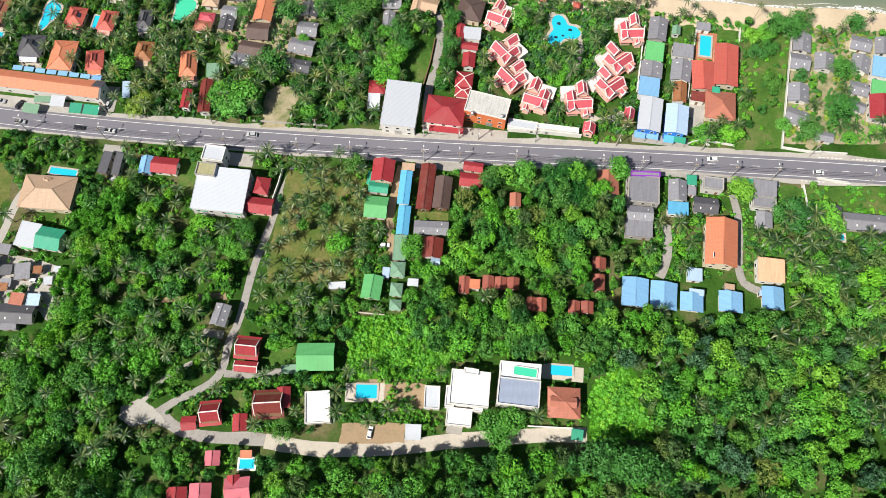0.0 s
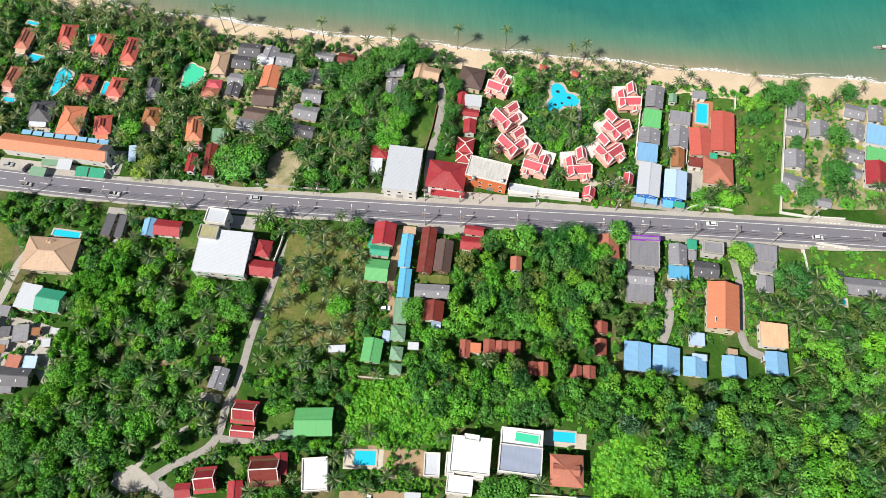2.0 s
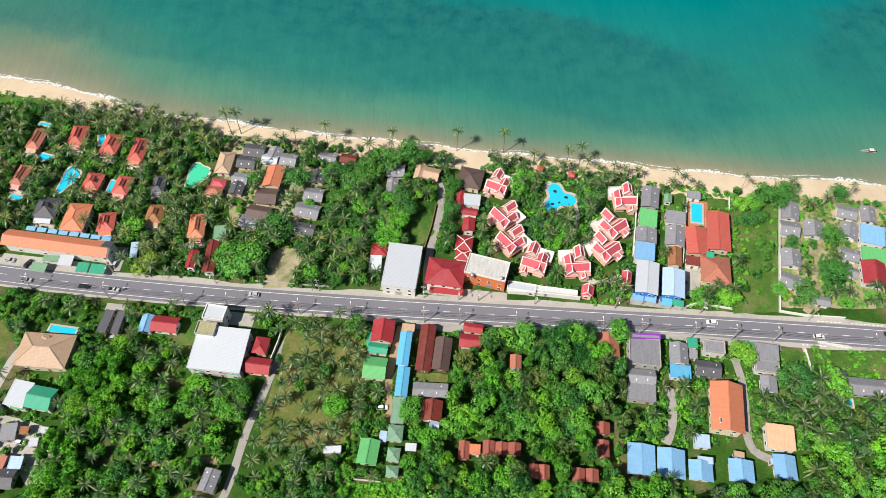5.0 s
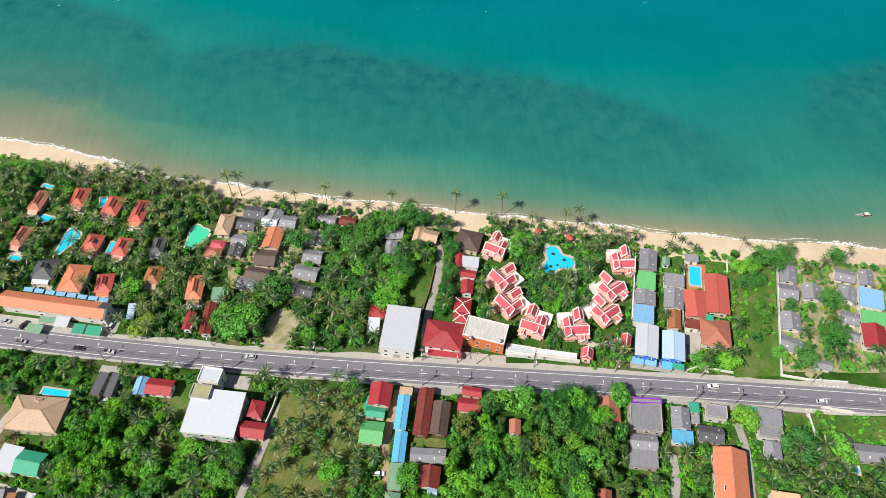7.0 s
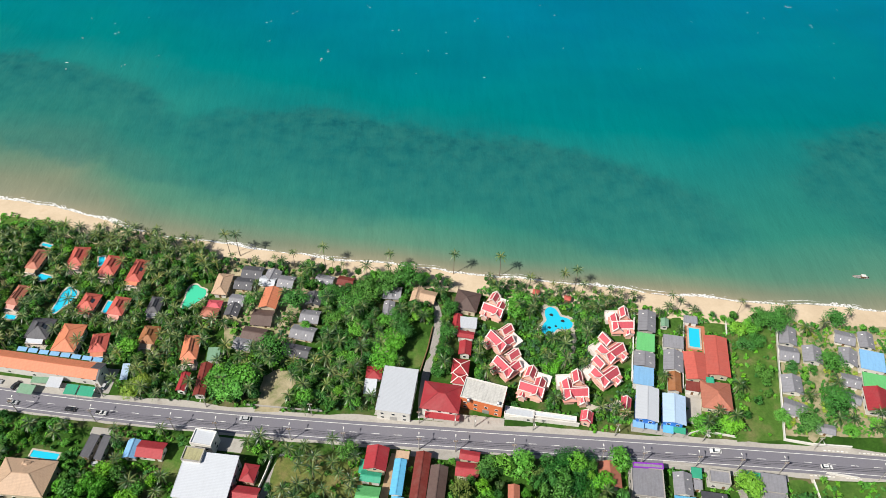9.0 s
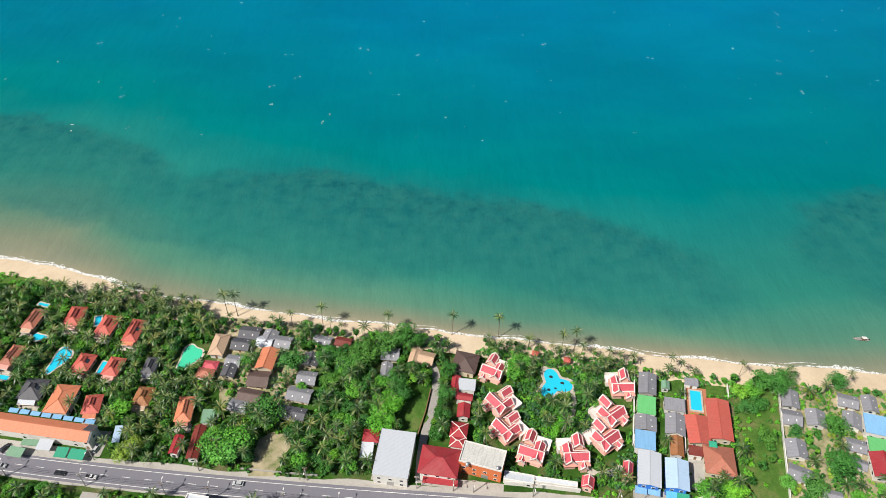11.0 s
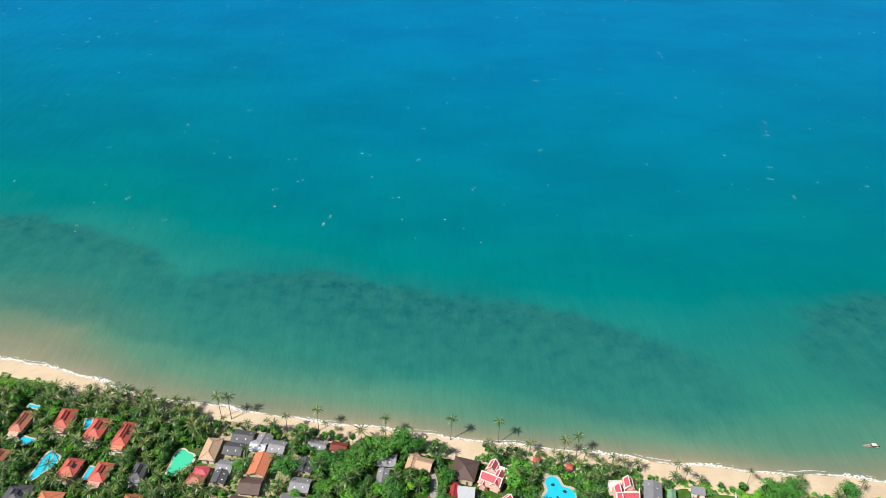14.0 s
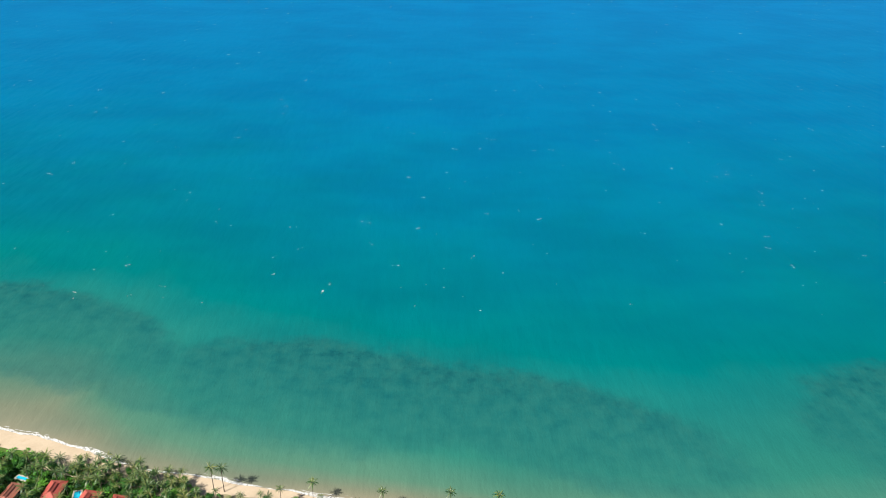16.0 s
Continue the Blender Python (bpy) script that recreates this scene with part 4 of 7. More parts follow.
def skylight(x, y, z, w, d, rot):
    ob = thing("skylight", pose(x, y, z, 0, 0, rot), "white framed skylight on an orange tile roof", "skylight")
    part("frame", block(-w / 2, -d / 2, -0.6, w / 2, d / 2, 0.2), M["whitepaint"], ob)
    for i in range(3):
        part("pane", block(-w / 2 + 0.15 + i * w / 3, -d / 2 + 0.15, 0.1, -w / 2 - 0.15 + (i + 1) * w / 3, d / 2 - 0.15, 0.24), M["glass"], ob)
    return ob


def tank(x, y, z=0.0, r=0.7):
    ob = thing("water_tank", pose(x, y, z), "steel rooftop water tank with domed lid", "tank")
    part("drum", tube([(0, 0, 0), (0, 0, 1.5), (0, 0, 1.55)], [r, r, r * 0.9], 12), M["tank"], ob)
    part("lid", tube([(0, 0, 1.55), (0, 0, 1.75), (0, 0, 1.85)], [r * 0.88, r * 0.5, r * 0.2], 12), M["tank"], ob)
    return ob


# ---- the large structure: land, beach, sea, road ----
def strip_sheet(y_low, y_high, z, x0=-700, x1=700, step=5.0):
    bm = bmesh.new()
    prev = None
    k = int((x1 - x0) / step)
    for i in range(k + 1):
        x = x0 + i * step
        cur = (bm.verts.new((x, y_low(x), z)), bm.verts.new((x, y_high(x), z)))
        if prev:
            bm.faces.new((prev[0], cur[0], cur[1], prev[1]))
        prev = cur
    return bm


def wobble(x, amp, freq, seed):
    return amp * noise.noise((x * freq, seed, 0.5)) + 0.5 * amp * noise.noise((x * freq * 2.7, seed, 4.5))


structure("ground", strip_sheet(lambda x: -900, lambda x: sand_y(x) + 2 + wobble(x, 4, 0.05, 1), 0.0), M["ground"], "green undergrowth and bare soil under the trees", "ground")
structure("beach", strip_sheet(lambda x: sand_y(x) - 6, lambda x: shore_y(x) + 3, 0.012, step=2.0), M["sand"], "pale sandy beach along the shore", "beach")
bm = bmesh.new()
bmesh.ops.create_grid(bm, x_segments=1, y_segments=1, size=1, matrix=Matrix.Translation((0, 2200, -0.05)) @ Matrix.Diagonal((4300, 2050, 1, 1)))
structure("seabed", bm, M["sand"], "sandy sea bottom below the water", "ground").location.z = -3
structure("water", strip_sheet(lambda x: shore_y(x) + wobble(x, 2.6, 0.03, 9), lambda x: 4200, 0.03, -4300, 4300, 4.0), M["sea"], "shallow green sea turning blue further out", "sea")


def foam_line(offset, width, seed, gap):
    """Broken surf along the shore: a thin ragged band that swells and thins out."""
    bm = bmesh.new()
    prev, x = None, -420.0
    while x < 420:
        w = width * (1.0 + 0.5 * max(0.0, min(1.0, (-140 - x) / 50))) * (1.1 * noise.noise((x * 0.045, seed, 8)) + 0.7 * noise.noise((x * 0.3, seed, 3)) + gap)
        y = shore_y(x) + wobble(x, 2.6, 0.03, 9) + offset + 0.5 * noise.noise((x * 0.11, seed, 1)) + 0.25 * noise.noise((x * 0.6, seed, 6))
        if w > 0.03:
            cur = (bm.verts.new((x, y - w * 0.35, 0.055 + offset * 0.002)), bm.verts.new((x + 0.15, y + w * (0.65 + 0.5 * noise.noise((x * 0.9, seed, 5))), 0.055 + offset * 0.002)))
            if prev:
                bm.faces.new((prev[0], cur[0], cur[1], prev[1]))
            prev = cur
        else:
            prev = None
        x += 0.7
    return tagged(new("surf", mesh_of("surf", bm, M["foam"])), "thin white broken surf along the beach", "surf", "", "stuff")


foam_line(0.4, 1.35, 11, 0.8)
foam_line(2.3, 0.6, 12, 0.05)


def whitecaps():
    """Small breaking crests scattered over the open sea."""
    rnd = random.Random(77)
    bm = bmesh.new()
    for i in range(750):
        y = 400 + 1550 * rnd.random()
        x = rnd.uniform(-0.75, 0.75) * (y + 80)
        if rnd.random() < 0.5:
            x, y = x * 0.9 + 20, y * 0.85 + 60
        for _ in range(rnd.choice((1, 1, 1, 2, 3))):
            px, py, r = x + rnd.uniform(-3, 3), y + rnd.uniform(-2, 2), rnd.uniform(0.16, 0.42) * (0.8 + y / 1400)
            pts = [(px + 1.9 * r * math.cos(a) * rnd.uniform(0.5, 1.3), py + r * math.sin(a) * rnd.uniform(0.4, 1.2)) for a in (k * math.pi / 3 for k in range(6))]
            bm.faces.new([bm.verts.new((u, v, 0.06)) for u, v in pts])
    return tagged(new("whitecaps", mesh_of("whitecaps", bm, M["whitepaint"])), "small white wave crests on open sea", "wave crests", "", "stuff")


whitecaps()


def boat(x, y, rot):
    """A small wooden fishing boat: lofted hull, deck, cabin, mast, engine."""
    ob = thing("fishing_boat", pose(x, y, 0, 0, 0, rot) @ Matrix.Scale(0.78, 4), "small pale grey wooden fishing boat at anchor", "boat")
    bm = bmesh.new()
    rings = []
    for u, w, keel, top in ((-4.6, 0.9, 0.0, 0.8), (-2.5, 1.3, -0.1, 0.75), (1.0, 1.3, -0.1, 0.8), (3.4, 0.8, 0.0, 1.1), (5.0, 0.12, 0.5, 1.6)):
        rings.append([bm.verts.new(p) for p in ((u, -w, top), (u, -w * 0.7, keel + 0.15), (u, 0, keel), (u, w * 0.7, keel + 0.15), (u, w, top))])
    for a, c in zip(rings, rings[1:]):
        for i in range(4):
            bm.faces.new((a[i], a[i + 1], c[i + 1], c[i]))
    bm.faces.new(rings[0])
    bmesh.ops.recalc_face_normals(bm, faces=bm.faces[:])
    part("hull", bm, M["concrete"], ob)
    part("deck", block(-4.3, -0.95, 0.55, 2.6, 0.95, 0.62), M["greydeck"], ob)
    cabin = part("cabin", block(-2.6, -0.8, 0.62, -0.2, 0.8, 2.1), M["wood"], ob)
    part("cabin_roof", block(-2.8, -0.95, 2.1, 0.1, 0.95, 2.2), M["deck"], cabin)
    part("mast", tube([(0.6, 0, 0.6), (0.6, 0, 4.6)], [0.07, 0.04], 6), M["wood"], ob)
    part("engine", block(-4.9, -0.25, 0.7, -4.2, 0.25, 1.2), M["cardark"], ob)
    return ob


structure("pavement", strip_sheet(lambda x: road_y(x) - 6.2 - wobble(x, 1.0, 0.05, 2), lambda x: road_y(x) + 7.4 + wobble(x, 1.2, 0.05, 3), 0.05, -700, 700), M["shoulder"], "dusty pale concrete verge beside the road", "pavement")
structure("road", strip_sheet(lambda x: road_y(x) - 4.9, lambda x: road_y(x) + 5.0, 0.085, -700, 700), M["asphalt"], "grey two-lane asphalt road with white lines", "road")
for off, wid in ((-3.5, 0.11), (3.5, 0.11)):
    structure("road_edge_line", strip_sheet(lambda x: road_y(x) + off - wid, lambda x: road_y(x) + off + wid, 0.091, -600, 600), M["roadpaint"], "white painted edge line", "road marking")
bm = bmesh.new()
for i in range(-50, 51):
    x0 = i * 9.0
    vs = [(x0, -0.09), (x0 + 3.2, -0.09), (x0 + 3.2, 0.09), (x0, 0.09)]
    bm.faces.new([bm.verts.new((px, road_y(px) + py, 0.092)) for px, py in vs])
structure("road_centre_line", bm, M["roadpaint"], "white dashed centre line", "road marking")
for sgn, off in ((1, 5.0), (-1, -4.9)):
    structure("kerb", strip_sheet(lambda x: road_y(x) + min(off, off + 0.25 * sgn), lambda x: road_y(x) + max(off, off + 0.25 * sgn), 0.16, -600, 600), M["concrete"], "low concrete kerb", "kerb")


# a kerb of white painted stones beyond the field
stone = bmesh.new()
prism(stone, ((-0.5, -0.14), (0.5, -0.14), (0.44, 0.14), (-0.44, 0.14)), 0.08, 0.34)
stone = mesh_of("kerb_stone", stone, M["whitepaint"])
for side, x0, count in ((5.7, 154.0, 16), (-5.6, 145.0, 12)):
    for i in range(count):
        if i in (6, 7):
            continue
        px = x0 + i * 1.7
        stone_at = tagged(new("kerb_stone", stone), "white painted kerb stone beside the road", "kerb stone", "kerb stones")
        stone_at.matrix_basis = pose(px, road_y(px) + side, 0, 0, 0, -5)

# lanes and open ground
lane([(-168, 127), (-171, 121), (-172, 112), (-174, 104), (-178, 97)], 3.4, "shoulder", "pale concrete lane beside a tan villa")
patch([(-188, 142), (-175, 138), (-174, 125), (-178, 116), (-190, 120)], "dry", "dry ochre grass field", "grass", True)
lane([(-61, 137), (-63, 130), (-65, 125), (-68, 112), (-71, 102), (-74, 90), (-75, 81), (-77, 70), (-80, 65), (-80, 57), (-81, 52), (-84, 49), (-90, 46), (-95, 44), (-100, 41), (-104, 37), (-111, 38)], 2.9)
lane([(-80, 53), (-73, 52), (-65, 53), (-57, 54)], 2.6, "lane", "narrow grey concrete drive to a green-roofed house")
lane([(-102, 39), (-97, 34), (-89, 31), (-79, 30), (-69, 30), (-61, 29)], 4.2, "lane", "worn grey concrete street past red houses")
lane([(-63, 29), (-57, 28), (-45, 26), (-29, 26), (-13, 27), (3, 29), (19, 30), (35, 31), (51, 31)], 5.2, "stone", "pale dusty concrete street in front of villas")
patch([(-116, 41), (-110, 44), (-106, 42), (-101, 38), (-97, 33), (-104, 35), (-111, 34), (-116, 37)], "shoulder", "stony grey clearing where lanes meet", "clearing", True)
lane([(-92, 57), (-100, 53), (-104, 49), (-107, 45), (-109, 42)], 1.8, "shoulder", "narrow grey footpath through the trees")
lane([(88, 112), (88, 102), (86, 95), (83, 90)], 3.6, "lane", "grey lane between small houses")
lane([(116, 125), (117, 118), (117, 112), (114, 95), (114, 87), (122, 84)], 3.2, "lane", "grey lane beside an orange-roofed house")
lane([(-17, 138), (-19, 129), (-21, 116), (-21, 107), (-19, 95)], 3.0, "dirt", "sandy drive beside a blue-roofed building")
lane([(-7, 154), (-7, 165), (-6, 175), (-3, 188), (-1, 201), (-1, 211), (-6, 218)], 3.4, "lane", "grey lane leading to the beach")
lane([(76, 163), (71, 159), (64, 158), (60, 163)], 3.0, "stone", "curving paved resort path")
lane([(150, 146), (157, 153), (159, 164), (162, 176), (166, 182)], 3.0, "yardsand", "sandy path between bungalows")
lane([(58, 208), (61, 196), (57, 183), (51, 179)], 2.0, "stone", "paved garden path round the pool")
lane([(145, 140), (145, 131), (145, 123)], 1.6, "stone", "pale garden path")
patch([(-63, 136), (-33, 138), (-29, 131), (-30, 102), (-21, 101), (-21, 96), (-40, 88), (-68, 88), (-67, 104)], "dry", "patchy dry grass under coconut palms", "grass")
patch([(133, 206), (153, 206), (139, 146), (120, 145)], "lawn", "bright green overgrown field", "grass")
patch([(-17, 191), (-6, 198), (-4, 185), (-9, 178), (-19, 179)], "lawn", "open green lawn by the lane", "lawn", True)
patch([(-75, 173), (-69, 177), (-60, 173), (-63, 164), (-66, 156), (-76, 156)], "yardsand", "bare sandy clearing with thin grass", "clearing", True)
patch([(-107, 242), (-62, 237), (-45, 231), (-59, 210), (-66, 185), (-94, 187), (-102, 210)], "yardsand", "pale sandy ground between bungalows", "clearing")
patch([(155, 205), (204, 204), (183, 148), (140, 148)], "yardsand", "pale sandy ground between bungalows", "clearing")
patch([(-36, 35), (-13, 35), (-14, 28), (-37, 28)], "dirt", "brown dirt parking yard", "yard", True)
patch([(-27, 51), (-6, 49), (-6, 40), (-21, 39), (-25, 42)], "dirt", "brown garden soil with shrubs", "garden")
patch([(135, 129), (143, 129), (145, 121), (135, 123)], "lawn", "bright green mown lawn", "lawn", True)
patch([(142, 128), (179, 129), (174, 107), (145, 104)], "lawn", "green lawn with scattered shrubs", "lawn")
patch([(118, 112), (133, 112), (133, 88), (116, 88)], "lawn", "green garden lawn", "lawn")
patch([(54, 49), (68, 57), (75, 45), (71, 29), (52, 30)], "creeper", "bright green grassy slope", "grass")
patch([(-172, 101), (-149, 95), (-140, 88), (-142, 68), (-147, 71), (-155, 79), (-168, 79)], "shoulder", "dusty grey yard round sheds", "yard")
patch([(-107, 82), (-83, 84), (-82, 81), (-107, 80)], "dirt", "bare brown earth bank", "clearing", True)
patch([(-11, 118), (2, 117), (2, 113), (-11, 114)], "dry", "dry yellow grass between sheds", "grass", True)
patch([(-66, 62), (-55, 63), (-56, 55), (-64, 56)], "lawn", "small green lawn beside a red house", "lawn", True)
patch([(-107, 142), (-98, 139), (-99, 124), (-107, 125)], "lawn", "green lawn beside a white building", "lawn", True)
patch([(-78, 47), (-71, 47), (-70, 39), (-77, 40)], "lawn", "small green garden lawn", "lawn", True)
patch([(105, 159), (123, 159), (121, 150), (107, 150)], "lawn", "green garden corner behind a low wall", "lawn")
patch([(102, 207), (111, 208), (110, 199), (101, 198)], "lawn", "green garden lawn", "lawn", True)
patch([(-228, 269), (-191, 263), (-192, 258), (-224, 259)], "lawn", "green beach grass", "grass")
patch([(-37, 74), (-14, 75), (3, 62), (1, 51), (-34, 51)], "creeper", "bright green creepers over open ground", "grass")
patch([(-147, 112), (-129, 126), (-120, 116), (-124, 95), (-128, 75), (-139, 62), (-150, 55), (-145, 75), (-140, 93)], "creeper", "bright green creepers under the trees", "grass")

# pads
pad(-135.4, 145.8, 8.3, 3.4, -5.8, "concrete", "plain concrete forecourt", "forecourt")
pad(-83.0, 140.8, 11.3, 5.8, -6.4, "concrete", "concrete yard of a white building", "forecourt")
pad(-28.3, 46.0, 14.2, 6.9, -0.6, "stone", "pale pool terrace", "terrace")
pad(43.8, 53.1, 15.1, 5.4, -6.3, "stone", "pale pool terrace", "terrace")
pad(106.0, 161.5, 6.5, 17.7, -11.7, "concrete", "grey concrete forecourt", "forecourt")
pad(-141.2, 169.7, 6.9, 12.1, -4.5, "concrete", "grey concrete parking strip", "forecourt")
pad(89.6, 149.9, 22.9, 4.4, -7.8, "concrete", "grey concrete forecourt of blue shops", "forecourt", 0.1)
pad(-19.0, 155.6, 14.8, 3.3, -10.0, "concrete", "grey forecourt of a shop hall", "forecourt", 0.1)
pad(10.3, 153.7, 32.9, 4.1, -5.5, "concrete", "grey forecourt of roadside shops", "forecourt", 0.1)
pad(-167.3, 166.5, 47.6, 5.6, -7.1, "concrete", "grey forecourt of a long building", "forecourt", 0.1)
pad(114.4, 196.3, 9.5, 15.1, -9.9, "terra", "terracotta pool terrace", "terrace")
pad(-1.2, 138.0, 19.5, 3.9, -5.7, "concrete", "grey roadside forecourt", "forecourt", 0.1)
pad(112.0, 132.6, 47.7, 3.2, -6.3, "concrete", "grey roadside forecourt", "forecourt", 0.09)
patch([(121, 205), (129, 205), (128, 199), (119, 199)], "lawn", "square of green turf by a pool", "lawn", True)

# houses south of the road
house("hip", -155.3, 123.4, 21.0, 14.4, -4.1, 6, "tan", "cream")
house("shed", -160.1, 105.9, 8.1, 10.1, -11.4, 4.5, "white")
house("gable", -151.1, 104.1, 10.0, 9.0, -10.6, 5, "teal")
house("shed", -160.1, 102.3, 4.6, 3.7, -5.7, 3, "green")
house("shed", -160.1, 91.6, 5.8, 6.5, 5.1, 3, "grey", "concrete")
house("shed", -149.9, 87.9, 3.2, 3.2, 3.5, 2.6, "white", "concrete")
house("shed", -159.7, 80.4, 5.1, 4.7, -8.3, 3.5, "terracotta", "concrete")
house("shed", -153.4, 80.1, 4.7, 4.6, -2.2, 3.5, "paleblue", "concrete")
house("gable", -159.0, 74.7, 14.0, 7.6, -3.3, 3.2, "darkgrey", "concrete")
house("shed", -136.3, 138.0, 3.7, 9.6, -10.5, 3, "darkgrey", "concrete")
house("shed", -131.2, 137.2, 3.0, 10.0, -6.6, 3, "darkgrey", "concrete")
house("gable", -119.4, 136.7, 5.4, 7.9, -3.4, 3.5, "blue")
house("gable", -111.6, 136.2, 10.8, 7.1, -6.3, 4, "red")
house("flat", -91.5, 139.9, 8.6, 6.4, -8.9, 7.4, "white")
house("flat", -93.3, 132.2, 7.6, 5.6, -7.3, 8.6, "moss")
house("shed", -87.1, 124.2, 20.7, 18.2, -5.9, 6.5, "white", "plaster")
house("hip", -71.7, 126.9, 6.0, 7.3, -8.4, 4.5, "red", "pinkwall")
house("gable", -71.9, 118.4, 10.6, 6.7, -7.3, 4.2, "red", "pinkwall")
house("gable", -23.8, 133.1, 8.9, 9.9, -5.8, 5.5, "red", "cream", ridge="y")
house("shed", -28.7, 130.9, 3.0, 5.6, -6.7, 3, "teal")
house("gable", -25.6, 126.5, 8.0, 4.3, -7.3, 3.5, "teal", ridge="x")
house("gable", -26.2, 117.9, 9.0, 9.2, -5.9, 4, "green", ridge="x")
house("gable", -15.1, 126.3, 4.8, 14.7, -5.3, 4.2, "sky", ridge="y", slope=0.25)
house("gable", -15.4, 112.4, 4.9, 12.3, -4.6, 3.8, "sky", ridge="y", slope=0.25)
house("shed", -13.9, 135.7, 5.0, 3.3, -6.3, 3.6, "tan")
house("gable", -6.7, 126.6, 6.1, 20.0, -6.3, 4.2, "darkred", "wood", ridge="y")
house("gable", -0.2, 124.0, 6.8, 14.1, -6.6, 4.2, "brown", "wood", ridge="y")
house("gable", -4.6, 109.2, 13.5, 5.7, -2.8, 3.6, "grey", "concrete", ridge="x", slope=0.3)
house("gable", -3.9, 100.7, 7.7, 8.4, -5.5, 4, "darkred")
house("gable", 12.1, 134.5, 7.9, 4.2, -9.4, 6, "red", "cream", ridge="x")
house("gable", 11.1, 129.2, 9.0, 5.9, -6.7, 5, "red", "cream", ridge="x")
house("gable", 28.5, 120.9, 4.5, 5.9, -3.7, 4, "terracotta")
house("gable", 65.4, 128.1, 8.6, 10.5, -2.9, 4.5, "terracotta")
house("flat", 79.1, 124.9, 12.1, 11.7, -6.4, 5.5, "grey", "concrete")
house("flat", 80.3, 131.4, 11.6, 2.0, -3.0, 5.8, "grey", "purple", trim="purple", label="purple-painted shop front with parapet", shop=True)
house("gable", 76.9, 115.0, 10.4, 6.4, -5.4, 4.2, "grey", "concrete", ridge="x")
house("shed", 76.1, 108.9, 10.3, 7.0, -6.1, 3.8, "grey", "concrete")
house("gable", 92.9, 125.0, 7.2, 9.2, -6.4, 4, "grey", "plaster", ridge="y")
house("shed", 92.4, 117.6, 7.8, 5.4, -5.9, 3.4, "sky")
house("shed", 99.3, 130.0, 3.8, 4.3, -7.1, 3.2, "teal")
house("shed", 98.9, 125.4, 3.1, 3.8, -7.8, 3, "grey")
house("flat", 107.4, 127.9, 7.8, 5.2, -8.3, 4.5, "grey")
house("gable", 103.2, 118.6, 9.7, 6.7, -8.1, 4, "darkgrey", "concrete", ridge="x")
awning(121.0, 129.5, 6.0, 2.3, -7.4, 3.0, "teal")
house("shed", 127.5, 125.8, 9.1, 7.1, -8.4, 4.2, "grey", "concrete")
house("flat", 126.7, 120.1, 9.1, 5.0, -8.1, 3.4, "grey")
house("gable", 125.4, 112.6, 6.4, 6.9, -8.8, 3.6, "grey", ridge="y", slope=0.3)
house("gable", 106.5, 102.2, 12.2, 19.5, -9.1, 6, "orange", "cream", ridge="y", slope=0.4)
house("shed", 124.5, 91.6, 10.0, 9.4, -7.3, 4, "peach", "plaster")
house("gable", 72.2, 83.0, 10.0, 11.5, -7.2, 3.6, "blue", ridge="y", slope=0.25)
house("gable", 82.8, 81.7, 10.0, 10.8, -8.3, 3.6, "blue", ridge="y", slope=0.25)
house("gable", 93.0, 79.1, 8.6, 7.4, -7.2, 3.6, "blue", ridge="y", slope=0.25)
house("gable", 107.6, 79.2, 8.9, 8.1, -6.9, 3.6, "blue", ridge="y", slope=0.25)
house("gable", 123.6, 80.6, 8.1, 9.0, -6.4, 3.6, "blue", ridge="y", slope=0.25)
house("shed", 95.7, 90.2, 5.4, 5.1, -5.9, 3, "paleblue")
house("shed", 108.2, 85.3, 3.6, 2.3, -9.6, 3, "tan")
house("gable", 164.3, 111.3, 16.8, 7.3, -6.0, 4, "grey", "concrete", ridge="x")
house("gable", 152.6, 113.4, 6.6, 9.6, -9.0, 4, "darkgrey", "concrete", ridge="y")
house("gable", -82.2, 73.8, 6.0, 8.3, -12.8, 5, "grey", "palegreen", ridge="y")
house("thai", -71.1, 61.5, 9.0, 8.6, -5.7, 4.5, "red", "wood", trim="trim", ridge="x")
house("gable", -71.3, 54.7, 8.5, 4.1, -4.8, 4, "red", "wood", trim="trim", ridge="x")
house("gable", -46.1, 58.1, 13.6, 10.2, 0.8, 4.8, "green", "palegreen", ridge="x")
awning(-55.7, 54.0, 6.0, 3.3, 4.1, 2.5, "sage")
house("gable", -26.7, 84.8, 7.4, 9.4, -8.0, 4.2, "green", "palegreen", ridge="y")
house("hip", -17.2, 92.0, 5.6, 6.2, -3.8, 3.6, "sage")
house("hip", -17.6, 84.1, 4.7, 5.2, -5.7, 3.4, "sage")
house("hip", -17.8, 78.1, 4.5, 4.2, -2.3, 3.2, "sage")
house("shed", -21.7, 91.0, 2.6, 4.1, -4.7, 3, "paleblue")
house("gable", 8.0, 85.8, 4.1, 6.7, -5.1, 4, "brick", "wood", ridge="y")
house("gable", 17.0, 86.7, 4.3, 5.4, -3.3, 4, "brick", "wood", ridge="y")
house("gable", 21.7, 86.4, 4.5, 4.9, -3.6, 4, "brick", "wood", ridge="y")
house("gable", 26.4, 86.2, 4.7, 5.0, -5.0, 4, "brick", "wood", ridge="y")
house("gable", 32.9, 78.2, 3.6, 5.3, -4.3, 4, "brick", "wood", ridge="y")
house("gable", 36.7, 77.9, 3.8, 5.5, -4.4, 4, "brick", "wood", ridge="y")
house("gable", 48.9, 77.1, 4.4, 4.9, -6.0, 4, "brick", "wood", ridge="y")
house("gable", 53.7, 76.9, 4.6, 4.8, -4.8, 4, "brick", "wood", ridge="y")
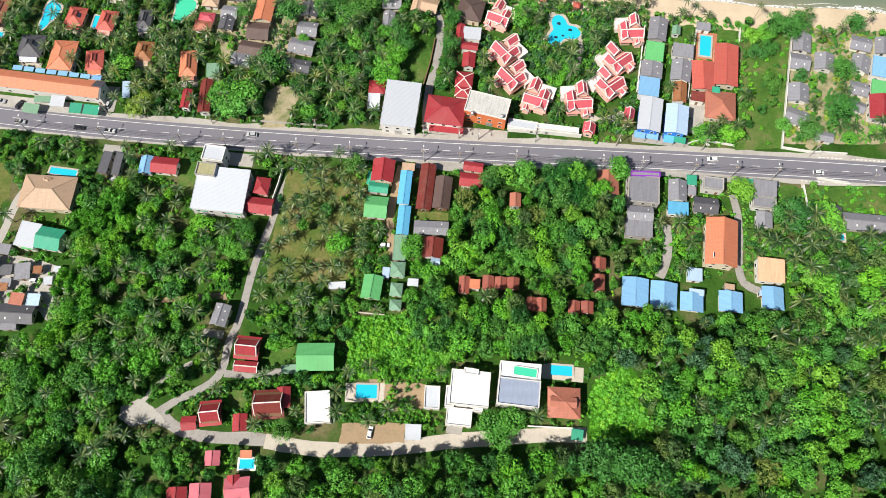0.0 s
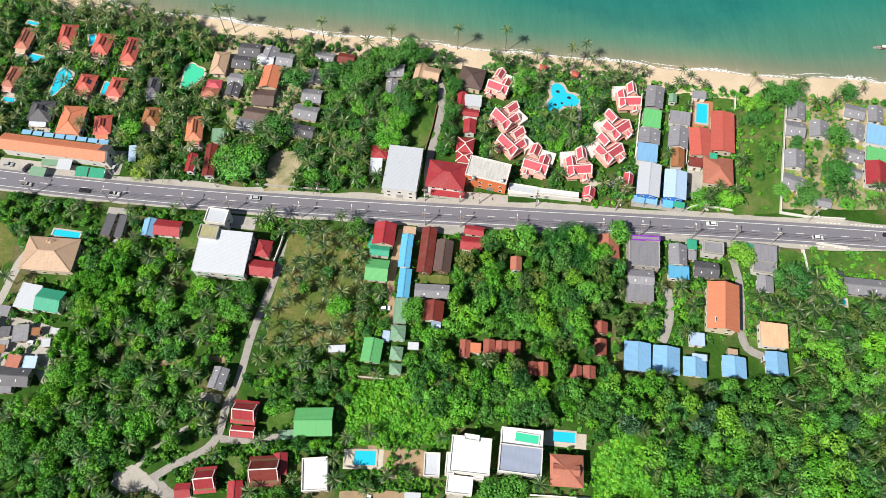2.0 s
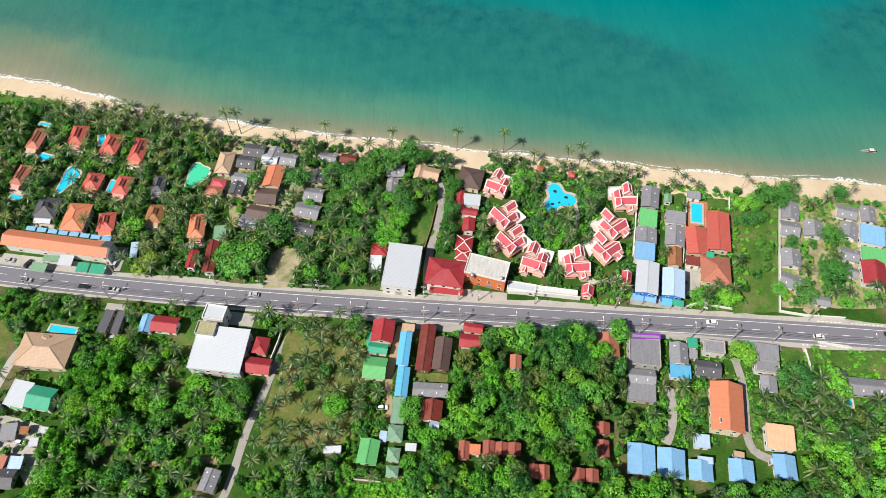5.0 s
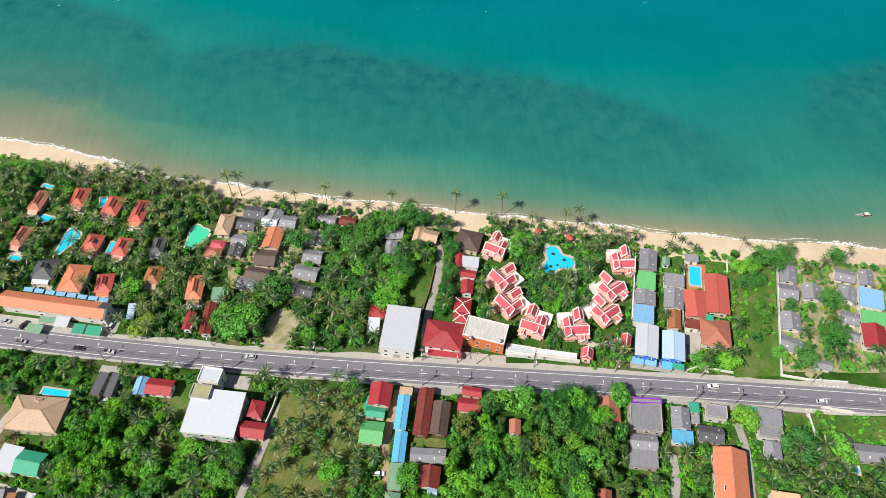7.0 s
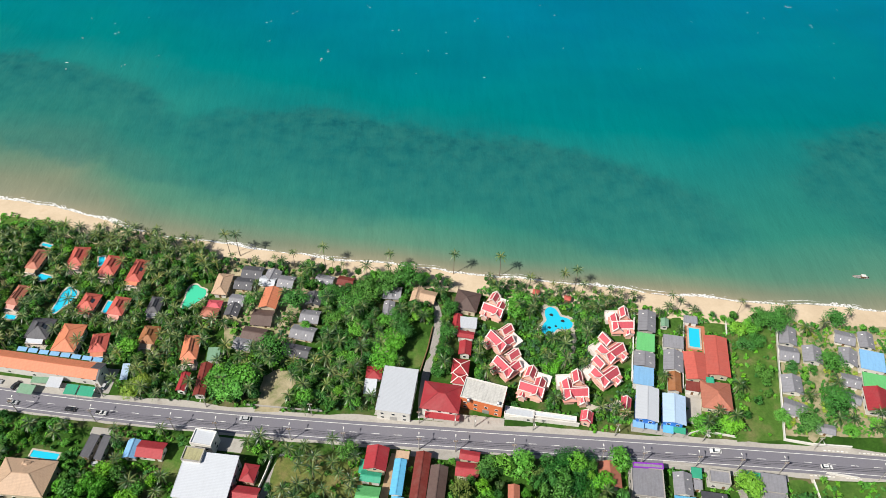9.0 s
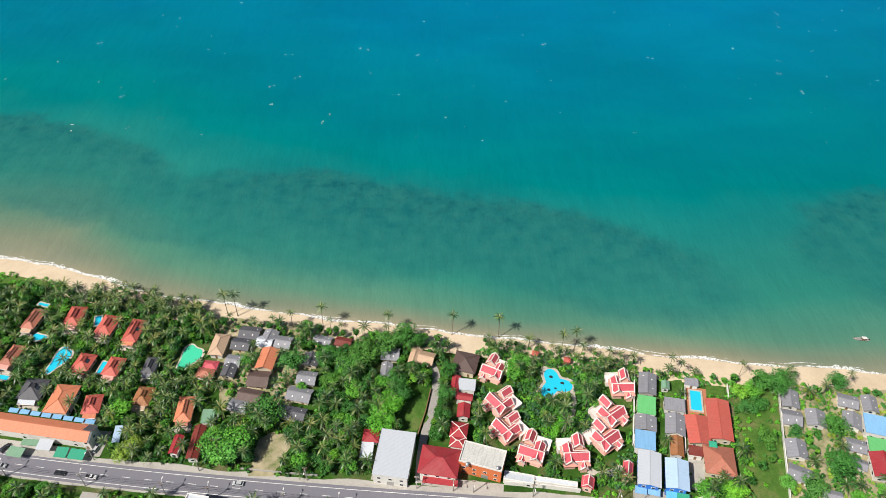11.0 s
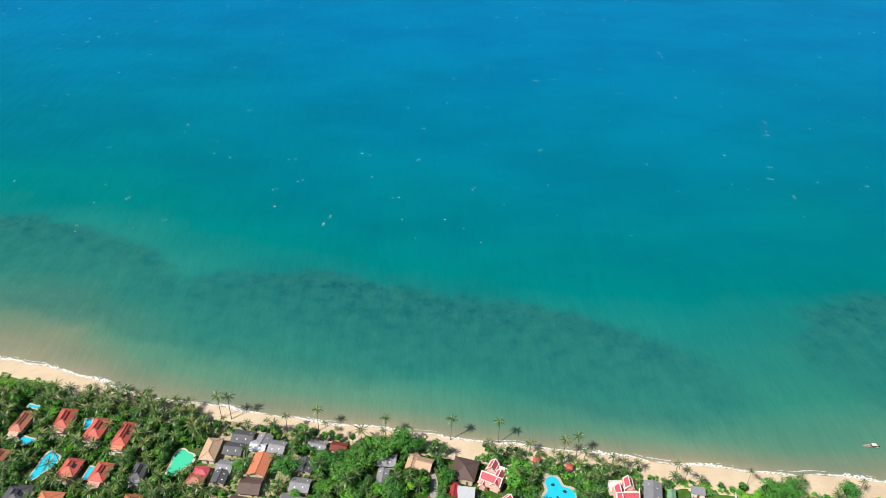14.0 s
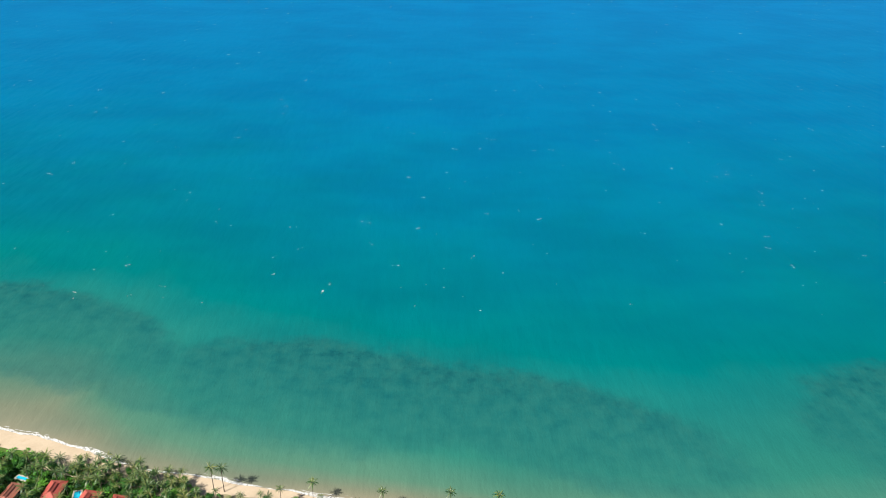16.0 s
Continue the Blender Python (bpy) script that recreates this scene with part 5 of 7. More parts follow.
house("gable", 59.5, 94.4, 5.2, 4.7, -5.9, 4, "brick", "wood", ridge="y")
house("gable", 58.7, 86.6, 4.5, 6.6, -4.9, 4, "brick", "wood", ridge="y")
house("shed", 12.0, 86.1, 3.8, 3.8, -3.8, 4, "orange")

# villas and red houses by the southern street
house("flat", -44.4, 40.2, 8.8, 11.1, 3.5, 4.5, "purewhite")
house("flat", -3.9, 43.7, 5.5, 8.0, -2.5, 4, "white")
house("shed", -10.5, 31.7, 5.4, 5.4, -2.8, 3, "white", "concrete")
house("flat", 9.5, 46.3, 13.9, 12.4, -5.9, 7.5, "purewhite", label="large white flat-roofed modern villa")
house("flat", 2.5, 43.8, 3.2, 7.2, -5.7, 6, "purewhite")
house("flat", 5.6, 36.8, 9.0, 6.1, -6.3, 4, "purewhite")
house("flat", 27.6, 52.5, 14.6, 5.9, -5.9, 7, "purewhite", label="white modern villa with roof terrace")
house("flat", 26.7, 44.8, 14.8, 9.4, -6.7, 7.6, "slateblue", label="white modern villa, grey-blue flat roof")
house("hip", 42.7, 41.5, 11.6, 10.9, -3.4, 5.5, "terracotta", "plaster", ridge="x")
awning(47.2, 30.8, 4.2, 3.7, -6.1, 2.4, "teal")
house("thai", -82.0, 38.1, 7.8, 8.9, 5.4, 4, "red", "wood", trim="trim", ridge="x")
house("gable", -89.5, 34.7, 5.4, 4.9, 4.4, 3.5, "red", ridge="x")
house("gable", -71.6, 34.9, 5.2, 6.1, 3.0, 3.5, "red", ridge="y")
house("thai", -61.7, 41.1, 11.3, 10.5, 3.2, 4.2, "darkred", "wood", trim="trim", ridge="x")
house("gable", -56.8, 43.6, 5.0, 7.6, 2.6, 4, "red", ridge="y")
house("gable", -79.9, 22.8, 5.3, 5.1, 2.0, 3.5, "pink", ridge="y")
house("shed", -68.5, 24.2, 3.9, 2.7, 0.5, 3, "orange")
house("gable", -70.1, 12.6, 8.7, 7.7, 5.8, 4, "pink", ridge="x")
house("gable", -71.6, 14.9, 4.2, 4.6, 5.4, 4.2, "red", ridge="y")
house("gable", -90.5, 9.4, 6.9, 7.8, 2.3, 4, "red", ridge="y")
house("gable", -82.6, 10.0, 7.5, 9.1, 2.3, 4, "pink", ridge="y")
pool(-154.1, 135.2, 11.1, 2.8, -8.2)
pool(-27.7, 46.4, 7.6, 4.9, -1.2, 0.15)
pool(43.2, 54.0, 8.1, 3.6, -4.2, 0.15)
pool(-68.5, 21.1, 5.2, 3.2, 0.7, 0.3, "pool", "whitepaint")
pool(154.3, 106.7, 5.7, 2.7, -6.7)
pool(29.3, 52.1, 8.1, 2.9, -9.2, 7.3, "poolgreen", "whitepaint", 0.3, "green rooftop pool of a white villa")
house("flat", 10.0, 52.1, 5.2, 2.1, -8.2, 8.2, "purewhite", label="white stair tower of a modern villa")
house("flat", 12.3, 40.0, 3.4, 3.2, -7.5, 5, "purewhite", label="white stair block of a modern villa")
pad(4.1, 33.8, 5.7, 5.0, -6.7, "concrete", "grey concrete drive of a white villa", "forecourt")
house("gable", 42.3, 41.5, 9.3, 3.6, -4.6, 7, "terracotta", "plaster", ridge="x", slope=0.5, label="raised ridge roof of a terracotta house")
house("hip", -155.8, 128.0, 3.3, 2.5, -9.1, 7.2, "tan", "cream", label="small tan dormer on a hipped roof")
skylight(104.0, 96.5, 7.1, 3.6, 2.2, -8)
awning(-95.3, 116.9, 6.4, 1.7, -8.6, 4.4, "teal")
awning(-81.5, 115.2, 5.9, 1.4, -6.3, 4.4, "teal")
house("shed", 95.2, 82.8, 5.3, 2.5, -7.2, 4, "paleblue")
house("shed", 107.1, 82.4, 2.7, 2.6, -13.3, 3.9, "blue")
house("shed", 120.3, 82.7, 2.3, 2.1, -9.9, 3.2, "paleblue")

# houses north of the road
villa(-194.9, 235.8, 6.9, 12.5, -7.8, 3.1, "terracotta", "tan", 0)
villa(-176.0, 238.1, 8.2, 12.2, -2.0, 3.1, "coral", "salmon", 0)
villa(-158.4, 232.7, 8.5, 12.0, -8.6, 3.1, "coral", "salmon", 0)
villa(-144.6, 229.5, 7.5, 14.0, -5.7, 3.1, "coral", "orange", 1)
villa(-195.2, 213.4, 6.3, 11.6, -9.9, 3.1, "terracotta", "salmon", -1)
villa(-161.1, 210.0, 8.3, 9.7, -9.2, 3.1, "coral", "coral", 1)
villa(-146.9, 207.8, 7.8, 10.4, -8.9, 3.1, "coral", "salmon", 0)
villa(-130.6, 208.7, 6.1, 9.4, -4.0, 3.1, "darkgrey", "grey", 0)
house("hip", -103.8, 209.9, 7.0, 5.0, -4.7, 2.6, "rose")
house("hip", -105.0, 205.4, 8.0, 5.9, -7.0, 2.6, "terracotta")
house("hip", -102.4, 221.3, 7.4, 12.9, -4.3, 3.6, "tan")
villa(-177.2, 194.1, 10.6, 11.3, -3.1, 3.6, "darkgrey", "white", 1)
house("hip", -162.2, 188.6, 10.6, 14.8, -3.7, 4.6, "orange")
villa(-148.7, 186.8, 7.7, 10.0, 5.9, 3.6, "coral", "orange", 0)
villa(-128.4, 191.8, 7.9, 9.7, -4.9, 3.1, "rust", "tan", 0)
villa(-108.4, 185.1, 7.3, 12.9, 3.2, 3.6, "orange", "terracotta", 0)
house("hip", -27.8, 173.6, 6.9, 6.4, -2.5, 3.1, "red")
house("gable", -165.6, 173.5, 47.4, 8.2, -8.1, 6, "orange", "plaster", ridge="x", slope=0.5, label="long white building with orange tile roof", shop=True)
house("gable", -143.3, 170.5, 4.3, 8.4, -8.7, 6, "darkgrey", "plaster", ridge="x", slope=0.5)
awning(-181.1, 183.3, 4.2, 2.1, -5.7, 3.0, "blue", "blue sheet lean-to behind a long building")
awning(-176.2, 182.6, 4.2, 2.1, -5.9, 3.0, "blue", "blue sheet lean-to behind a long building")
awning(-171.2, 181.8, 4.2, 2.0, -6.0, 3.0, "blue", "blue sheet lean-to behind a long building")
awning(-166.3, 181.1, 4.2, 2.0, -6.2, 3.0, "blue", "blue sheet lean-to behind a long building")
awning(-161.4, 180.4, 4.2, 2.0, -6.4, 3.0, "blue", "blue sheet lean-to behind a long building")
awning(-156.5, 179.7, 4.2, 2.0, -6.6, 3.0, "blue", "blue sheet lean-to behind a long building")
awning(-151.6, 179.0, 4.2, 2.0, -6.8, 3.0, "blue", "blue sheet lean-to behind a long building")
awning(-146.7, 178.3, 4.2, 2.0, -6.9, 3.0, "blue", "blue sheet lean-to behind a long building")
awning(-171.4, 163.2, 6.8, 4.2, -9.2, 3.0, "sage")
awning(-160.9, 166.7, 6.1, 4.8, -5.9, 3.0, "white")
awning(-152.8, 163.3, 5.1, 4.5, -4.9, 3.0, "teal")
awning(-146.2, 162.5, 6.7, 4.4, -7.3, 3.0, "teal")
awning(-167.5, 167.7, 6.9, 2.8, -2.8, 3.0, "sage")
house("shed", -97.7, 181.7, 5.1, 6.6, 3.6, 3.5, "sage")
house("gable", -99.4, 168.9, 5.1, 16.0, 0.5, 3.6, "darkred", ridge="y")
house("gable", -107.3, 167.6, 3.9, 9.1, -3.6, 3.6, "red", ridge="y")
awning(-133.3, 172.5, 3.1, 7.6, 4.1, 2.6, "paleblue")
house("gable", -89.7, 229.4, 10.1, 7.9, -7.7, 2.8, "darkgrey", "cream", slope=0.42)
house("gable", -92.5, 222.4, 8.9, 7.4, -6.8, 2.8, "darkgrey", "cream", slope=0.42)
house("gable", -80.2, 227.0, 7.2, 8.3, -11.9, 2.8, "grey", "cream", slope=0.42)
house("gable", -81.7, 224.1, 7.8, 6.5, -10.1, 2.8, "white", "cream", slope=0.42)
house("gable", -73.0, 223.9, 7.9, 7.4, -9.6, 2.8, "grey", "cream", slope=0.42)
house("gable", -80.3, 202.4, 9.7, 9.1, -4.4, 2.8, "brown", "cream", slope=0.42)
house("gable", -82.5, 193.2, 10.7, 7.3, -11.1, 2.8, "brown", "cream", slope=0.42)
house("gable", -86.3, 187.7, 8.3, 6.5, -9.5, 2.8, "grey", "cream", slope=0.42)
house("gable", -93.8, 212.4, 7.3, 6.7, -8.2, 2.8, "grey", "cream", slope=0.42)
house("gable", -94.7, 206.6, 6.6, 7.3, -7.3, 2.8, "darkgrey", "cream", slope=0.42)
house("gable", -54.9, 225.4, 8.8, 6.1, -12.8, 2.8, "grey", "cream", slope=0.42)
house("gable", -45.0, 224.8, 7.8, 5.5, -12.0, 2.8, "darkred", "cream", slope=0.42)
house("gable", -58.6, 213.8, 7.3, 7.8, -5.3, 2.8, "darkgrey", "cream", slope=0.42)
house("gable", -59.0, 203.4, 8.9, 7.5, -7.0, 2.8, "grey", "cream", slope=0.42)
house("gable", -60.9, 194.3, 11.1, 7.6, -12.3, 2.8, "grey", "cream", slope=0.42)
house("gable", -62.4, 184.5, 11.9, 6.6, -11.6, 2.8, "darkgrey", "cream", slope=0.42)
house("gable", -22.5, 218.0, 8.6, 7.6, -3.8, 2.8, "grey", "cream", slope=0.42)
house("gable", -23.8, 208.4, 5.3, 9.0, -3.8, 2.8, "grey", "cream", slope=0.42)
house("gable", -11.1, 217.1, 5.1, 8.6, -11.8, 2.8, "tan", "cream", slope=0.42)
house("gable", -5.8, 216.0, 7.5, 7.4, -15.5, 2.8, "tan", "cream", slope=0.42)
house("gable", -78.1, 212.1, 8.2, 12.1, -6.7, 5, "orange", "cream", ridge="y", slope=0.4)
house("hip", 12.2, 212.6, 11.3, 11.5, -13.9, 4.5, "brown", "cream")
house("shed", 12.6, 200.2, 7.5, 6.1, -6.4, 4, "white")
house("gable", 7.5, 200.5, 3.9, 9.1, -7.6, 4, "red")
house("gable", 11.4, 193.7, 7.4, 3.9, -8.6, 4, "red")
house("gable", 11.0, 186.4, 5.5, 7.3, -5.2, 4, "red")
house("hip", 8.9, 176.2, 7.4, 8.0, -7.1, 4.5, "red", trim="trim")
house("hip", 8.3, 170.4, 6.6, 5.5, -8.7, 4.5, "red", trim="trim")
house("shed", -17.2, 162.7, 14.2, 20.5, -7.6, 7, "white", "plaster", label="large shop hall with white metal roof", shop=True)
house("hip", 1.0, 160.1, 16.1, 13.2, -8.5, 6.5, "red", "plaster", label="shop building with red hipped tile roof", shop=True)
house("flat", 18.3, 161.8, 17.5, 9.7, -15.5, 8, "stained", "orangewall", label="orange two-storey shop, stained white roof", shop=True)
house("gable", 93.3, 202.5, 7.9, 11.9, -11.9, 4, "grey", "concrete", ridge="y", slope=0.3)
house("shed", 90.5, 190.7, 7.7, 9.3, -10.7, 4.2, "green")
house("gable", 88.3, 181.4, 9.1, 7.8, -10.5, 4.4, "grey", "concrete", ridge="y", slope=0.25)
house("shed", 86.3, 172.8, 8.3, 8.8, -9.7, 4.6, "blue")
house("gable", 84.7, 158.1, 9.4, 15.9, -11.2, 7, "white", "bluewall", ridge="y", slope=0.22, label="blue-walled shop, pale grey metal roof", shop=True)
house("gable", 95.2, 155.7, 9.3, 13.7, -10.5, 7, "paleblue", "bluewall", ridge="y", slope=0.22, label="blue-walled shop, pale blue metal roof", shop=True)
house("gable", 100.8, 181.0, 8.5, 10.7, -11.9, 4, "grey", ridge="y")
house("gable", 99.1, 170.5, 5.6, 9.7, -9.6, 4, "rust", ridge="y")
house("gable", 120.3, 184.0, 10.1, 21.0, -9.0, 4.2, "coral", "cream", ridge="y", slope=0.2)
house("gable", 109.9, 178.8, 9.5, 14.3, -4.9, 4, "coral", "cream", ridge="y", slope=0.2)
house("hip", 115.0, 163.9, 12.5, 13.4, -8.1, 4.5, "terracotta", "cream")
house("shed", 106.7, 168.8, 5.7, 4.6, -9.8, 3.4, "darkred")
house("shed", 113.8, 170.2, 3.1, 4.2, -8.7, 5, "teal")
house("gable", 155.4, 196.3, 7.6, 9.8, -13.5, 2.7, "grey", "plaster", slope=0.42, label="grey-roofed beach bungalow with white walls")
house("gable", 152.7, 186.6, 8.4, 8.1, -11.5, 2.7, "grey", "plaster", slope=0.42, label="grey-roofed beach bungalow with white walls")
house("gable", 163.1, 186.3, 8.3, 8.8, -12.6, 2.7, "grey", "plaster", slope=0.42, label="grey-roofed beach bungalow with white walls")
house("gable", 180.6, 195.8, 8.8, 7.3, -16.4, 2.7, "grey", "plaster", slope=0.42, label="grey-roofed beach bungalow with white walls")
house("gable", 178.4, 185.4, 7.9, 8.7, -20.5, 2.7, "grey", "plaster", slope=0.42, label="grey-roofed beach bungalow with white walls")
house("gable", 149.3, 170.8, 8.6, 9.1, -9.7, 2.7, "grey", "plaster", slope=0.42, label="grey-roofed beach bungalow with white walls")
house("gable", 146.6, 159.4, 9.4, 7.5, -24.9, 2.7, "grey", "plaster", slope=0.42, label="grey-roofed beach bungalow with white walls")
house("gable", 175.0, 173.1, 8.0, 6.7, -16.8, 2.7, "grey", "plaster", slope=0.42, label="grey-roofed beach bungalow with white walls")
house("gable", 172.0, 164.8, 8.2, 5.2, -25.1, 2.7, "grey", "plaster", slope=0.42, label="grey-roofed beach bungalow with white walls")
house("gable", 156.3, 150.1, 7.4, 4.6, -14.9, 2.7, "grey", "plaster", slope=0.42, label="grey-roofed beach bungalow with white walls")
house("gable", 189.8, 194.3, 6.7, 8.8, -11.8, 2.7, "grey", "plaster", slope=0.42, label="grey-roofed beach bungalow with white walls")
house("shed", 187.3, 182.5, 10.0, 9.9, -14.3, 4, "blue")
house("shed", 185.0, 172.0, 10.3, 8.0, -13.0, 3.5, "green")
house("gable", 181.5, 162.6, 9.8, 11.8, -11.1, 4.5, "red", ridge="y")
house("shed", 113.9, 204.9, 5.9, 4.1, -9.7, 2.6, "grey")
house("shed", 103.2, 191.9, 8.7, 6.7, -8.9, 3.2, "grey")
house("gable", 101.7, 202.8, 3.6, 4.7, -9.7, 2.8, "sage")
garden_wall([(90, 213), (86, 193), (82, 173)], 1.8)
garden_wall([(111, 204), (107, 187), (103, 169)], 1.6)
awning(-166.9, 92.2, 4.9, 4.1, -0.1, 2.5, "darkgrey")
awning(-165.8, 87.2, 4.0, 3.2, -1.7, 2.5, "grey")
awning(-147.4, 92.6, 2.7, 2.3, -5.3, 2.5, "white")
awning(-166.3, 85.4, 3.1, 3.2, -1.9, 2.5, "rust")
house("shed", -154.6, 92.3, 3.1, 3.0, 1.3, 2.8, "rust", "concrete")
house("shed", -161.1, 71.1, 6.0, 5.0, 1.0, 3, "grey", "concrete")
house("shed", -169.1, 100.6, 4.7, 4.2, -8.8, 3, "grey", "concrete")
house("shed", -40.0, 86.0, 6.2, 2.7, 2.4, 2.8, "white", "concrete")
house("gable", -2.9, 95.5, 3.7, 3.0, -5.6, 3, "paleblue", "concrete")
house("shed", -28.9, 166.7, 4.9, 7.3, -2.5, 3, "white", "concrete")
house("shed", -16.6, 101.1, 4.8, 10.1, -3.6, 3, "sage", "concrete")
awning(-11.4, 87.2, 4.1, 2.9, -3.3, 2.5, "white", "white slatted pergola on thin posts")
pad(-85.6, 67.9, 7.7, 3.1, -7.4, "concrete", "pale concrete yard of a green house", "forecourt")

# the resort
pavilion(24.0, 207.8, -25, 1.0, 1)
pavilion(25.6, 190.3, -50, 1.06, 1)
pavilion(27.8, 177.0, -50, 1.06, 1)
pavilion(38.5, 166.3, -20, 1.08, 1)
pavilion(56.5, 164.8, 4, 1.08, -1)
pavilion(71.1, 172.9, 36, 1.06, -1)
pavilion(75.5, 185.1, 36, 1.06, -1)
pavilion(81.6, 200.1, 2, 1.02, -1)
free_pool(52.4, 204.4, 6.0, 6.6, -20, 3, 0.36, 1.2, "pool", "bright blue free-form resort pool with small islands", ((-2.5, 3.2, 0.9), (3.2, 1.6, 0.9), (-1.6, -4.2, 0.8), (1.0, -2.4, 0.6)), 2.2)
free_pool(-174.6, 213.7, 3.2, 7.5, -15, 3, 0.2, 0.5, "pool", "bright blue free-form garden pool with pale coping")
free_pool(-115.5, 216.3, 4.2, 7.2, -15, 3, 0.2, 0.5, "poolgreen", "milky green free-form garden pool with pale coping")
free_pool(-189.7, 226.8, 3.4, 1.8, -10, 3, 0.2, 0.5, "pool", "bright blue free-form garden pool with pale coping")
pool(-153.1, 209.3, 3.1, 6.7, -4.7)
pool(-195.6, 202.8, 5.1, 2.3, -8.6)
pool(-165.6, 237.7, 2.8, 6.0, 14.9)
pool(-196.1, 247.8, 5.5, 1.6, -14.6)
pool(114.2, 196.2, 4.7, 10.5, -9.9, 0.5)
house("hip", 44.8, 219.9, 3.2, 3.0, -15.7, 2.8, "coral", "wood")
house("hip", 59.2, 216.4, 3.2, 2.9, -14.0, 2.8, "coral", "wood")
house("thai", 59.9, 153.3, 5.1, 5.3, -14.2, 4, "rose", "pinkwall", trim="trim", label="pink gate pavilion with rose tile roof")
house("thai", 76.8, 159.3, 4.2, 7.3, -13.1, 4, "rose", "pinkwall", trim="trim", label="pink porter lodge with rose tile roof")
garden_wall([(27, 154), (40, 153), (57, 151)], 2.6, "plaster", "white resort boundary wall with coping")
tank(11.9, 157.4, 7.95)
tank(23.9, 155.9, 7.95)
awning(1.3, 153.1, 14.1, 2.7, -6.6, 3.0, "red")
awning(80.6, 150.8, 4.6, 3.1, -10.7, 3.0, "blue")
awning(85.7, 150.2, 4.8, 3.1, -12.6, 3.0, "blue")
awning(92.2, 148.7, 4.1, 3.3, -10.2, 3.0, "sky")
awning(96.7, 148.3, 4.8, 2.8, -13.1, 3.0, "teal")
house("flat", 32.8, 155.5, 12.0, 3.8, -10.0, 3, "white", label="low white flat-roofed resort annexe")
house("flat", 47.4, 153.9, 17.0, 2.3, -7.9, 2.8, "white", label="low white flat-roofed resort annexe")
garden_wall([(153, 203), (146, 175), (139, 146)], 1.6)
garden_wall([(139, 146), (150, 144), (165, 143)], 1.5)
garden_wall([(109, 149), (120, 147)], 1.2)
garden_wall([(101, 148), (107, 150), (109, 147)], 1.2)
garden_wall([(131, 208), (129, 198)], 1.5)
garden_wall([(-65, 136), (-66, 130), (-69, 118)], 1.8)
garden_wall([(-32, 76), (-22, 75)], 0.8, "stone")
garden_wall([(30, 34), (49, 33)], 1.5)
garden_wall([(145, 129), (145, 121), (145, 119)], 1.0)
garden_wall([(151, 132), (163, 130)], 1.2)
garden_wall([(-80, 158.9), (-65, 157.6), (-48, 156.3)], 0.9, "concrete", "low grey concrete wall along the verge")
garden_wall([(-8.4, 176), (-5.4, 188), (-3.4, 200)], 1.1, "wood", "dark wooden fence beside the lane")
garden_wall([(154, 101), (161, 101)], 1.2)
garden_wall([(144, 109), (143, 102)], 0.8)

# vehicles and street poles
road_car(-176, -1, "carsilver", True)
road_car(-151, -1, "cardark", False)
road_car(-138, -1, "carwhite", True)
road_car(-79, 1, "carsilver", False)
road_car(110, 1, "carwhite", False)
road_car(152, -1, "carwhite", False)
road_car(181, 1, "cardark", False)
car(-178.0, 166.6, 60, "cardark", group="parked cars")
car(-186.5, 168.4, -10, "carsilver", group="parked cars")
car(-140.6, 167.0, 75, "carsilver", group="parked cars")
car(-25.9, 31.8, 80, "carwhite")
car(-22.9, 103.1, 0, "carwhite")
car(-155.9, 88.5, -10, "carwhite")
car(69.3, 159.4, -5, "carwhite")
car(-132.3, 131.8, 10, "carsilver")
for px in (-172.1, -139.1, -106.4, -88.2, -58.8, -37.3, -7.7, 6.7, 29.4, 63.8, 79.3, 100.3, 116.4, 132.7, 170.4):
    pole(px, road_y(px) - 5.6, 1)
for px in (-140.0, -96.0, -52.0, -8.0, 6.5, 14.5, 38.0, 71.0, 106.0, 150.0):
    pole(px, road_y(px) + 6.0, -1)
for dy, z in ((-6.6, 8.9), (-5.2, 8.9), (-5.6, 8.2)):
    wire((-172.1, -139.1, -106.4, -88.2, -58.8, -37.3, -7.7, 6.7, 29.4, 63.8, 79.3, 100.3, 116.4, 132.7, 170.4), dy, z)
boat(203.6, 234.1, 175)


# ---- vegetation ----
RND = random.Random(5)


def frond(bm, base, yaw, lift, length, droop, rnd, wide=0.36):
    """One feathered palm leaf: an arching rib with leaflets hanging to both sides."""
    seg = 12
    d = Vector((math.cos(yaw), math.sin(yaw), 0))
    s = Vector((-d.y, d.x, 0))
    rib = []
    for i in range(seg + 1):
        u = i / seg
        rib.append(bm.verts.new(base + d * (length * u * math.cos(lift * (1 - 0.3 * u))) + Vector((0, 0, length * (math.sin(lift) * u - droop * u * u)))))
    for i in range(1, seg):
        a, c = rib[i], rib[i + 1]
        w = wide * length * 0.36 * math.sin(math.pi * min(1, (i + 1.5) / (seg + 1.5))) ** 0.7
        for side in (-1, 1):
            tip = c.co + s * (side * w * rnd.uniform(0.8, 1.15)) + d * (0.5 * w) - Vector((0, 0, 0.3 * w))
            bm.faces.new((a, c, bm.verts.new(tip)))


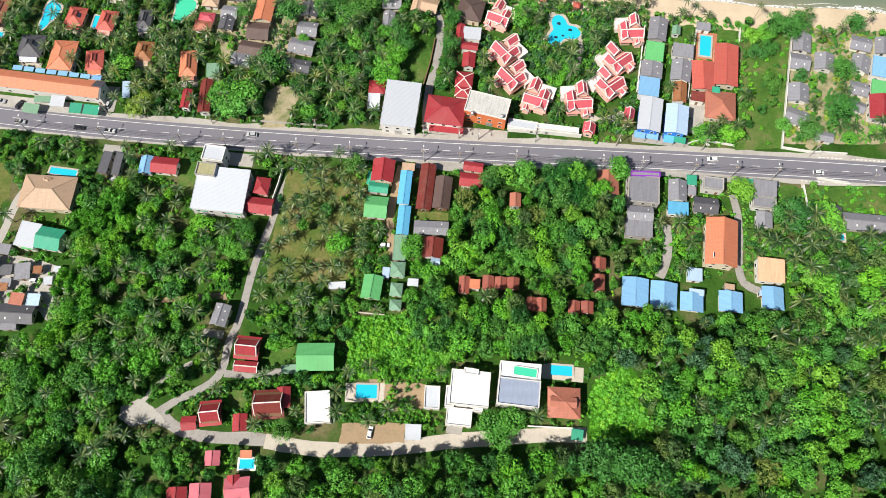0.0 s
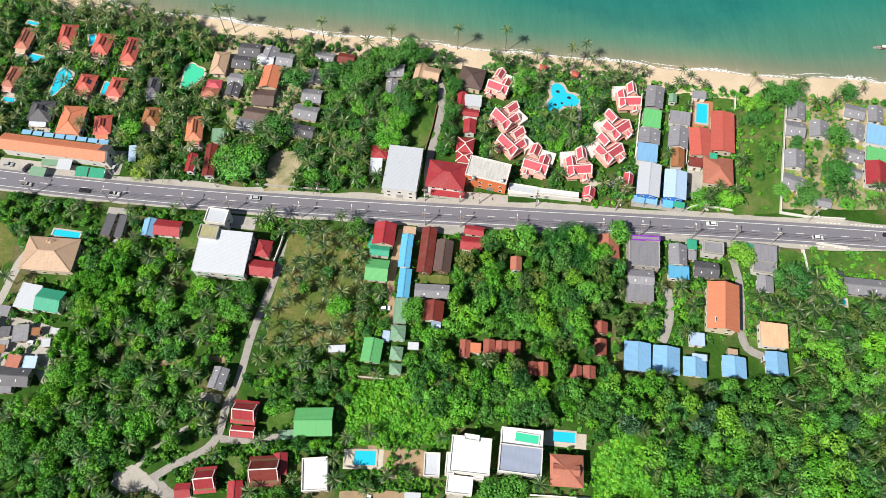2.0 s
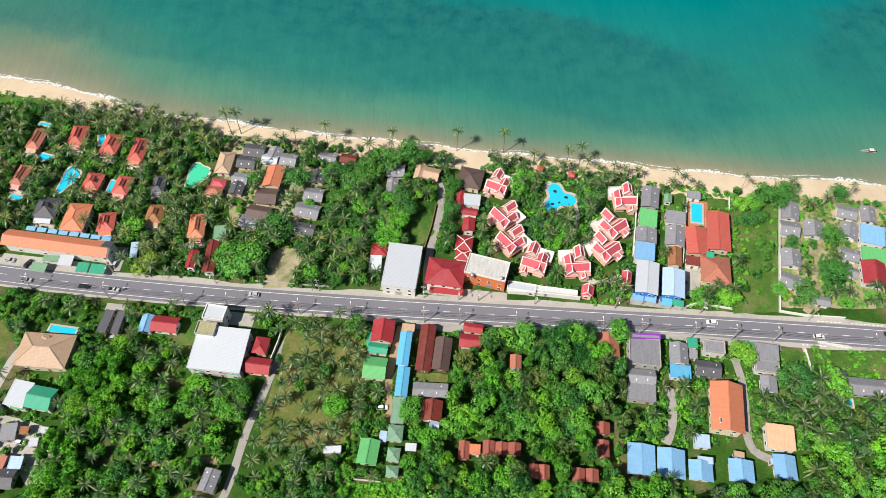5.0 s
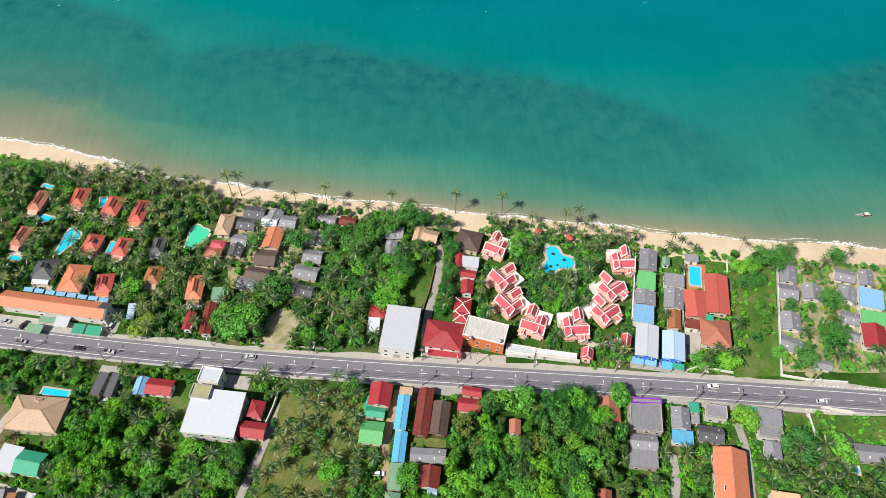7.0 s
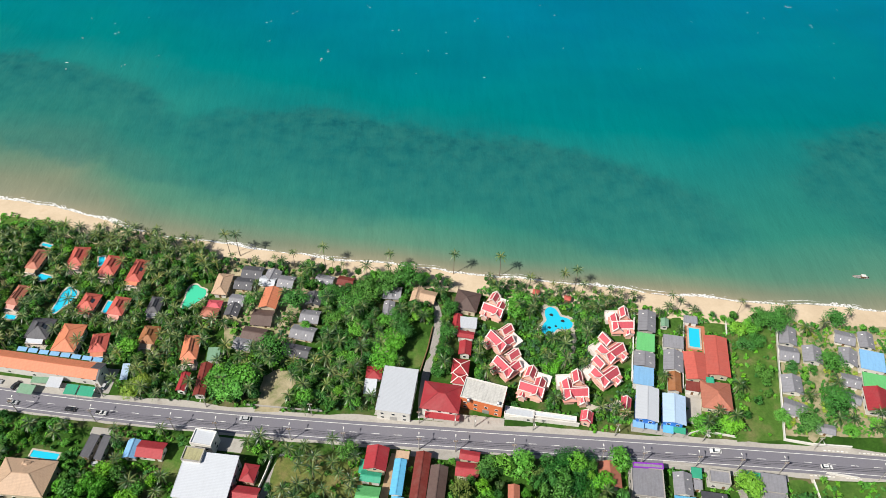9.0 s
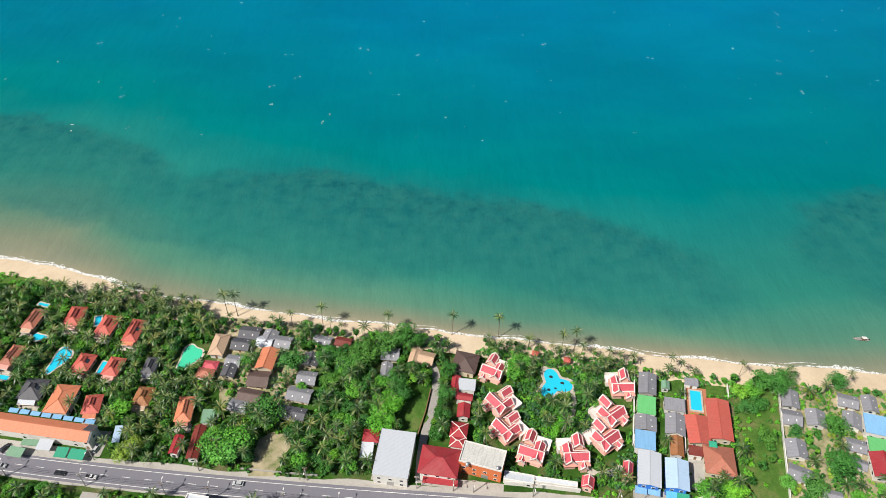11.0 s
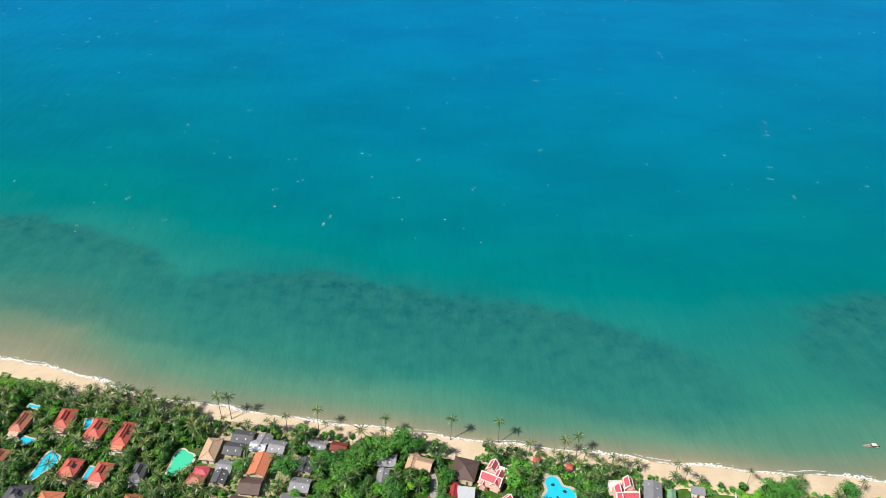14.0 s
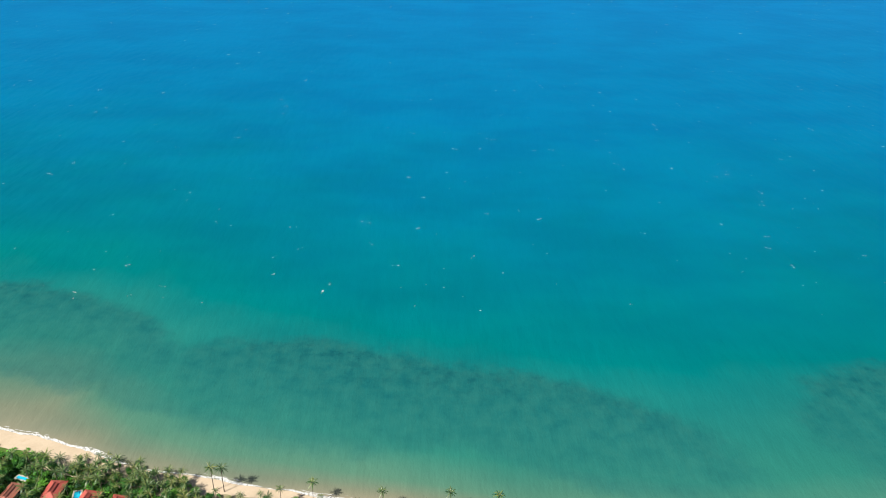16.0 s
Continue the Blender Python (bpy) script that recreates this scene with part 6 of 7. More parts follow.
def palm_meshes(seed, height, count, length):
    rnd = random.Random(seed)
    lean = Vector((rnd.uniform(-1, 1), rnd.uniform(-1, 1), 0)) * 0.05 * height
    pts = [tuple(lean * ((i / 5) ** 1.6) + Vector((0, 0, height * i / 5))) for i in range(6)]
    trunk = mesh_of("trunk", tube(pts, [0.26, 0.19, 0.17, 0.16, 0.15, 0.17], 6), M["bark"])
    bm = bmesh.new()
    top = Vector(pts[-1])
    for i in range(count):
        yaw = i * 2.399963 + rnd.uniform(-0.2, 0.2)
        lift = 1.1 - 1.5 * i / count + rnd.uniform(-0.12, 0.12)
        frond(bm, top, yaw, lift, length * rnd.uniform(0.85, 1.1), rnd.uniform(0.3, 0.5), rnd)
    return trunk, mesh_of("crown", bm, M["palm"])


def leaf_cloud(seed, lobes, leaves, size, spread=1.0, flat=0.75):
    """Points of a broadleaf crown as loose leaf clumps on several lobes, in a unit crown: arrays of corners."""
    rnd = np.random.RandomState(seed)
    centres = []
    for i in range(lobes):
        a = rnd.uniform(0, 2 * np.pi)
        r = spread * 0.67 * np.sqrt(rnd.uniform(0.02, 1))
        centres.append((r * np.cos(a), r * np.sin(a), flat * (0.75 - 0.75 * r * r) + rnd.uniform(-0.12, 0.12), rnd.uniform(0.25, 0.42)))
    quads = []
    for i in range(leaves):
        cx, cy, cz, cr = centres[i % lobes]
        v = rnd.normal(size=3)
        v /= np.linalg.norm(v)
        v[2] = abs(v[2]) * 1.0 - 0.25
        p = np.array((cx, cy, cz)) + v * cr * rnd.uniform(0.7, 1.12)
        nrm = v + rnd.normal(size=3) * 0.3
        nrm /= np.linalg.norm(nrm)
        t = np.cross(nrm, rnd.normal(size=3))
        t /= np.linalg.norm(t)
        b = np.cross(nrm, t)
        s = size * rnd.uniform(0.6, 1.4)
        quads.append([p - t * s - b * s * 0.5, p + t * s - b * s * 0.3, p + b * s * 0.9])
    return np.array(quads)


def cloud_mesh(name, quads, material, tones=None):
    """One mesh from arrays of three-cornered leaf clumps; tones: a number for each clump, the same over one crown."""
    k = len(quads)
    me = bpy.data.meshes.new(name)
    me.vertices.add(3 * k)
    me.vertices.foreach_set("co", quads.reshape(-1).astype(np.float32))
    me.loops.add(3 * k)
    me.loops.foreach_set("vertex_index", np.arange(3 * k, dtype=np.int32))
    me.polygons.add(k)
    me.polygons.foreach_set("loop_start", np.arange(0, 3 * k, 3, dtype=np.int32))
    me.update(calc_edges=True)
    me.materials.append(material)
    if tones is not None:
        me.attributes.new("crown", "FLOAT", "FACE").data.foreach_set("value", np.asarray(tones, dtype=np.float32))
    return me


CLOUDS = [leaf_cloud(20 + i, 13 + 2 * i, 780, 0.07, 1.0, 1.05) for i in range(6)]
SHRUBS = [leaf_cloud(60 + i, 5, 88, 0.172, 0.9, 0.6) for i in range(4)]


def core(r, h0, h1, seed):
    """The dense inside of a crown; its dark colour is painted shade."""
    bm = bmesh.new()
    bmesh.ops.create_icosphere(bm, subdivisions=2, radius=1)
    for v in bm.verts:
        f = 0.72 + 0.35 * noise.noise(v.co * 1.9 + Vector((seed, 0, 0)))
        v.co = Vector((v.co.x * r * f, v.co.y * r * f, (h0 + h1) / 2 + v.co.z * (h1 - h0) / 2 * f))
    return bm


PALMS = [palm_meshes(i, h, c, ln) for i, (h, c, ln) in enumerate(((9.8, 22, 4.0), (8.6, 21, 4.1), (7.0, 22, 4.0), (9.0, 20, 3.8), (5.0, 20, 3.7), (15.5, 20, 3.5)))]
PALM_COUNT, TREE_COUNT = [0], [0]
FAR_PALMS, STANDS = [], {"leaf": [], "leafdark": [], "leafbright": [], "leafyellow": [], "banana": [], "leafolive": [], "leafgrey": []}
CORES = []


def palm(x, y, kind=None, scale=1.0, label="coconut palm, slender grey trunk, drooping green fronds"):
    k = RND.randrange(5) if kind is None else kind
    s = scale * (1 if kind else RND.uniform(0.88, 1.12))
    m = pose(x, y, 0, 0, 0, RND.uniform(0, 360)) @ Matrix.Diagonal((s, s, s, 1))
    PALM_COUNT[0] += 1
    ob = thing("palm_tree", m, label, "palm tree", "coconut palms")
    part("trunk", PALMS[k][0], None, ob)
    part("crown", PALMS[k][1], None, ob)
    return ob


TREE_MESHES = {}


def tree(x, y, r, h, mat="leaf", label=""):
    """A broadleaf tree of its own: trunk with limbs, and a crown of leaf clumps round a dense core."""
    v = RND.randrange(5)
    key = (mat, v)
    if key not in TREE_MESHES:
        bm = tube([(0, 0, 0), (0.02, 0, 0.25), (0, 0.03, 0.55)], [0.07, 0.05, 0.035], 6)
        for i in range(4):
            a = i * 1.6 + v
            tube([(0, 0, 0.3 + 0.04 * i), (0.25 * math.cos(a), 0.25 * math.sin(a), 0.6), (0.45 * math.cos(a), 0.45 * math.sin(a), 0.75)], [0.035, 0.025, 0.012], 5, bm)
        trunk = mesh_of("trunk", bm, M["bark"])
        q = CLOUDS[v].copy()
        extra = leaf_cloud(120 + v, 16, 560, 0.062, 1.0, 0.95)
        q = np.concatenate([q, extra])
        if mat == "leafdark":
            q = leaf_cloud(200 + v, 26, 1500, 0.052, 1.05, 0.95)
        if mat == "leafdeep":
            q = leaf_cloud(300, 40, 9000, 0.028, 1.35, 0.85)
        q[:, :, 2] = 0.45 + 0.55 * q[:, :, 2]
        # the core inside the crown carries the painted inner shade
        TREE_MESHES[key] = (trunk, cloud_mesh("crown", q, M[mat]), mesh_of("inner_foliage", core(0.66, 0.4, 0.82, v), M["innershade"]))
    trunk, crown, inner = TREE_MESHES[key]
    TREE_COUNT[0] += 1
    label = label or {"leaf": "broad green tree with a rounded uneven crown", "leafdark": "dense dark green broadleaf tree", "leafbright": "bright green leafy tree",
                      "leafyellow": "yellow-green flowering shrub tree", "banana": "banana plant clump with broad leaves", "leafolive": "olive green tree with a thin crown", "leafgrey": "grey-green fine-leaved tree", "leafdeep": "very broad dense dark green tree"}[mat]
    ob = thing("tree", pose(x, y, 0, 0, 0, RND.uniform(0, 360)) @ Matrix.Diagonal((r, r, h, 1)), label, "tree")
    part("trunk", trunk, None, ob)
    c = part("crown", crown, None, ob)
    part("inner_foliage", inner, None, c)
    return ob


def stand(x, y, r, h, mat="leaf", shrub=False, base=0.45):
    """One crown added to a stretch of woodland."""
    q = (SHRUBS if shrub else CLOUDS)[RND.randrange(4 if shrub else 6)]
    a = RND.uniform(0, 6.28)
    c, s = math.cos(a), math.sin(a)
    o = np.empty_like(q)
    o[:, :, 0] = x + r * (c * q[:, :, 0] - s * q[:, :, 1])
    o[:, :, 1] = y + r * (s * q[:, :, 0] + c * q[:, :, 1])
    o[:, :, 2] = h * (base + (1 - base) * q[:, :, 2])
    STANDS[mat].append(o)
    if not shrub:
        CORES.append((x, y, r, h))


def far_palm(x, y, scale):
    FAR_PALMS.append((x, y, scale, RND.randrange(5), RND.uniform(0, 6.28)))


def free(x, y, r, beach=0.0):
    if abs(y - road_y(x)) < 6.5 + r or y > sand_y(x) - 1 + beach:
        return False
    if not is_clear(x, y, r):
        return False
    return not any(inside(x, y, ln) for ln in OPEN)


def grow(line, palms=0.0, trees=0.0, shrubs=0.0, low=4.0, high=9.0, rmin=2.4, rmax=4.5, mats=("leaf", "leafdark"), seed=1, shrub_mats=("leafbright", "leaf", "leafdark"), shrub_size=(1.1, 2.2), shrub_h=(1.2, 3.0), beach=0.0, palm_size=(0.65, 1.0)):
    """Fill a stretch of the plan: so many palms, trees and shrubs to a hundred square metres."""
    rnd = random.Random(seed)
    xs, ys = [p[0] for p in line], [p[1] for p in line]
    area = abs(sum(a[0] * c[1] - c[0] * a[1] for a, c in zip(line, line[1:] + line[:1]))) / 2

    def scatter(per, gap, clearance):
        got, cells, tries = 0, {}, 0
        want = int(per * area / 100)
        while got < want and tries < want * 14:
            tries += 1
            x, y = rnd.uniform(min(xs), max(xs)), rnd.uniform(min(ys), max(ys))
            if not inside(x, y, line) or not free(x, y, clearance, beach):
                continue
            cell = (int(x // gap), int(y // gap))
            if any((x - px) ** 2 + (y - py) ** 2 < gap * gap for i in (-1, 0, 1) for j in (-1, 0, 1) for px, py in cells.get((cell[0] + i, cell[1] + j), ())):
                continue
            cells.setdefault(cell, []).append((x, y))
            got += 1
            yield x, y

    for x, y in scatter(palms, 4.0, 1.3):
        near = PALM_COUNT[0] < 300
        (palm if near else far_palm)(x, y, *((None, rnd.uniform(*palm_size)) if near else (rnd.uniform(*palm_size),)))
    for x, y in scatter(trees, rmin * 1.3, rmin * 0.6):
        r, h = rnd.uniform(rmin, rmax), rnd.uniform(low, high)
        if not free(x, y, r * 0.7):
            r = rmin * 0.8
        mat = rnd.choice(mats)
        if TREE_COUNT[0] < 300 and rnd.random() < 0.3:
            tree(x, y, r, h, mat)
        else:
            stand(x, y, r, h, mat)
    for x, y in scatter(shrubs, 1.4, 0.4):
        stand(x, y, rnd.uniform(*shrub_size), rnd.uniform(*shrub_h), rnd.choice(shrub_mats), True, 0.05)


# woods, groves and gardens
palm(-103.8, 243.1, 5, 0.97, "tall coconut palm leaning over the beach")
palm(-99.0, 242.7, 5, 1.00, "tall coconut palm leaning over the beach")
palm(-100.1, 235.2, 5, 0.58, "tall coconut palm leaning over the beach")
palm(-79.1, 232.7, 5, 0.65, "tall coconut palm leaning over the beach")
palm(-70.8, 235.6, 5, 0.71, "tall coconut palm leaning over the beach")
palm(-56.3, 236.6, 5, 0.90, "tall coconut palm leaning over the beach")
palm(-52.0, 233.0, 5, 0.58, "tall coconut palm leaning over the beach")
palm(-46.6, 231.4, 5, 0.52, "tall coconut palm leaning over the beach")
palm(-24.5, 233.3, 5, 0.84, "tall coconut palm leaning over the beach")
palm(-24.9, 228.9, 5, 0.65, "tall coconut palm leaning over the beach")
palm(6.0, 232.8, 5, 0.90, "tall coconut palm leaning over the beach")
palm(28.2, 231.7, 5, 0.90, "tall coconut palm leaning over the beach")
palm(57.4, 223.1, 5, 0.84, "tall coconut palm leaning over the beach")
palm(63.6, 224.1, 5, 0.90, "tall coconut palm leaning over the beach")
palm(105.4, 212.6, 5, 0.71, "tall coconut palm leaning over the beach")
palm(109.4, 210.5, 5, 0.65, "tall coconut palm leaning over the beach")
palm(136.9, 209.8, 5, 0.65, "tall coconut palm leaning over the beach")
palm(157.3, 207.0, 5, 0.71, "tall coconut palm leaning over the beach")
palm(183.4, 204.8, 5, 0.71, "tall coconut palm leaning over the beach")
palm(-138.3, 247.6, 5, 0.84, "tall coconut palm leaning over the beach")
palm(-63.2, 226.0, 5, 0.58, "tall coconut palm leaning over the beach")
palm(-64.9, 222.5, 5, 0.58, "tall coconut palm leaning over the beach")
palm(-57.2, 230.5, 5, 0.52, "tall coconut palm leaning over the beach")
palm(98.3, 206.0, 5, 0.52, "tall coconut palm leaning over the beach")
palm(-132.0, 243.8, 5, 0.65, "tall coconut palm leaning over the beach")
palm(-151.6, 245.8, 5, 0.65, "tall coconut palm leaning over the beach")
tree(50.2, 125.6, 12, 11, "leafdeep", "very broad dense dark green roadside tree")
tree(-34.9, 136.5, 5, 8, "leafdark")
tree(70.2, 134.0, 6, 8, "leaf")
tree(31.6, 131.1, 7, 9, "leaf")
tree(19.3, 130.2, 6, 8, "leafdark")
tree(117.3, 124.5, 6.5, 8, "leaf")
tree(140.6, 112.8, 9, 9, "leafdark")
tree(148.0, 111.6, 9, 9, "leaf")
tree(135.3, 114.0, 8, 9, "leafdark")
tree(-11.6, 99.9, 6, 9, "leaf")
tree(61.4, 123.7, 6, 9, "leafbright")
tree(163.5, 100.1, 7, 8, "leafdark")
tree(17.0, 34.4, 6, 8, "leaf")
tree(24.0, 35.3, 6, 8, "leaf")
tree(18.9, 29.5, 6, 8, "leaf")
tree(-40.0, 102.7, 6, 7, "leafbright")
tree(-56.2, 32.5, 5, 7, "leafdark")
tree(-15.1, 225.5, 8, 12, "leafdark")
tree(-33.6, 215.8, 8, 10, "leafdark")
tree(-39.6, 209.0, 8, 10, "leafdark")
tree(-24.7, 221.1, 8, 10, "leafdark")
tree(-67.0, 210.8, 7.5, 9, "leafdark")
tree(-50.6, 214.9, 6.5, 8, "leafdark")
tree(-71.9, 183.3, 9, 10, "leafdark")
tree(-85.3, 162.9, 8, 10, "leaf")
tree(-81.6, 168.6, 8, 10, "leaf")
tree(-90.6, 165.6, 8, 10, "leaf")
tree(-127.4, 163.1, 5.5, 6, "leafyellow")
tree(-124.8, 166.7, 5.5, 6, "leafyellow")
tree(-134.9, 183.3, 6, 8, "leaf")
tree(143.9, 203.8, 7, 9, "leafdark")
tree(154.6, 205.5, 7, 9, "leafdark")
tree(150.2, 201.6, 7, 9, "leafdark")
tree(168.8, 181.2, 7, 8, "leafdark")
tree(179.4, 205.2, 6, 7, "leafdark")
tree(164.7, 161.2, 9, 8, "leafdark")
tree(151.8, 179.3, 4, 5, "leafdark")
tree(149.6, 153.3, 7, 7, "leafdark")
tree(109.9, 150.8, 5, 5, "leaf")
tree(116.9, 150.9, 5, 5, "leaf")
tree(105.4, 151.3, 5, 5, "leaf")
tree(118.9, 150.6, 5, 6, "leafbright")
tree(-22.8, 184.4, 7, 9, "leafbright")
tree(-23.7, 178.4, 7, 9, "leafbright")
tree(-20.6, 189.0, 7, 9, "leafbright")
tree(-17.0, 193.7, 6, 9, "leafdark")
tree(-18.6, 201.6, 6, 9, "leafdark")
tree(1.9, 181.7, 5, 9, "leafdark")
tree(3.1, 193.9, 5, 9, "leafdark")
tree(4.3, 206.8, 5, 9, "leafdark")
tree(34.1, 208.2, 6, 7, "leaf")
tree(37.0, 213.2, 6, 7, "leaf")
tree(51.2, 182.1, 5, 6, "leafbright")
tree(47.1, 177.6, 5, 6, "leafbright")
tree(-87.0, 212.0, 5, 6, "leafdark")
tree(-60.7, 198.5, 3, 4, "leaf")
tree(140.1, 155.2, 4, 5, "leaf")
tree(166.1, 148.9, 4, 5, "leaf")
tree(177.5, 151.6, 4, 5, "leaf")
tree(138.7, 176.2, 5, 5, "leafdark")
tree(141.0, 194.4, 5, 5, "leafdark")
tree(135.1, 191.2, 5, 5, "leafdark")
tree(139.7, 200.3, 5, 6, "leaf")
tree(134.2, 198.6, 5, 6, "leaf")
tree(52.6, 21.5, 8, 17, "leafdark")
tree(58.7, 22.1, 8, 17, "leafdark")
tree(64.3, 20.2, 8, 17, "leafdark")
tree(69.3, 17.9, 8, 17, "leafdark")
tree(-138.4, 20.7, 7, 15, "leafdark")
tree(-117.4, 9.8, 7, 15, "leafdark")
tree(-125.9, 15.2, 7, 15, "leafdark")
grow([(-224, 259), (-192, 258), (-177, 253), (-116, 247), (-108, 243), (-99, 200), (-112, 150), (-127, 163), (-196, 186)], palms=2.3, trees=1.6, shrubs=10, low=3, high=6, rmin=2.0, rmax=3.4, mats=("leaf", "leafdark", "leafdark"), shrub_mats=("leaf", "leafdark", "leafdark", "leafgrey"), seed=1)
grow([(-178, 261), (-158, 258), (-137, 253), (-116, 249), (-113, 237), (-168, 244)], palms=6.5, shrubs=6.0, beach=16.0, palm_size=(0.6, 0.9), trees=2.5, low=3.5, high=6, rmin=2, rmax=3, mats=("leafdark",), seed=2)
grow([(18, 229), (45, 226), (71, 222), (91, 217), (87, 202), (67, 209), (58, 217), (39, 220), (23, 223)], palms=5.0, shrubs=15.0, trees=2.5, low=2.5, high=4.5, rmin=1.6, rmax=2.4, mats=("leafdark",), shrub_mats=("leafdark", "leafdark", "leaf"), beach=5.0, palm_size=(0.5, 0.8), seed=3)
grow([(36, 218), (73, 212), (70, 186), (53, 174), (40, 186)], palms=1.4, trees=0.9, shrubs=13, low=2.5, high=4.5, rmin=1.5, rmax=2.6, mats=("leaf", "leafdark", "leafdark"), shrub_mats=("leaf", "leafdark", "leafdark", "leafgrey"), seed=4)
grow([(18, 218), (27, 177), (54, 160), (79, 163), (86, 199), (82, 152), (28, 159), (15, 174)], palms=0.5, trees=2.65, shrubs=14.4, low=2.5, high=4.5, rmin=1.5, rmax=2.6, shrub_mats=("leaf", "leafdark", "leafdark", "leafgrey"), seed=5)
grow([(-100, 184), (-81, 184), (-55, 182), (-47, 201), (-22, 204), (-15, 179), (-27, 173), (-26, 158), (-52, 155), (-114, 158)], palms=2.3, trees=2.2, shrubs=10, low=4, high=8, rmin=2.5, rmax=4.5, mats=("leaf", "leafdark", "leafdark"), shrub_mats=("leaf", "leafdark", "leafdark", "leafgrey"), seed=6)
grow([(-67, 233), (4, 227), (4, 174), (-3, 175), (-1, 201), (-22, 204), (-57, 200)], palms=1.3, trees=3.6, shrubs=10, low=4, high=8, rmin=2.4, rmax=4.2, mats=("leaf", "leafdark", "leafdark"), shrub_mats=("leaf", "leafdark", "leafdark", "leafgrey"), seed=7)
grow([(-107, 242), (-61, 235), (-56, 185), (-96, 187)], palms=0.5, trees=0.55, shrubs=4.8, low=3, high=5, rmin=1.5, rmax=2.5, shrub_mats=("leaf", "leafdark", "leafdark", "leafgrey"), seed=8)
grow([(156, 206), (204, 204), (195, 148), (141, 149)], palms=0.4, trees=1.2, shrubs=11.0, low=2.5, high=4.5, rmin=1.5, rmax=2.8, shrub_mats=("leaf", "leafdark", "leafdark", "leafyellow"), shrub_size=(1.0, 2.2), seed=9)
grow([(132, 206), (153, 205), (139, 148), (120, 146)], trees=0.3, shrubs=1.6, low=3, high=5, rmin=2, rmax=3, shrub_mats=("leafbright", "leafbright", "leaf"), seed=10)
grow([(101, 212), (113, 211), (109, 187), (97, 187)], palms=0.8, shrubs=4.8, seed=11)
grow([(62, 152), (75, 151), (74, 149), (62, 149)], shrubs=16.0, seed=12)
grow([(18, 225), (91, 217), (81, 152), (28, 158), (15, 174)], palms=0.35, trees=0.5, shrubs=12, low=2, high=4.5, rmin=1.4, rmax=2.4, mats=("leaf", "leafdark", "leafdark"), shrub_size=(1.2, 2.3), shrub_mats=("leaf", "leafdark", "leafdark", "leafgrey"), seed=70)
grow([(133, 209), (143, 208), (133, 175), (124, 146), (120, 146)], trees=1.2, shrubs=7, low=3, high=6, rmin=1.8, rmax=3.2, mats=("leaf", "leafdark"), seed=71)
grow([(139, 193), (153, 203), (143, 164), (132, 164)], trees=0.5, shrubs=5, low=2, high=4, rmin=1.6, rmax=2.8, mats=("leaf", "leafdark"), seed=72)
grow([(-63, 140), (-32, 140), (-28, 95), (-37, 84), (-52, 77), (-76, 79), (-69, 100)], palms=2.3, trees=0.18, shrubs=1.9, seed=21)
grow([(-147, 129), (-124, 133), (-101, 125), (-77, 116), (-69, 113), (-76, 84), (-86, 79), (-110, 66), (-142, 66), (-142, 93)], palms=1.1, trees=2.2, shrubs=7.0, low=5, high=10, rmin=2.6, rmax=5.4, mats=("leaf", "leaf", "leafdark", "leafbright", "leafbright"), seed=22)
grow([(-165, 66), (-110, 66), (-86, 79), (-81, 66), (-83, 53), (-111, 41), (-115, 20), (-96, 10), (-93, -11), (-186, -11), (-207, 66)], palms=1.1, trees=2.6, shrubs=6.0, low=5, high=10, rmin=2.8, rmax=6.0, mats=("leaf", "leaf", "leafdark", "leafbright"), seed=23)
grow([(-184, 152), (-148, 149), (-135, 129), (-146, 112), (-153, 116), (-180, 134)], palms=0.4, trees=2.65, shrubs=9.6, low=3, high=6, rmin=2, rmax=3.2, seed=24)
grow([(-133, 148), (-98, 143), (-99, 124), (-124, 131)], palms=0.9, trees=1.09, shrubs=11.2, low=3, high=5, rmin=1.8, rmax=2.8, seed=25)
grow([(-77, 146), (-61, 143), (-64, 136), (-66, 131), (-77, 135)], palms=2.2, trees=1.82, shrubs=6.4, low=4, high=6, rmin=2, rmax=3, seed=26)
grow([(4, 131), (74, 134), (70, 90), (60, 75), (25, 72), (3, 93)], palms=0.12, trees=3.0, shrubs=4.8, low=6, high=14, rmin=2.9, rmax=6.0, mats=("leaf", "leaf", "leafdark", "leafdark", "leafbright", "leafolive"), seed=27)
grow([(-73, 75), (-37, 84), (-31, 75), (-37, 66), (-38, 49), (-64, 47), (-68, 66)], palms=0.8, trees=3.54, shrubs=8.0, low=4, high=8, rmin=2.2, rmax=4, mats=("leaf", "leafdark", "leafbright"), seed=28)
grow([(-36, 74), (-14, 75), (3, 62), (0, 52), (-34, 52)], trees=0.64, shrubs=30.0, low=2.5, high=4, rmin=2, rmax=3, mats=("leafbright",), shrub_mats=("leafbright",), shrub_size=(1.4, 2.6), shrub_h=(0.8, 1.8), seed=29)
grow([(-18, 96), (8, 97), (10, 81), (65, 75), (66, 57), (53, 49), (37, 57), (20, 58), (3, 57), (-14, 72)], palms=0.15, trees=3.0, shrubs=7.0, low=5, high=11, rmin=2.8, rmax=5.6, mats=("leaf", "leafdark", "leafbright"), seed=30)
grow([(57, 75), (131, 76), (134, 93), (173, 104), (224, 104), (192, -11), (71, -11), (75, 29), (70, 57), (55, 53)], palms=0.45, trees=2.7, shrubs=5.0, low=5, high=15, rmin=3.0, rmax=6.6, mats=("leaf", "leafdark", "leaf", "leafbright", "leafdark", "leafolive", "leaf", "leafgrey"), seed=31)
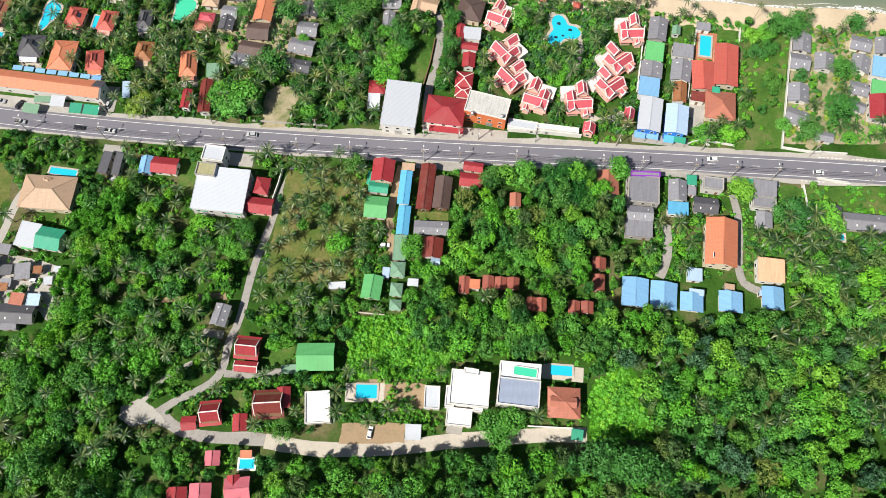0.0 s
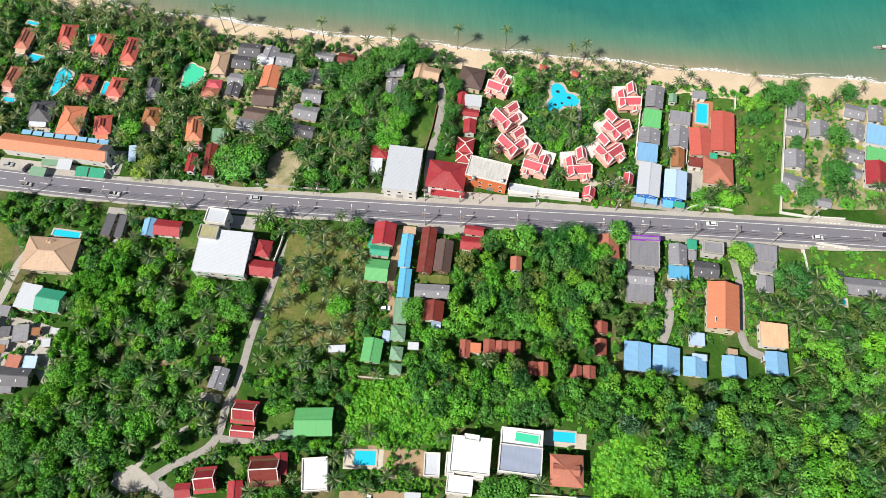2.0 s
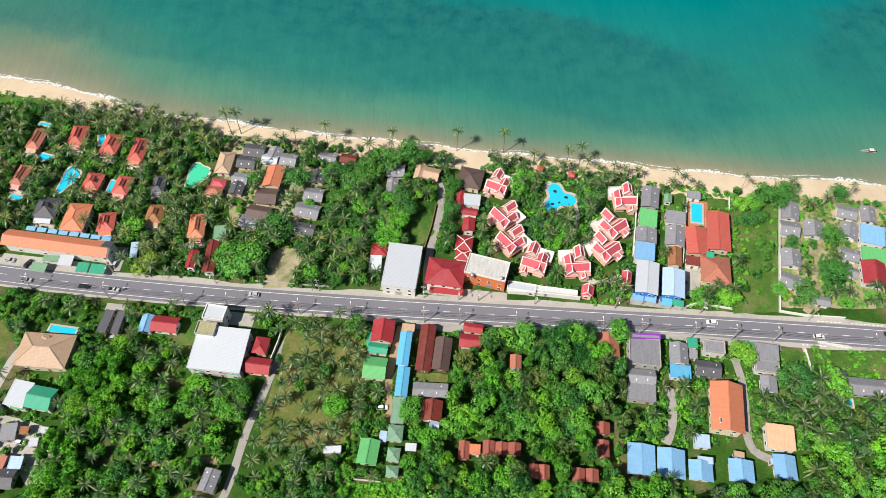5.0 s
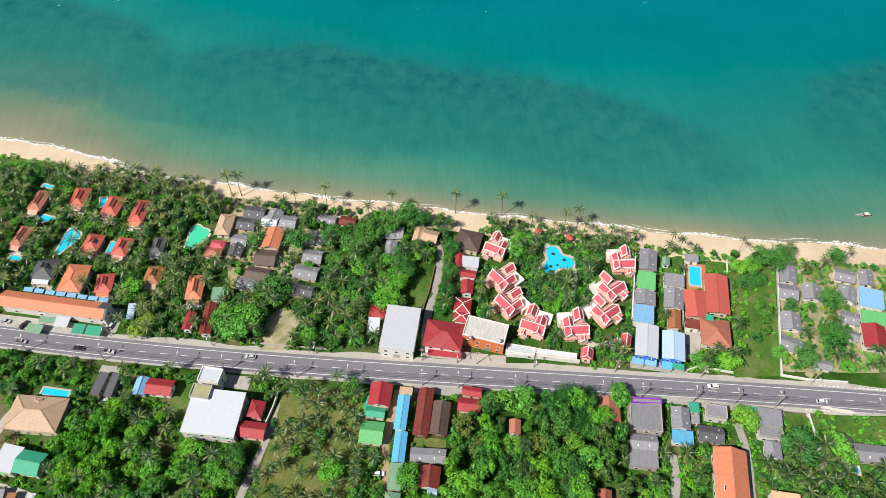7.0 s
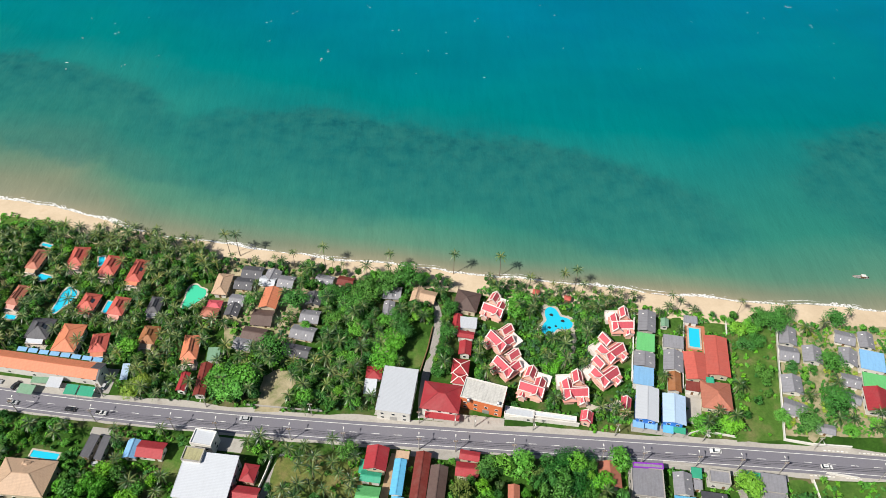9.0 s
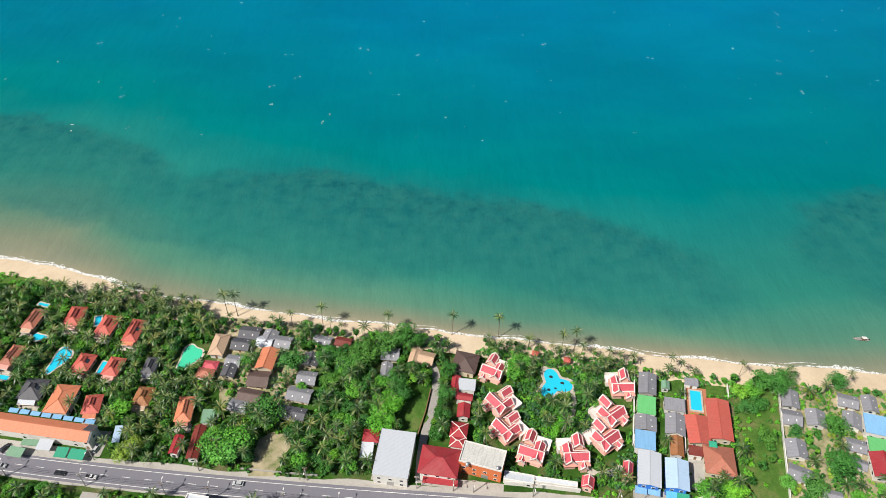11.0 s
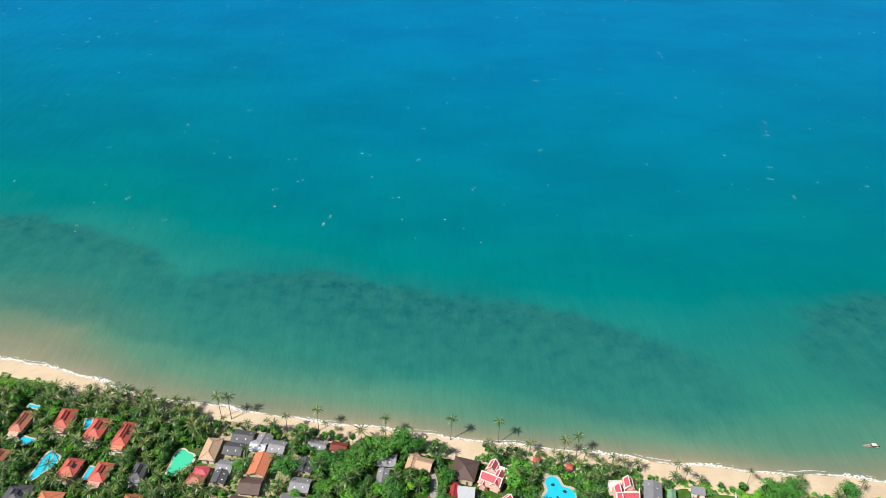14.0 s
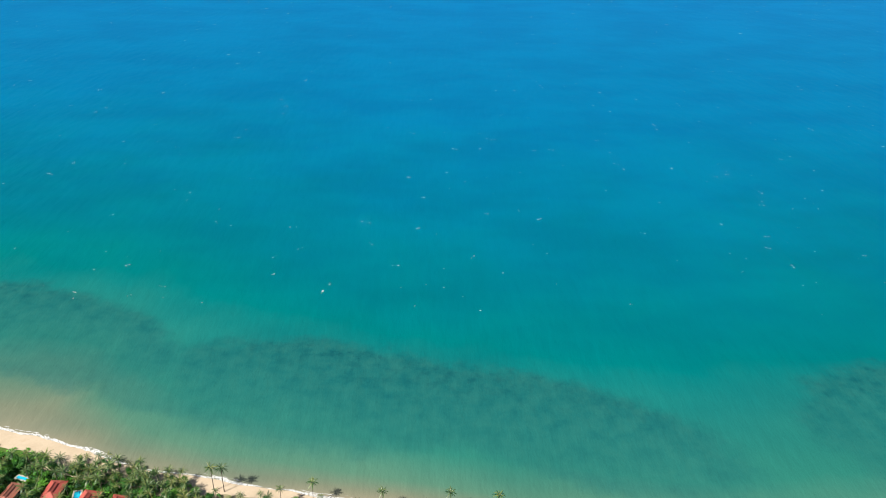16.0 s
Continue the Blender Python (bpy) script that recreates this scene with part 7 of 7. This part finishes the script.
grow([(124, 112), (172, 112), (222, 95), (204, 33), (140, 33), (116, 75)], palms=2.2, palm_size=(0.8, 1.15), seed=32)
grow([(53, 47), (68, 57), (75, 29), (52, 30)], trees=0.45, shrubs=26.0, low=2, high=4, rmin=1.6, rmax=2.6, mats=("leafbright",), shrub_mats=("leafbright",), shrub_size=(1.5, 2.8), shrub_h=(0.6, 1.6), seed=33)
grow([(-64, 23), (-44, 22), (3, 22), (51, 25), (75, 27), (71, -11), (-61, -11)], palms=0.12, trees=3.0, shrubs=4.8, low=5, high=14, rmin=3.0, rmax=6.4, mats=("leaf", "leafdark", "leaf", "leafdark", "leafbright", "leafolive"), seed=34)
grow([(-99, 31), (-64, 25), (-61, -11), (-93, -11)], palms=0.3, trees=2.87, shrubs=8.0, low=4, high=8, rmin=2.2, rmax=4, seed=35)
grow([(-61, 35), (-33, 41), (-21, 42), (-1, 40), (1, 30), (-13, 35), (-37, 35), (-61, 28)], palms=0.5, trees=1.64, shrubs=12.8, low=2.5, high=5, rmin=1.6, rmax=2.8, seed=36)
grow([(-99, 47), (-63, 52), (-52, 49), (-49, 33), (-69, 32), (-92, 38)], palms=0.3, trees=0.91, shrubs=12.8, low=2.5, high=4.5, rmin=1.5, rmax=2.5, seed=37)
grow([(85, 119), (107, 115), (101, 88), (73, 90)], palms=0.8, trees=1.64, shrubs=9.6, low=3, high=6, rmin=2, rmax=3.2, seed=38)
grow([(117, 112), (174, 109), (171, 95), (133, 88), (116, 86)], palms=1.5, palm_size=(0.8, 1.1), trees=0.8, shrubs=8, low=3, high=5.0, rmin=1.8, rmax=3, seed=39)
grow([(143, 129), (186, 129), (181, 107), (145, 104)], trees=0.91, shrubs=6.4, low=2.5, high=5, rmin=1.8, rmax=3, seed=40)
grow([(68, 102), (89, 102), (88, 90), (69, 91)], palms=0.3, trees=3.09, shrubs=6.4, low=3, high=6, rmin=2, rmax=3.2, seed=41)
grow([(-32, 115), (-19, 114), (-18, 75), (-35, 75), (-36, 93)], palms=0.7, trees=1.46, shrubs=8.0, low=3, high=6, rmin=1.8, rmax=3, seed=42)
grow([(-147, 112), (-129, 126), (-120, 116), (-124, 95), (-128, 75), (-139, 62), (-150, 55), (-145, 75), (-140, 93)], trees=3.0, shrubs=10, low=6, high=11, rmin=2.6, rmax=4.6, mats=("leafbright",), shrub_mats=("leafbright",), shrub_size=(1.4, 2.6), shrub_h=(1.0, 2.2), seed=53)
grow([(-18, 70), (-5, 71), (-3, 62), (-17, 62)], shrubs=6, shrub_mats=("banana",), shrub_size=(1.2, 2.0), shrub_h=(2.0, 3.5), seed=54)
grow([(-38, 88), (-21, 102), (-18, 93), (-31, 90)], shrubs=6, shrub_mats=("banana",), shrub_size=(1.2, 2.0), shrub_h=(2.0, 3.5), seed=55)
grow([(-65, 53), (-34, 55), (3, 55), (53, 57), (51, 31), (31, 34), (1, 31), (-13, 36), (-39, 36), (-61, 33)], palms=0.35, trees=0.5, shrubs=6, low=2.5, high=5, rmin=1.5, rmax=2.6, mats=("leaf", "leafdark", "leafbright"), seed=60)
grow([(-33, 142), (8, 140), (3, 93), (-31, 88)], palms=0.2, trees=0.3, shrubs=5, low=2.5, high=5, rmin=1.4, rmax=2.4, seed=61)
grow([(72, 134), (141, 134), (133, 88), (69, 90)], trees=0.35, shrubs=5, low=2.5, high=5, rmin=1.4, rmax=2.4, seed=62)
grow([(-176, 116), (-144, 114), (-145, 97), (-172, 100)], palms=0.3, trees=0.5, shrubs=5, low=2.5, high=5, rmin=1.4, rmax=2.4, seed=63)
grow([(89, 212), (136, 213), (120, 147), (77, 149)], palms=0.3, trees=0.2, shrubs=4, low=2.5, high=4, rmin=1.3, rmax=2.2, seed=64)
grow([(-173, 102), (-148, 100), (-139, 88), (-142, 66), (-155, 79), (-165, 66)], palms=0.2, trees=0.5, shrubs=4, low=2.5, high=5, rmin=1.4, rmax=2.4, seed=65)
grow([(-122, 47), (-99, 47), (-97, 29), (-115, 20)], trees=0.8, shrubs=6, low=3, high=6, rmin=1.8, rmax=3.2, mats=("leaf", "leafdark"), seed=66)
grow([(-119, 32), (-97, 29), (-94, 6), (-117, 6), (-121, 21)], palms=0.6, trees=2.0, shrubs=6, low=4, high=8, rmin=2.3, rmax=4.2, mats=("leaf", "leafdark"), seed=67)
grow([(-112, 62), (-83, 66), (-80, 53), (-99, 45), (-109, 45)], palms=0.6, trees=1.6, shrubs=7, low=3, high=7, rmin=2, rmax=3.8, mats=("leaf", "leafdark"), seed=68)
grow([(-229, 271), (-192, 264), (-192, 256), (-224, 258)], shrubs=12, beach=14.0, shrub_mats=("leafbright", "leaf"), shrub_h=(0.6, 1.6), seed=69)
grow([(-304, 270), (-224, 259), (-190, 171), (-237, 176)], palms=1.2, trees=1.82, low=4, high=8, seed=50)
grow([(212, 204), (276, 202), (245, 141), (189, 146)], palms=0.8, trees=1.64, low=4, high=8, seed=51)
grow([(-228, 144), (-180, 136), (-165, 66), (-207, 66)], palms=0.6, trees=2.65, low=4, high=8, seed=52)


# ---- the joined woodland ----
for key, parts_ in STANDS.items():
    if parts_:
        tagged(new("woodland", cloud_mesh("woodland", np.concatenate(parts_), M[key], np.concatenate([np.full(len(q), (0.618 * i) % 1.0) for i, q in enumerate(parts_)]))), {"leaf": "mixed green tropical woodland canopy", "leafdark": "dark green woodland canopy", "leafbright": "bright green shrubs and creepers",
               "leafyellow": "yellow-green garden shrubs", "banana": "banana plants with pale green leaves", "leafolive": "olive green woodland canopy", "leafgrey": "grey-green fine-leaved woodland canopy"}[key], "woodland", "", "stuff")
ico = bmesh.new()
bmesh.ops.create_icosphere(ico, subdivisions=2, radius=1)
unit = np.array([v.co[:] for v in ico.verts])
tri = np.array([[v.index for v in f.verts] for f in ico.faces])
ico.free()
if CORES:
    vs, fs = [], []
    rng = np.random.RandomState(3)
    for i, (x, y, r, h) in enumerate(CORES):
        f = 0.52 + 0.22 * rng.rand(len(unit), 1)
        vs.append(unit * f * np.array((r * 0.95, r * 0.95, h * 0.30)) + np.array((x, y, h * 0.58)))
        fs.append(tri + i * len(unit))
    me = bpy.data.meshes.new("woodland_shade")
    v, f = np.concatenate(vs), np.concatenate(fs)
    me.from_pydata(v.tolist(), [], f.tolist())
    # shade inside the woodland crowns is painted as the cores' dark colour
    me.materials.append(M["innershade"])
    tagged(new("woodland_interior", me), "dense inner woodland foliage, painted dark as shade", "woodland", "", "stuff")
if FAR_PALMS:
    tv, tf, n0 = [], [], 0
    cv, cf, n1 = [], [], 0
    for x, y, s, k, a in FAR_PALMS:
        for src, name in ((PALMS[k][0], "t"), (PALMS[k][1], "c")):
            co = np.empty(len(src.vertices) * 3)
            src.vertices.foreach_get("co", co)
            co = co.reshape(-1, 3) * s
            c, sn = math.cos(a), math.sin(a)
            co = np.stack([x + c * co[:, 0] - sn * co[:, 1], y + sn * co[:, 0] + c * co[:, 1], co[:, 2]], 1)
            if name == "t":
                tf += [[n0 + i for i in p.vertices] for p in src.polygons]
                n0 += len(co)
                tv.append(co)
            else:
                cf += [[n1 + i for i in p.vertices] for p in src.polygons]
                n1 += len(co)
                cv.append(co)
    me = bpy.data.meshes.new("palm_trunks")
    me.from_pydata(np.concatenate(tv).tolist(), [], tf)
    me.materials.append(M["bark"])
    tagged(new("palm_wood_trunks", me), "slender grey trunks of a palm wood", "palm wood", "", "stuff")
    me = bpy.data.meshes.new("palm_crowns")
    me.from_pydata(np.concatenate(cv).tolist(), [], cf)
    me.materials.append(M["palm"])
    tagged(new("palm_wood_crowns", me), "feathery green crowns of a palm wood", "palm wood", "", "stuff")
